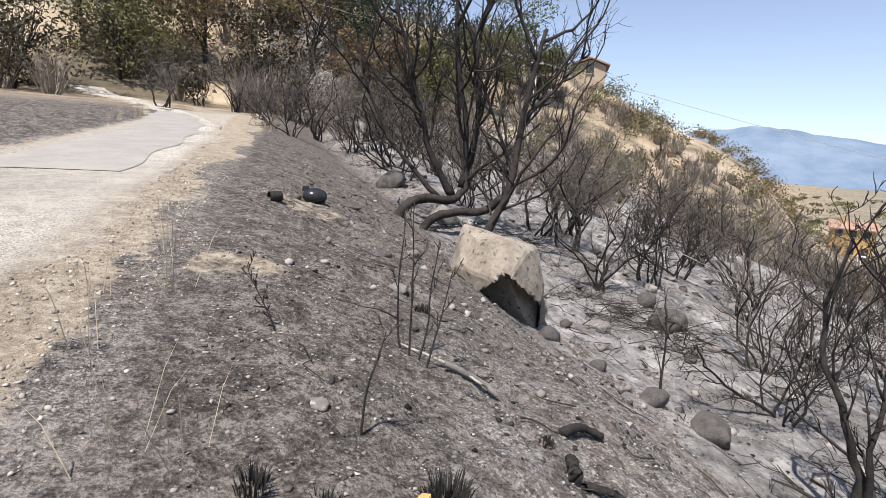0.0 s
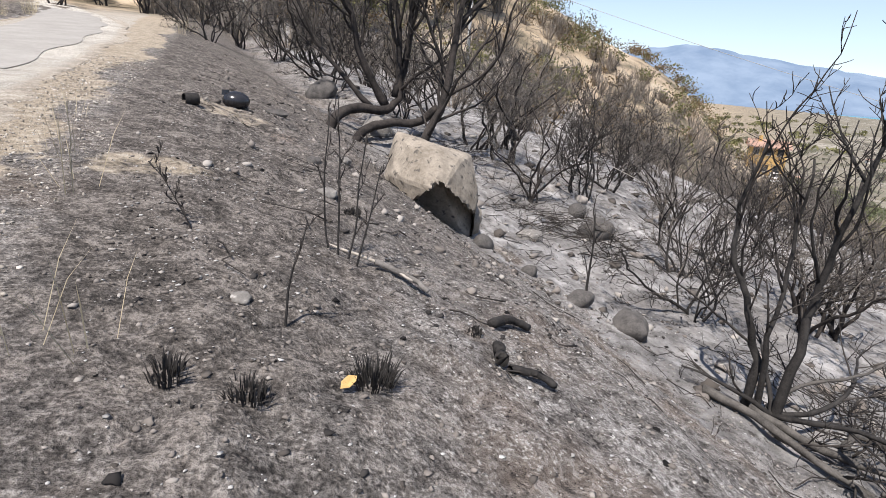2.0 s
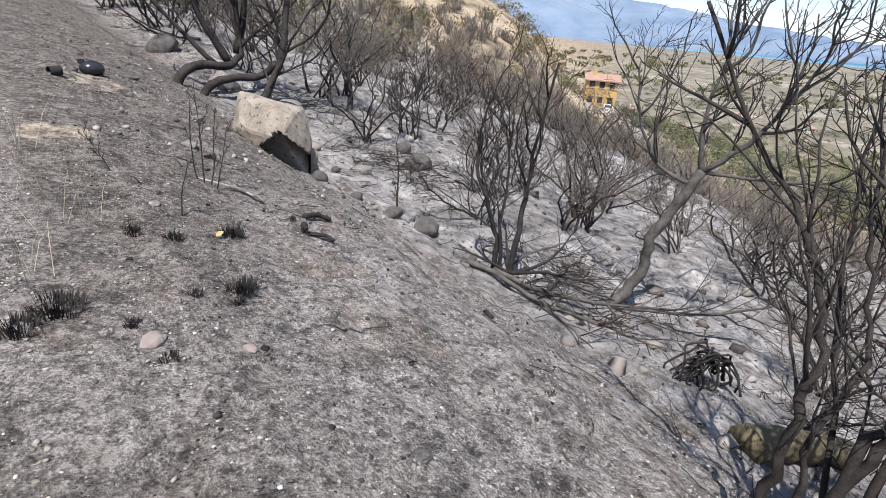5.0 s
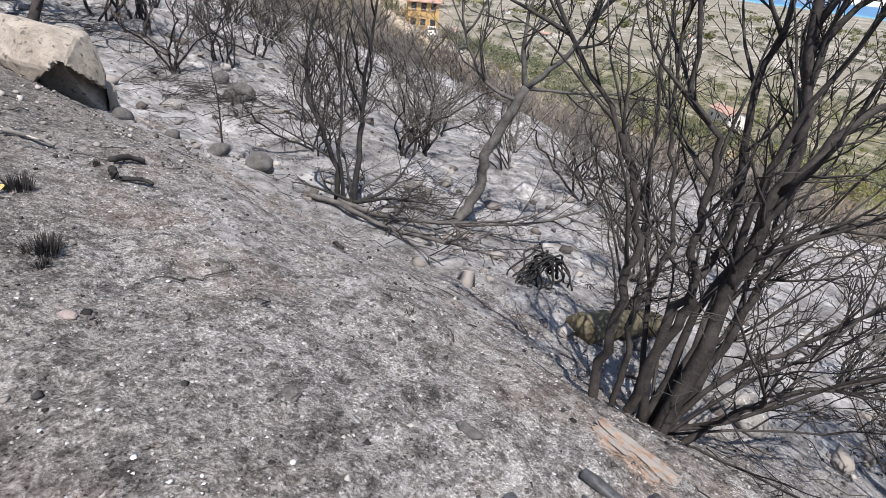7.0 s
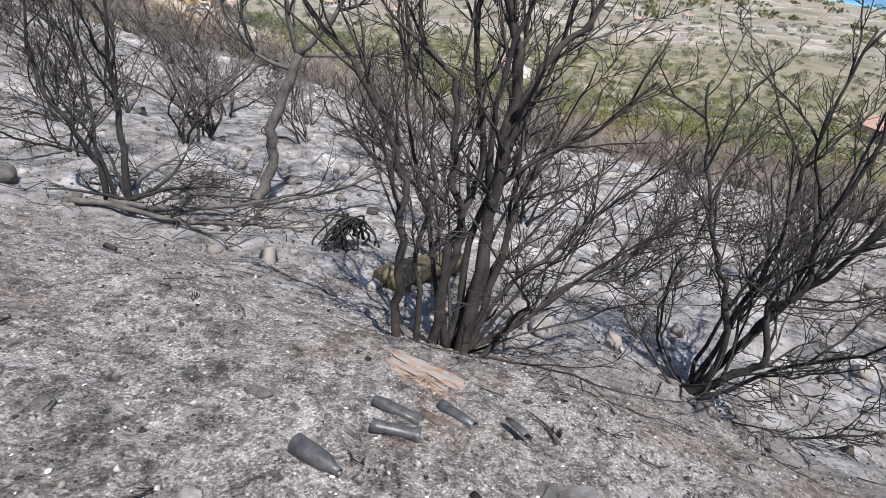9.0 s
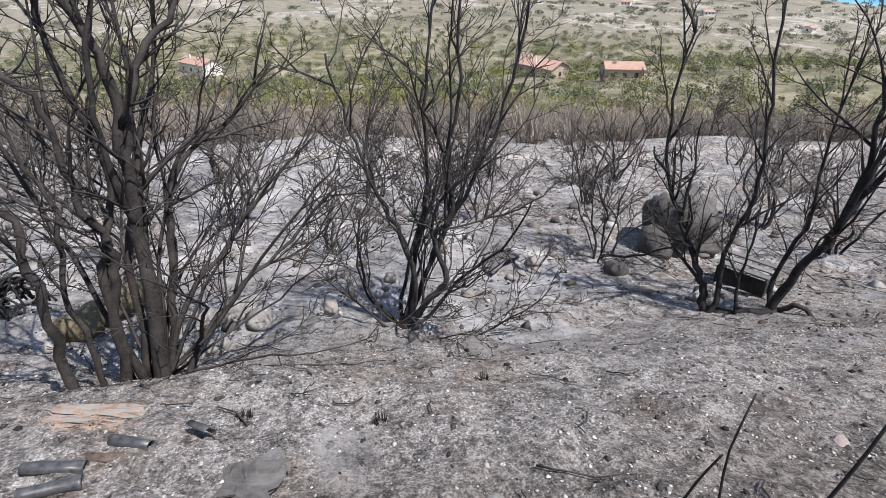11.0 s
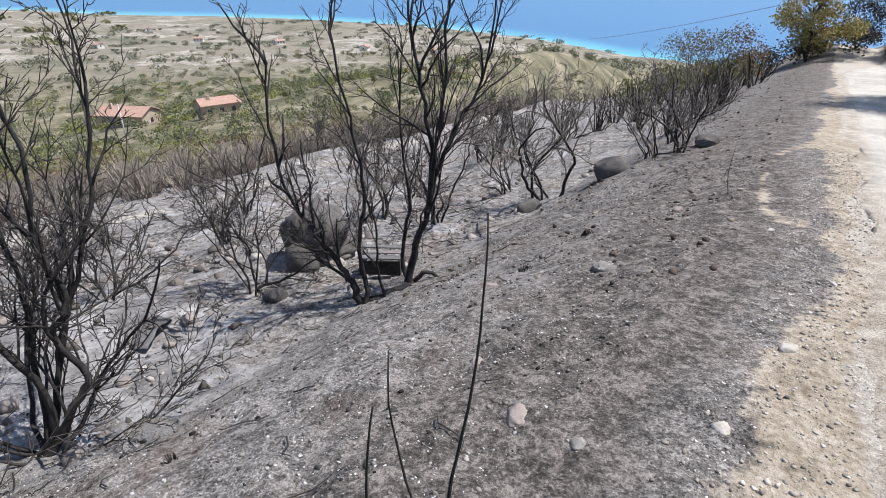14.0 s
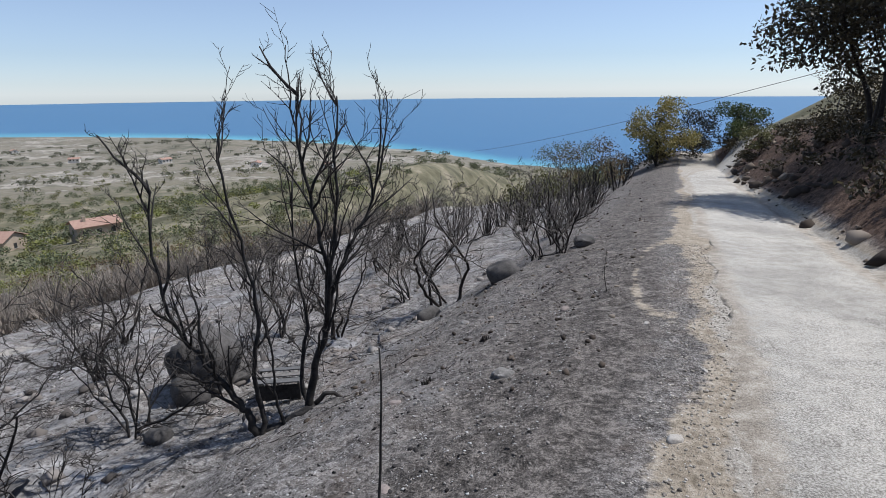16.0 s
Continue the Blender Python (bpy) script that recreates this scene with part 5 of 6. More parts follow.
lying(tagged(lathe("bottle", ((-0.13, 0.016), (-0.10, 0.018), (-0.06, 0.034), (0.0, 0.04), (0.1, 0.042), (0.11, 0.03)), GREYPLASTIC, dent=0.15, seed=5), "small scorched grey bottle lying in ash", "bottle"), 1.20, 0.56, 70, 0.025)
lying(tagged(lathe("pipe", ((-0.12, 0.06), (0.0, 0.055), (0.1, 0.035)), GREYPLASTIC, cut=0.55, dent=0.3, seed=6), "torn dark plastic shard leaning on the bank", "plastic shard", "melted pipe pieces"), 1.78, -0.16, 40, 0.03, 30)


def slab(name, x, y, size, mat, label, category, rz, tilt=0, seed=0, lift=0.0):
    bm = bmesh.new()
    bmesh.ops.create_cube(bm, size=1.0)
    bmesh.ops.subdivide_edges(bm, edges=bm.edges[:], cuts=5, use_grid_fill=True)
    for v in bm.verts:
        q = v.co * 3 + Vector((seed, 0, 0))
        v.co = Vector((v.co.x * size[0], v.co.y * size[1], v.co.z * size[2])) + Vector((noise.noise(q * 1.6) * size[0] * 0.12 + noise.noise(q * 4) * 0.02, noise.noise(q + Vector((5, 5, 5))) * size[1] * 0.4, noise.noise(q * 1.5) * size[2] * 0.8))
    me = bpy.data.meshes.new(name)
    bm.to_mesh(me)
    bm.free()
    me.materials.append(mat)
    ob = new(name, me)
    lying(tagged(ob, label, category), x, y, rz, size[2] * 0.35 + lift, tilt)
    return ob


slab("slate", 1.34, -0.38, (0.34, 0.18, 0.02), DARKROCK, "broken grey slab half covered by ash", "slab", -12, -6, 3, 0.012)
slab("slate", 1.46, -0.46, (0.16, 0.12, 0.018), SLATE, "dark slate fragment on ash", "slab", 14, -12, 8, 0.02)
slab("clay_crust", 2.17, 0.36, (0.44, 0.075, 0.022), CLAY, "cracked crust of baked orange clay on the bank", "clay", 74, -7, 5, -0.004)
slab("clay_crust", 2.07, 0.40, (0.36, 0.055, 0.018), CLAY, "strip of baked orange clay beside a crack", "clay", 74, 5, 9, -0.010)


def jug():
    ob = thing("jug", at(1.05, 9.5, 0.09), "glossy black melted plastic jug on the burnt bank", "jug")
    bm = bmesh.new()
    bmesh.ops.create_uvsphere(bm, u_segments=28, v_segments=18, radius=0.14)
    for v in bm.verts:
        v.co.z *= 0.78
        v.co.x *= 1.12
        v.co += v.normal * 0.02 * noise.noise(v.co * 4)
    for f in bm.faces:
        f.smooth = True
    part("body", bm, BLACKPLASTIC, ob)
    bm = bmesh.new()
    bmesh.ops.create_cone(bm, segments=16, radius1=0.05, radius2=0.04, depth=0.06, cap_ends=True)
    for v in bm.verts:
        v.co += Vector((-0.10, 0.05, 0.09))
    part("neck", bm, BLACKPLASTIC, ob)


jug()


def can():
    ob = thing("can", at(0.56, 8.75, 0.045), "small black charred can on the burnt bank", "can", rz=20)
    body = lathe("body", ((-0.07, 0.055), (-0.062, 0.06), (0.062, 0.058), (0.07, 0.052)), CHAR, ob, 18, dent=0.1, seed=3)
    lid = lathe("rim", ((0.066, 0.061), (0.073, 0.061), (0.073, 0.054)), CHAR, ob, 18)
    return body, lid


can()


def charred_log(x, y, ln, rad, rz, mat, label, lift=0.02, bend=0.1, seed=0, name="log"):
    w = Wood(seed)
    pts = [(-ln / 2, 0, 0), (-ln / 6, bend * ln, 0.01), (ln / 6, bend * ln * 0.6, 0.015), (ln / 2, -bend * ln * 0.3, 0)]
    w.bend(pts, rad, rad * 0.75, 9)
    ob = new(name, mesh_from(name, *w.mesh("stem"), mat))
    lying(tagged(ob, label, "log"), x, y, rz, rad * 0.7 + lift)
    return ob


charred_log(2.05, 4.62, 0.34, 0.028, 20, CHAR, "charred black stub of wood on the bank", seed=1)
charred_log(1.73, 4.18, 0.14, 0.03, 70, CHAR, "short charred chunk of wood on the bank", seed=2)
charred_log(1.80, 4.02, 0.20, 0.02, -30, CHAR, "charred bent stick on the bank", seed=3)
charred_log(1.38, 5.1, 0.6, 0.010, -50, PALEWOOD, "pale weathered branch lying on the bank", seed=4, bend=0.03)
charred_log(1.52, 4.92, 0.34, 0.018, -45, GREYBARK, "grey half-burnt branch lying on the bank", seed=5, bend=0.05)
charred_log(4.92, 1.08, 1.15, 0.17, -28, OLDWOOD, "thick mossy yellowish log lying in the hollow", seed=6, bend=0.04)
charred_log(3.2, 3.4, 0.2, 0.02, 70, CHAR, "charred bit of wood on the bank", seed=7)
charred_log(-0.9, -2.4, 0.26, 0.012, 30, GREYBARK, "dry stick lying on the gravel verge", seed=8)


def root_coil():
    """A tangle of burnt hoops at the foot of the bank."""
    ob = thing("root_tangle", at(5.42, 2.25), "tangle of charred hooped roots at the foot of the bank", "roots")
    rnd = random.Random(9)
    for k in range(16):
        w = Wood(300 + k)
        r, tilt, turn = rnd.uniform(0.22, 0.46), rnd.uniform(-0.4, 0.4), rnd.uniform(-0.9, 0.9)
        pts = []
        for i in range(9):
            a = pi * (0.0 + i / 8 * rnd.uniform(0.95, 1.1))
            p = Vector((cos(a) * r, sin(tilt) * sin(a) * r, sin(a) * r * rnd.uniform(1.0, 1.3)))
            p.rotate(Euler((0, 0, turn)))
            pts.append(p + Vector((rnd.uniform(-0.06, 0.06), rnd.uniform(-0.06, 0.06), -0.05)))
        w.bend(pts, rnd.uniform(0.012, 0.024), 0.01, 5)
        mesh_part("root", *w.mesh("stem"), CHAR, ob)


root_coil()


def folded_sheet(x, y, rz):
    ob = thing("metal_sheet", at(x, y), "bent sooty sheet of metal lying in ash", "metal sheet", rz=rz)
    for k, (a, b) in enumerate((((-0.34, 0.02), (-0.05, 0.12)), ((-0.05, 0.12), (0.32, 0.05)))):
        verts = []
        for u in np.linspace(0, 1, 6):
            for v in np.linspace(0, 1, 5):
                verts.append((a[0] + (b[0] - a[0]) * u, 0.24 * (v - 0.5), a[1] + (b[1] - a[1]) * u + 0.05 * abs(v - 0.5) + 0.015 * sin(9 * u + 4 * v)))
        faces = [(i * 5 + j, i * 5 + j + 1, i * 5 + j + 6, i * 5 + j + 5) for i in range(5) for j in range(4)]
        o = mesh_part("panel", verts, faces, SLATE if k == 0 else DARKROCK, ob)
        s = o.modifiers.new("thickness", 'SOLIDIFY')
        s.thickness = 0.006


folded_sheet(5.76, -3.43, -60)


def crate(x, y, rz):
    ob = thing("crate", at(x, y, 0.02), "broken charred wooden crate under a burnt shrub", "crate", rz=rz)

    def board(cx, cy, cz, sx, sy, sz_, mat, tilt=0.0):
        bm = bmesh.new()
        bmesh.ops.create_cube(bm, size=1.0)
        for v in bm.verts:
            v.co = Vector((v.co.x * sx, v.co.y * sy, v.co.z * sz_))
        bmesh.ops.bevel(bm, geom=bm.edges[:], offset=0.004, segments=1, affect='EDGES')
        o = part("board", bm, mat, ob)
        o.matrix_basis = pose(cx, cy, cz, tilt, 0, 0)

    for k in range(3):
        board(0, -0.19 + 0.19 * k, 0.30 + 0.01 * k, 0.62, 0.10, 0.018, GREYBARK if k == 1 else SLATE, 6 - 5 * k)
    for sx in (-0.28, 0.28):
        board(sx, 0, 0.14, 0.03, 0.40, 0.26, CHAR)
    board(0, 0.2, 0.15, 0.6, 0.02, 0.22, CHAR)


crate(4.33, -6.2, 30)


# burnt grass tufts, each a bundle of short black blades
def tuft(x, y, r, h, blades, seed, mat, label, group, category="grass tuft", flop=0.5):
    rnd = random.Random(seed)
    verts, faces = [], []
    for k in range(blades):
        a, q = rnd.uniform(0, 6.28), r * sqrt(rnd.random())
        bx, by = q * cos(a), q * sin(a)
        out = flop * (0.4 + q / r)
        tip = Vector((bx + cos(a) * h * out * rnd.uniform(0.2, 1) + rnd.gauss(0, h * 0.12), by + sin(a) * h * out * rnd.uniform(0.2, 1) + rnd.gauss(0, h * 0.12), h * rnd.uniform(0.45, 1.1)))
        mid = Vector((bx, by, 0)).lerp(tip, 0.55) + Vector((0, 0, h * 0.08))
        w = rnd.uniform(0.0012, 0.0026) if h > 0.2 else rnd.uniform(0.0022, 0.0042)
        s = Vector((-sin(a + 0.6), cos(a + 0.6), 0)) * w
        i = len(verts)
        b0 = Vector((bx, by, -0.03))
        verts += [b0 - s, b0 + s, mid + s * 0.8, mid - s * 0.8, tip]
        faces += [(i, i + 1, i + 2, i + 3), (i + 3, i + 2, i + 4)]
    me = mesh_from("grass_tuft", verts, faces, mat, False)
    ob = new("grass_tuft", me)
    ob.location = at(x, y)
    return tagged(ob, label, category, group)


STRAW = two_tone("dry_straw", (0.30, 0.25, 0.165), (0.52, 0.455, 0.33), 9, 0.85, relief=0.0)
for k, (x, y, r, h, n) in enumerate(((1.03, 3.86, 0.09, 0.16, 150), (0.82, 3.10, 0.11, 0.14, 190), (0.62, 3.74, 0.08, 0.09, 110), (0.42, 3.85, 0.06, 0.12, 80), (-0.06, 3.0, 0.14, 0.12, 220), (-0.22, 2.86, 0.10, 0.1, 130), (0.75, 2.95, 0.05, 0.06, 60), (0.55, 3.02, 0.05, 0.07, 60), (0.2, 2.75, 0.05, 0.06, 60), (0.9, 3.15, 0.05, 0.05, 50), (1.5, 5.9, 0.08, 0.08, 90), (1.7, 4.4, 0.05, 0.06, 60), (0.28, 2.45, 0.05, 0.06, 50), (2.3, 1.9, 0.04, 0.05, 50), (1.9, -0.35, 0.05, 0.05, 60), (1.75, -1.0, 0.05, 0.06, 60), (2.1, -1.7, 0.05, 0.05, 60), (1.5, -5.0, 0.08, 0.08, 70), (1.25, -6.0, 0.06, 0.1, 50))):
    tuft(x, y, r * 0.75, h * 0.6, n, 400 + k, CHAR, "burnt black grass tuft on the bank", "burnt grass tufts")
for k, (x, y, h, n) in enumerate(((0.05, 3.95, 0.42, 6), (0.22, 4.05, 0.34, 5), (-0.02, 5.5, 0.42, 7), (-0.15, 3.3, 0.36, 6), (-0.2, 4.6, 0.4, 6), (-0.35, 5.3, 0.25, 10), (-0.12, 6.2, 0.3, 8), (-0.3, 7.2, 0.25, 14), (0.5, 21, 0.5, 60), (0.9, 24, 0.6, 60), (0.6, 27, 0.5, 60), (-3.2, 21.5, 0.5, 90), (-3.4, 23.0, 0.5, 90), (-3.4, 19.5, 0.4, 90))):
    tuft(x, y, 0.14, h, n, 460 + k, STRAW, "thin tuft of dry straw-coloured grass at the verge", "dry grass at the verge", flop=0.35)


def scatter_mesh(name, seed, count, region, size, mat, label, flat=(0.5, 0.9), keep=None, category="debris"):
    """Many small lumps too small to pick apart, as one object."""
    rng = np.random.default_rng(seed)
    bm = bmesh.new()
    bmesh.ops.create_icosphere(bm, subdivisions=1, radius=1.0)
    base = np.array([v.co for v in bm.verts])
    tri = np.array([[v.index for v in f.verts] for f in bm.faces])
    bm.free()
    x = rng.uniform(region[0], region[1], count * 3)
    y = rng.uniform(region[2], region[3], count * 3)
    p = np.ones(len(x)) if keep is None else keep(x, y)
    sel = np.nonzero(rng.random(len(x)) < p)[0][:count]
    x, y = x[sel], y[sel]
    n = len(x)
    s = size[0] * (size[1] / size[0]) ** (rng.random(n) ** 2.2)
    z = surface(x, y)
    jit = 1 + 0.5 * rng.normal(size=(n, len(base))).clip(-1.2, 1.2)
    v = base[None] * jit[..., None] * s[:, None, None]
    v[..., 0] *= rng.uniform(0.7, 1.3, n)[:, None]
    v[..., 2] *= rng.uniform(*flat, n)[:, None]
    a = rng.uniform(0, 6.28, n)
    c, d = np.cos(a)[:, None], np.sin(a)[:, None]
    vx, vy = v[..., 0] * c - v[..., 1] * d, v[..., 0] * d + v[..., 1] * c
    co = np.stack([vx + x[:, None], vy + y[:, None], v[..., 2] + (z + s * 0.2)[:, None]], -1).reshape(-1, 3)
    f = (tri[None] + (np.arange(n) * len(base))[:, None, None]).reshape(-1, 3)
    me = bpy.data.meshes.new(name)
    me.vertices.add(len(co))
    me.vertices.foreach_set("co", co.ravel())
    me.loops.add(f.size)
    me.loops.foreach_set("vertex_index", f.ravel())
    me.polygons.add(len(f))
    me.polygons.foreach_set("loop_start", np.arange(0, f.size, 3))
    me.update(calc_edges=True)
    me.materials.append(mat)
    return tagged(new(name, me), label, category, kind="stuff")


def island_material(name, stops, rough=0.95):
    m, n, l, b = material(name, rough, 0.15)
    g = n.new("ShaderNodeNewGeometry").outputs["Random Per Island"]
    l.new(ramp(n, l, g, stops), b.inputs["Base Color"])
    return m


CLOD = island_material("burnt_clods", ((0.0, (0.06, 0.053, 0.048)), (0.35, (0.15, 0.133, 0.12)), (0.75, (0.235, 0.21, 0.19)), (1.0, (0.36, 0.335, 0.305))))
BROWNCLOD = island_material("brown_stones", ((0.0, (0.03, 0.024, 0.02)), (0.7, (0.10, 0.08, 0.064)), (1.0, (0.24, 0.20, 0.16))))
CHARBITS = island_material("char_bits", ((0.0, (0.012, 0.011, 0.011)), (1.0, (0.05, 0.046, 0.044))))
ASHBITS = island_material("ash_flakes", ((0.0, (0.26, 0.25, 0.238)), (1.0, (0.52, 0.51, 0.495))))
PEBBLE = island_material("verge_pebbles", ((0.0, (0.15, 0.13, 0.11)), (0.6, (0.31, 0.28, 0.24)), (1.0, (0.54, 0.50, 0.45))))


def on_bank(x, y):
    x = x + sway(y)
    return smooth(0.1, 0.6, x - burn_edge(y)) * (1 - 0.8 * smooth(6, 14, np.hypot(x, y)))


def on_ash(x, y):
    return (0.35 + 0.65 * smooth(0.45, 0.6, fbm(x * 1.5, y * 1.5, 91, 3))) * (1 - 0.6 * smooth(8, 20, np.hypot(x, y)))


def on_verge(x, y):
    x = x + sway(y)
    return smooth(-1.0, -0.7, x) * (1 - smooth(0.0, 0.25, x - burn_edge(y)))


scatter_mesh("soil_clods", 1, 30000, (0, 4.5, -10, 11), (0.003, 0.013), CLOD, "small burnt clods and grit on the bank", keep=on_bank)
scatter_mesh("soil_clods", 7, 900, (-0.1, 3.2, -36, -4.5), (0.01, 0.04), BROWNCLOD, "dark burnt clods along the top of the bank", keep=on_ash)
scatter_mesh("soil_clods", 8, 600, (0.6, 4.2, 5, 20), (0.01, 0.045), CLOD, "dark burnt clods along the bank", keep=on_ash)
scatter_mesh("char_bits", 2, 7000, (0.2, 8, -10, 12), (0.004, 0.02), CHARBITS, "black bits of charcoal strewn over the ground", (0.3, 0.8), keep=on_ash)
scatter_mesh("ash_flakes", 3, 20000, (0.2, 7, -9, 10), (0.003, 0.011), ASHBITS, "white flakes of ash strewn over the ground", (0.15, 0.4), keep=on_ash)
scatter_mesh("ash_stones", 4, 1500, (3.6, 14, -14, 18), (0.02, 0.13), CLOD, "grey stones strewn over the ashy hollow", (0.5, 0.9), keep=on_ash)
scatter_mesh("verge_gravel", 5, 14000, (-1.5, 0.4, -11, 12), (0.003, 0.013), PEBBLE, "pale gravel along the edge of the lane", keep=on_verge)


scatter_mesh("bank_stones", 9, 700, (-7.0, -3.3, -40, -8), (0.03, 0.24), BROWNCLOD, "brown stones and clods in the steep cutting", (0.5, 0.9))


def strewn_sticks():
    """Fine burnt sticks lying about below the bank."""
    w = Wood(77)
    r = w.r
    for k in range(420):
        x, y = r.uniform(3.4, 9.5), r.uniform(-9, 13)
        if r.random() < 0.3:
            x = r.uniform(0.6, 3.4)
        ln = r.uniform(0.15, 0.9) * (0.5 if x < 3.4 else 1)
        a = r.uniform(0, 6.28)
        pts, rad = [], []
        for i in range(5):
            u = (i / 4 - 0.5) * ln
            px, py = x + cos(a) * u + r.gauss(0, 0.02), y + sin(a) * u + r.gauss(0, 0.02)
            pts.append(Vector((px, py, sz(px, py) + 0.012 + (0.10 * r.random() if x > 4 else 0.01))))
            rad.append(0.006 - 0.003 * i / 4)
        w.tubes["twig"].append((pts, rad, 3))
    for cx, cy, n in ((5.6, 9.6, 70), (6.3, 8.9, 50), (6.0, 4.6, 60), (7.0, 4.9, 40), (4.8, -6.5, 50), (5.6, -9.5, 50), (5.2, 12.4, 50)):
        for k in range(n):
            a = r.uniform(0, 6.28)
            x, y = cx + r.gauss(0, 0.5), cy + r.gauss(0, 0.6)
            w.grow((x, y, sz(x, y) + 0.03), (cos(a), sin(a), r.uniform(0.0, 0.25)), r.uniform(0.4, 1.1), 0.008, 2, 3, 3, 0.2, -0.01, 0.7, 0.2, 0.004)
    ob = new("strewn_sticks", mesh_from("strewn_sticks", *w.mesh("twig"), TWIG))
    return tagged(ob, "fine burnt sticks strewn over ash", "sticks", kind="stuff")


strewn_sticks()


def fallen_leaf():
    verts = [(-0.05, 0, 0.005), (-0.02, -0.028, 0.012), (0.03, -0.022, 0.016), (0.055, 0.0, 0.006), (0.025, 0.026, 0.014), (-0.02, 0.024, 0.01), (0, 0, 0.0)]
    faces = [(6, 0, 1), (6, 1, 2), (6, 2, 3), (6, 3, 4), (6, 4, 5), (6, 5, 0)]
    ob = new("leaf", mesh_from("leaf", verts, faces, two_tone("dry_yellow_leaf", (0.45, 0.28, 0.10), (0.62, 0.42, 0.18), 30, 0.7), False))
    s = ob.modifiers.new("thickness", 'SOLIDIFY')
    s.thickness = 0.002
    ob.matrix_basis = pose(*at(0.93, 3.80, 0.03), 15, -10, 30)
    ob.scale = (0.7, 0.7, 0.7)
    return tagged(ob, "dry yellow leaf beside a burnt tuft", "leaf")


fallen_leaf()


# ---- scrub, valley, houses ----
def clump_field(name, seed, spots_, leaf, leaves, size, label, low=0.5):
    """Bushes too many and too far to count, as one object: spots_ are (x, y, radius, height)."""
    rng = np.random.default_rng(seed)
    out = []
    for x, y, r, h in spots_:
        z = sz(x, y)
        bl = []
        for k in range(4):
            a, q = rng.random() * 6.28, rng.random() * 0.55
            bl.append((x + q * r * cos(a), y + q * r * sin(a), z + h * (low + 0.25 * rng.random()), r * 0.6, r * 0.6, h * 0.38))
        out.append(leaf_cloud(rng, bl, leaves, size, 0.5))
    ob = new(name, leaf_mesh(name, np.concatenate(out), leaf))
    return tagged(ob, label, "scrub", kind="stuff")


def brush_field(name, seed, spots_, mat, label, slivers=60):
    """Bare burnt brush seen from afar: sprays of thin upright sticks."""
    rng = np.random.default_rng(seed)
    verts, faces = [], []
    for x, y, r, h in spots_:
        z = sz(x, y)
        for k in range(slivers):
            a, q = rng.random() * 6.28, sqrt(rng.random()) * 0.3 * r
            b = np.array([x + q * cos(a), y + q * sin(a), z - 0.1])
            # sticks fork once
            w = 0.012 + 0.0006 * math.hypot(x, y)
            tip = b + np.array([cos(a) * r * rng.uniform(0.1, 0.9) + rng.normal() * 0.15, sin(a) * r * rng.uniform(0.1, 0.9) + rng.normal() * 0.15, h * rng.uniform(0.5, 1.1)])
            mid = b * 0.5 + tip * 0.5 + rng.normal(size=3) * 0.1
            s = np.array([-sin(a), cos(a), 0.0]) * w
            i = len(verts)
            verts += [b - s, b + s, mid + s * 0.8, mid - s * 0.8, tip]
            faces += [(i, i + 1, i + 2, i + 3), (i + 3, i + 2, i + 4)]
            for f in range(2):
                e = mid + (tip - mid) * rng.uniform(0, 0.4)
                t2 = e + (tip - mid) * 0.7 + rng.normal(size=3) * 0.22 * r
                j = len(verts)
                verts += [e - s * 0.6, e + s * 0.6, t2]
                faces += [(j, j + 1, j + 2)]
    ob = new(name, mesh_from(name, [tuple(v) for v in verts], faces, mat, False))
    return tagged(ob, label, "scrub", kind="stuff")


def spread(seed, n, az, dist, r, h, avoid=None):
    rnd = random.Random(seed)
    out = []
    while len(out) < n:
        a, d = radians(rnd.uniform(*az)), sqrt(rnd.uniform(dist[0] ** 2, dist[1] ** 2))
        x, y = d * sin(a), d * cos(a)
        if avoid and avoid(x, y):
            continue
        k = rnd.random()
        out.append((x, y, r[0] + (r[1] - r[0]) * k, h[0] + (h[1] - h[0]) * k * rnd.uniform(0.7, 1.1)))
    return out


def near_track(x, y):
    return (18.6 < x < 22.6 and y < 6) or (52 < math.degrees(math.atan2(x, y)) < 61 and 84 < math.hypot(x, y) < 126)


def below_lane(x, y):
    return x < 22.8 or near_track(x, y)


def off_lane(x, y):
    return abs(x - float(road_line(y))) < 2.6 or near_track(x, y) or math.hypot(x, y) < 30


DRYBRUSH = two_tone("grey_brown_dry_brush", (0.16, 0.135, 0.112), (0.30, 0.26, 0.215), 0.8, 0.95, relief=0.0)
brush_field("burnt_brush", 1, spread(1, 760, (60, 172), (22, 64), (0.7, 1.5), (0.9, 2.2), below_lane), DRYBRUSH, "grey brown burnt brush beyond the dirt track", 44)
brush_field("burnt_brush", 2, spread(2, 330, (6, 62), (19, 70), (0.7, 1.5), (1.0, 2.4), off_lane), DRYBRUSH, "grey brown burnt brush on the spur", 34)
brush_field("burnt_brush", 3, spread(3, 70, (-24, 14), (33, 62), (0.8, 1.8), (1.4, 3.4), off_lane), DRYBRUSH, "tall grey burnt brush behind the bend of the lane", 46)
clump_field("brown_scrub", 4, spread(4, 170, (8, 58), (34, 100), (0.8, 2.2), (1.0, 2.6), off_lane), LEAF_BROWN, 130, 0.13, "scorched brown bushes over the dry spur")
clump_field("olive_scrub", 5, spread(5, 150, (14, 66), (34, 110), (0.9, 2.6), (1.2, 3.4), off_lane), LEAF_OLIVE, 150, 0.14, "olive coloured bushes over the dry spur")
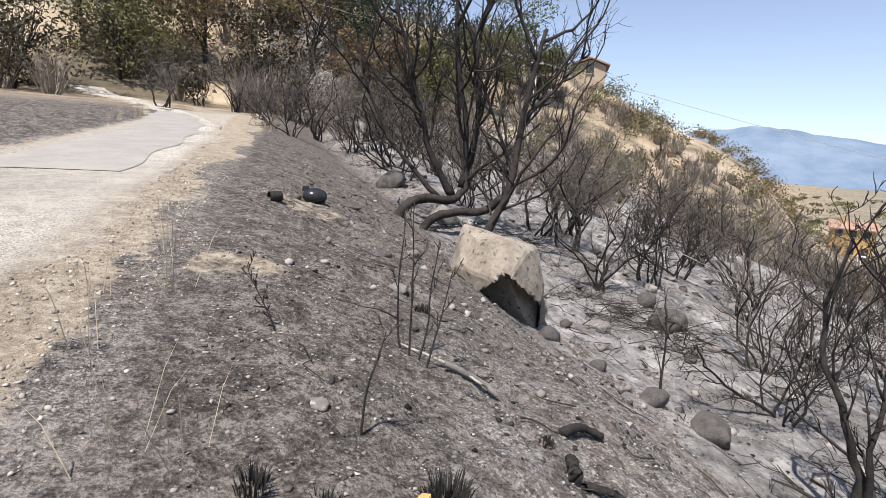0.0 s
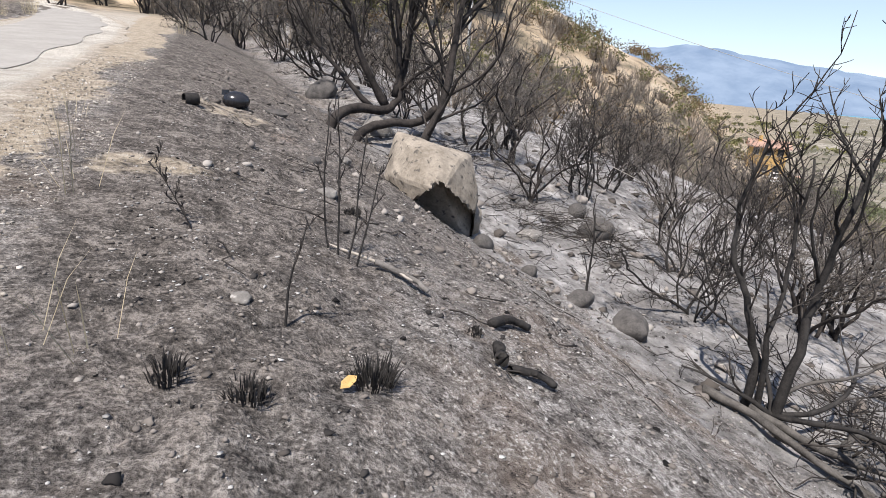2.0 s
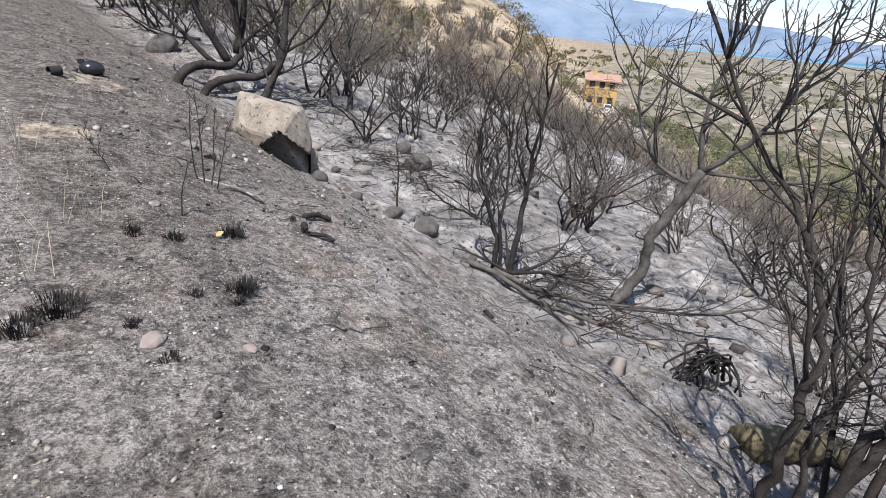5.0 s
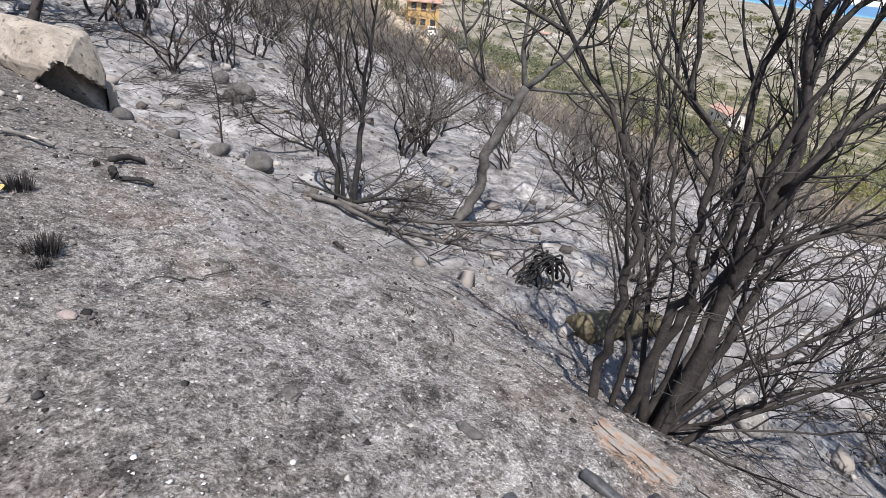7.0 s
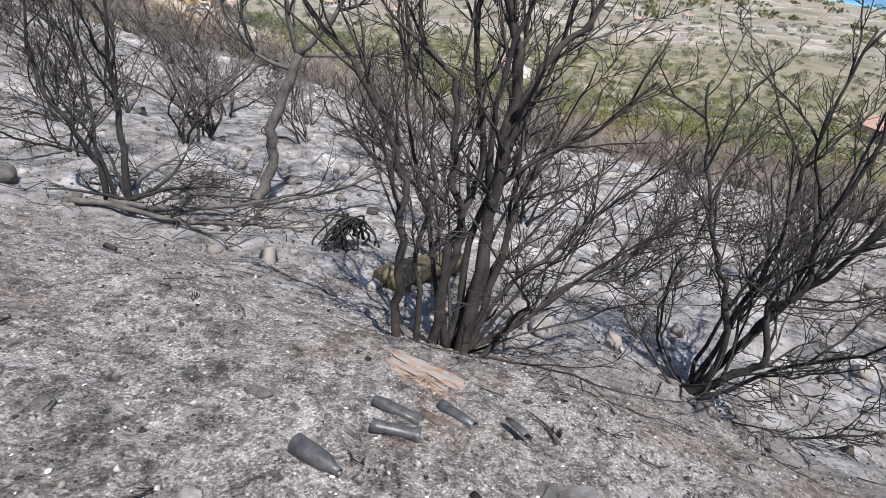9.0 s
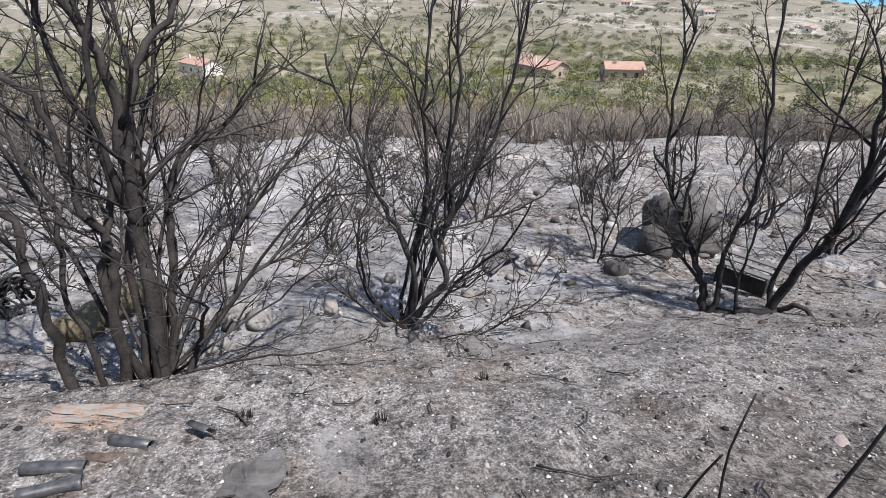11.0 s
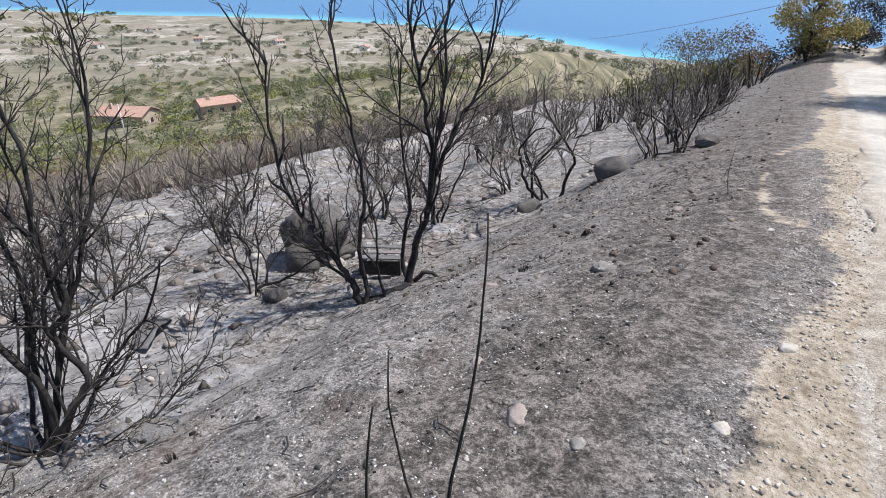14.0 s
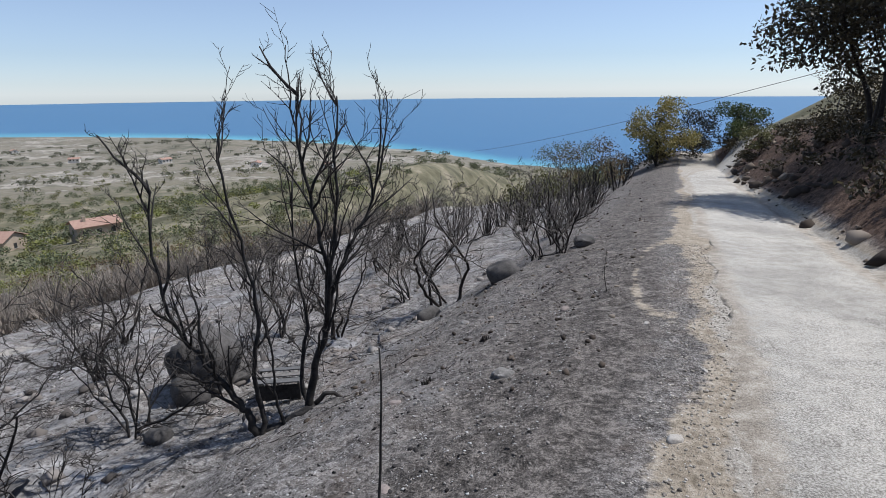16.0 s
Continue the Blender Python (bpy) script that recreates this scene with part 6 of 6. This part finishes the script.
clump_field("dark_scrub", 6, spread(6, 50, (-26, 16), (36, 70), (1.2, 2.6), (2.0, 5.0), off_lane), LEAF_SOOT, 170, 0.14, "dark scorched bushes behind the bend")
clump_field("olive_scrub", 15, spread(15, 40, (-30, 16), (46, 75), (1.6, 3.2), (3.0, 6.0), off_lane), LEAF_OLIVE, 260, 0.17, "green trees above the bend of the lane")
clump_field("olive_scrub", 7, spread(7, 420, (62, 168), (40, 125), (0.9, 2.4), (1.0, 2.4), below_lane), LEAF_OLIVE, 120, 0.16, "olive green bushes below the dirt track")
clump_field("brown_scrub", 8, spread(8, 360, (62, 170), (34, 110), (0.8, 2.0), (0.9, 2.2), below_lane), LEAF_BROWN, 110, 0.15, "brown dry bushes below the dirt track")
# valley leaves paler than near ones: haze put into the colour
LEAF_GROVE = leaf_material("hazed_green_leaves", (0.065, 0.075, 0.04), (0.17, 0.18, 0.095))
clump_field("orchard", 9, spread(9, 1050, (58, 165), (95, 330), (1.6, 4.0), (1.8, 4.2)), LEAF_GROVE, 130, 0.28, "green orchard trees on the valley floor")
clump_field("orchard", 10, spread(10, 920, (45, 170), (110, 420), (1.5, 3.6), (1.6, 3.6)), LEAF_OLIVE, 110, 0.28, "olive groves on the valley floor")
# greyer, lighter leaves further out, tinted for distance haze
LEAF_FAR = leaf_material("hazed_olive_leaves", (0.10, 0.102, 0.07), (0.22, 0.215, 0.15))
clump_field("far_woods", 11, spread(11, 900, (40, 166), (330, 800), (3, 8), (1.8, 3.6)), LEAF_FAR, 60, 0.75, "woods across the plain, leaves paled for haze")
clump_field("far_woods", 12, spread(12, 260, (40, 120), (500, 1500), (6, 16), (4, 9)), LEAF_OLIVE, 36, 2.4, "scattered trees across the hazy plain")

clump_field("dark_scrub", 21, [(random.Random(k).uniform(-6.5, 3.5), random.Random(k + 50).uniform(-52, -43.5), 0.9, 1.3) for k in range(34)], LEAF_SOOT, 160, 0.09, "low scorched bushes on the mound at the bend")
clump_field("olive_scrub", 22, [(random.Random(k).uniform(3.2, 9.0), random.Random(k + 50).uniform(-52, -30), 1.2, 2.0) for k in range(60, 88)], LEAF_OLIVE, 200, 0.09, "olive brown bushes below the end of the bank")
brush_field("burnt_brush", 23, [(random.Random(k).uniform(2.0, 9.0), random.Random(k + 50).uniform(-50, -18), 1.0, 1.9) for k in range(100, 130)], TWIG, "black burnt brush along the foot of the bank", 20)
clump_field("dark_scrub", 24, [(random.Random(k).uniform(-8.5, -3.9), random.Random(k + 50).uniform(-38, -10), 0.55, 0.55) for k in range(200, 300)], LEAF_SOOT, 110, 0.07, "low scorched plants over the cutting")
LEAF_LIME = leaf_material("yellow_green_leaves", (0.11, 0.125, 0.03), (0.27, 0.27, 0.085))
clump_field("lime_scrub", 31, spread(31, 150, (68, 132), (42, 115), (1.0, 2.6), (1.0, 2.4), below_lane), LEAF_LIME, 130, 0.17, "yellow green bushes below the dirt track")
clump_field("lime_scrub", 32, spread(32, 240, (75, 150), (110, 300), (1.6, 4.0), (1.6, 3.6)), LEAF_LIME, 120, 0.28, "yellow green groves on the valley floor")
PLASTER_Y = two_tone("ochre_plaster", (0.45, 0.29, 0.11), (0.55, 0.36, 0.15), 0.8, 0.9, relief=0.1)
PLASTER_W = two_tone("pale_plaster", (0.55, 0.51, 0.45), (0.70, 0.66, 0.60), 0.5, 0.9, relief=0.1)
PLASTER_T = two_tone("tan_stone_wall", (0.34, 0.27, 0.20), (0.46, 0.38, 0.30), 0.7, 0.9, relief=0.2)
TILE = two_tone("terracotta_roof_tiles", (0.27, 0.165, 0.125), (0.38, 0.255, 0.20), 1.2, 0.85, relief=0.5, distance=0.05)
SHADE = two_tone("dark_window_glass", (0.02, 0.022, 0.025), (0.05, 0.052, 0.055), 1.0, 0.15, relief=0.0, spec=0.5)
WOODWORK = two_tone("brown_woodwork", (0.10, 0.055, 0.03), (0.17, 0.10, 0.06), 3, 0.6, relief=0.2)


def box(name, c, s, mat, parent, bevel=0.0, label=""):
    bm = bmesh.new()
    bmesh.ops.create_cube(bm, size=1.0)
    for v in bm.verts:
        v.co = Vector((v.co.x * s[0] + c[0], v.co.y * s[1] + c[1], v.co.z * s[2] + c[2]))
    if bevel:
        bmesh.ops.bevel(bm, geom=bm.edges[:], offset=bevel, segments=2, affect='EDGES')
    return part(name, bm, mat, parent, label)


def pitched(name, c, s, rise, mat, parent, over=0.5, thick=0.18):
    """A ridged roof with eaves; the ridge runs along x."""
    x, y = s[0] / 2 + over, s[1] / 2 + over
    v = []
    for dz in (0, thick):
        v += [(c[0] - x, c[1] - y, c[2] + dz), (c[0] + x, c[1] - y, c[2] + dz), (c[0] - x, c[1], c[2] + rise + dz), (c[0] + x, c[1], c[2] + rise + dz), (c[0] - x, c[1] + y, c[2] + dz), (c[0] + x, c[1] + y, c[2] + dz)]
    f = [(6, 7, 9, 8), (8, 9, 11, 10), (0, 2, 3, 1), (2, 4, 5, 3), (0, 1, 7, 6), (4, 10, 11, 5), (0, 6, 8, 2), (2, 8, 10, 4), (1, 3, 9, 7), (3, 5, 11, 9)]
    return mesh_part(name, v, f, mat, parent, "", False)


def house(place, rz, size, wall, label, floors=1, porch=False, hill=False):
    ob = thing("house", place, label, "house", rz=rz)
    L, W, H = size
    box("wall", (0, 0, H / 2 - 0.6), (L, W, H + 1.2), wall, ob)
    gable = mesh_part("gable", [(-L / 2, -W / 2, H), (-L / 2, W / 2, H), (-L / 2, 0, H + W * 0.2), (L / 2, -W / 2, H), (L / 2, W / 2, H), (L / 2, 0, H + W * 0.2)], [(0, 1, 2), (3, 5, 4), (0, 2, 5, 3), (1, 4, 5, 2)], wall, ob, "", False)
    pitched("roof", (0, 0, H), (L, W, 0), W * 0.22, TILE, ob)
    box("chimney", (L * 0.25, W * 0.15, H + W * 0.25), (0.6, 0.6, 1.4), wall, ob)
    for fl in range(floors):
        z = 1.5 + fl * 2.9
        for sx in (-0.32, 0.0, 0.32):
            for sy in (-1, 1):
                w = box("window", (sx * L, sy * (W / 2 + 0.01), z), (1.0, 0.08, 1.2), SHADE, ob)
                box("sill", (sx * L, sy * (W / 2 + 0.08), z - 0.66), (1.2, 0.2, 0.1), PALEROCK, w)
        for sx in (-1, 1):
            w = box("window", (sx * (L / 2 + 0.01), 0, z), (0.08, 1.0, 1.2), SHADE, ob)
            box("sill", (sx * (L / 2 + 0.08), 0, z - 0.66), (0.2, 1.2, 0.1), PALEROCK, w)
    box("door", (0.16 * L, -W / 2 - 0.02, 0.95), (0.9, 0.08, 2.1), WOODWORK, ob)
    if porch:
        for sx in (-0.45, 0.0, 0.45):
            box("post", (sx * L, -W / 2 - 2.4, 1.3), (0.3, 0.3, 2.6), wall, ob)
        v = [(-L / 2, -W / 2 - 2.8, 2.5), (L / 2, -W / 2 - 2.8, 2.5), (L / 2, -W / 2, 3.1), (-L / 2, -W / 2, 3.1)]
        v += [(a, b, c + 0.15) for a, b, c in v]
        mesh_part("porch_roof", v, [(0, 3, 2, 1), (4, 5, 6, 7), (0, 1, 5, 4), (1, 2, 6, 5), (2, 3, 7, 6), (3, 0, 4, 7)], TILE, ob, "", False)
    return ob


def bearing(az, d, dz=0.0):
    x, y = d * sin(radians(az)), d * cos(radians(az))
    return (x, y, sz(x, y) + dz)


house(bearing(53.9, 118), 131, (6.0, 5.0, 5.0), PLASTER_Y, "ochre two-storey villa with terracotta roof and porch", 2, True)
house(bearing(117.1, 165, 0.6), 25, (13, 8, 3.0), PLASTER_T, "low farmhouse with a red tiled roof among trees")
house(bearing(124.8, 150, 0.6), 70, (9, 6, 2.8), PLASTER_T, "small farmhouse with a red tiled roof among trees")
house(bearing(84.0, 230, 0.6), 40, (14, 8, 3.4), PLASTER_W, "long pale farm building on the plain")
house(bearing(31.0, 86, 0.2), 60, (5.4, 4.2, 1.9), PLASTER_T, "tan stone house on the crest of the spur")
for k, (az, d) in enumerate(((72, 420), (79, 520), (95, 480), (99, 560), (108, 610), (116, 520), (124, 560), (131, 480), (139, 420), (146, 400), (88, 700), (62, 600), (66, 450), (112, 760), (120, 700), (57, 380))):
    house(bearing(az, d, 0.5), 37 * k % 180, (8, 5.5, 2.4), PLASTER_W, "pale building with a red roof far across the plain")


def car(place, rz, paint, label):
    ob = thing("car", place, label, "car", rz=rz)
    prof = ((-2.1, 0.35), (-2.12, 0.75), (-1.95, 0.98), (-1.35, 1.05), (-0.75, 1.48), (0.75, 1.5), (1.35, 1.02), (1.98, 0.9), (2.12, 0.62), (2.1, 0.35))
    verts, faces = [], []
    for y, k in ((-0.86, 0.94), (-0.8, 1.0), (0.8, 1.0), (0.86, 0.94)):
        verts += [(px, y * (1 - 0.12 * max(0, pz - 0.95)), pz * (k if pz > 0.5 else 1)) for px, pz in prof]
    n = len(prof)
    for j in range(3):
        for i in range(n):
            a, b = j * n + i, j * n + (i + 1) % n
            faces.append((a, b, b + n, a + n))
    faces += [tuple(range(n))[::-1], tuple(range(3 * n, 4 * n))]
    mesh_part("body", verts, faces, paint, ob, "", False)
    for sy in (-1, 1):
        mesh_part("side_window", [(-1.15, sy * 0.83, 1.06), (1.15, sy * 0.83, 1.06), (0.7, sy * 0.80, 1.40), (-0.72, sy * 0.80, 1.40)], [(0, 1, 2, 3)], SHADE, ob, "", False)
    mesh_part("windscreen", [(1.33, -0.7, 1.06), (1.33, 0.7, 1.06), (0.80, 0.66, 1.47), (0.80, -0.66, 1.47)], [(0, 1, 2, 3)], SHADE, ob, "", False)
    mesh_part("rear_window", [(-1.34, -0.7, 1.08), (-1.34, 0.7, 1.08), (-0.80, 0.66, 1.46), (-0.80, -0.66, 1.46)], [(0, 1, 2, 3)], SHADE, ob, "", False)
    for sx in (-1.3, 1.3):
        for sy in (-0.8, 0.8):
            for nm, r, wd, mt in (("tyre", 0.33, 0.2, CHAR), ("rim", 0.2, 0.22, GREYPLASTIC)):
                bm = bmesh.new()
                bmesh.ops.create_cone(bm, segments=16, radius1=r, radius2=r, depth=wd, cap_ends=True)
                o = part(nm, bm, mt, ob)
                o.matrix_basis = pose(sx, sy, 0.33, 90)
    for sy in (-0.6, 0.6):
        box("headlight", (2.08, sy, 0.72), (0.1, 0.34, 0.14), PALEROCK, ob)
        box("tail_light", (-2.1, sy, 0.82), (0.08, 0.3, 0.16), TILE, ob)
    return ob


WHITEPAINT = two_tone("white_car_paint", (0.74, 0.74, 0.74), (0.8, 0.8, 0.8), 1, 0.25, relief=0.0, spec=0.5)
DARKPAINT = two_tone("dark_blue_car_paint", (0.018, 0.022, 0.035), (0.03, 0.036, 0.05), 1, 0.25, relief=0.0, spec=0.5)
car(bearing(54.9, 108, 0.02), 40, WHITEPAINT, "white hatchback parked in front of a villa")
car(bearing(58.0, 110, 0.02), 10, DARKPAINT, "dark blue car parked beside green shrubs")
for az, d in ((56.8, 113), (59.4, 113)):
    leafy_tree(int(az * 10), bearing(az, d), 3.0, 2.4, LEAF_GREEN, 1500, "bright green clipped bush beside a driveway", 0.07, 0.05, low=0.1, category="shrub", name="bush", stems=1)

CONCRETE = two_tone("pale_concrete_pole", (0.42, 0.41, 0.39), (0.55, 0.54, 0.52), 3, 0.9, relief=0.2)


def utility_pole(place, h, label):
    ob = thing("utility_pole", place, label, "pole")
    w = Wood(5)
    w.tubes["stem"] = [([Vector((0, 0, -0.3)), Vector((0, 0, h))], [0.13, 0.085], 10)]
    mesh_part("shaft", *w.mesh("stem"), CONCRETE, ob)
    box("crossarm", (0, 0, h - 0.25), (1.2, 0.08, 0.08), CONCRETE, ob)
    for sx in (-0.5, 0.0, 0.5):
        bm = bmesh.new()
        bmesh.ops.create_cone(bm, segments=8, radius1=0.05, radius2=0.03, depth=0.14, cap_ends=True)
        o = part("insulator", bm, PALEROCK, ob)
        o.location = (sx, 0, h - 0.14)
    return ob


utility_pole(bearing(25.6, 44), 7.0, "pale concrete utility pole among burnt trees")
utility_pole(bearing(116.6, 118), 8.0, "pale utility pole below the dirt track")


def cable(a, b, sag, rad, mat, label):
    w = Wood(3)
    a, b = Vector(a), Vector(b)
    pts = [a.lerp(b, k / 24) - Vector((0, 0, sag * 4 * (k / 24) * (1 - k / 24))) for k in range(25)]
    w.tubes["stem"] = [(pts, [rad] * 25, 5)]
    ob = new("cable", mesh_from("cable", *w.mesh("stem"), mat))
    return tagged(ob, label, "cable")


top = bearing(25.6, 44, 6.9)
cable(top, (54.0, 18.0, -1.4), 0.5, 0.016, PALEROCK, "pale overhead cable strung down the valley")
cable(bearing(34.5, 16, 0.9), bearing(62, 17, 1.0), 0.25, 0.009, PALEROCK, "thin pale cable sagging through burnt shrubs")
cable(top, bearing(-6, 48, 8.0), 0.4, 0.014, PALEROCK, "pale overhead cable above the bend")
cable((-9.0, -24.0, 3.4), (24.0, -70.0, -6.0), 0.5, 0.014, GREYBARK, "thin overhead cable crossing the lane")


# lighter patch of newer asphalt in the lane, and a tyre track on the verge
def road_patch():
    verts, faces = [], []
    ys = np.arange(9.5, 27, 0.3)
    for y in ys:
        c = float(road_line(y))
        for u in np.linspace(-0.95, 0.42 + 0.06 * sin(y * 2), 8):
            x = c + u * 1.18
            verts.append((x, y, float(ground_z(x, y)) + 0.040 * (1 - u ** 4) - 0.004))
    for j in range(len(ys) - 1):
        for k in range(7):
            a = j * 8 + k
            faces.append((a, a + 1, a + 9, a + 8))
    return tagged(new("road_patch", mesh_from("road_patch", verts, faces, PATCH)), "smoother tan patch of newer asphalt", "road", kind="structure")


road_patch()
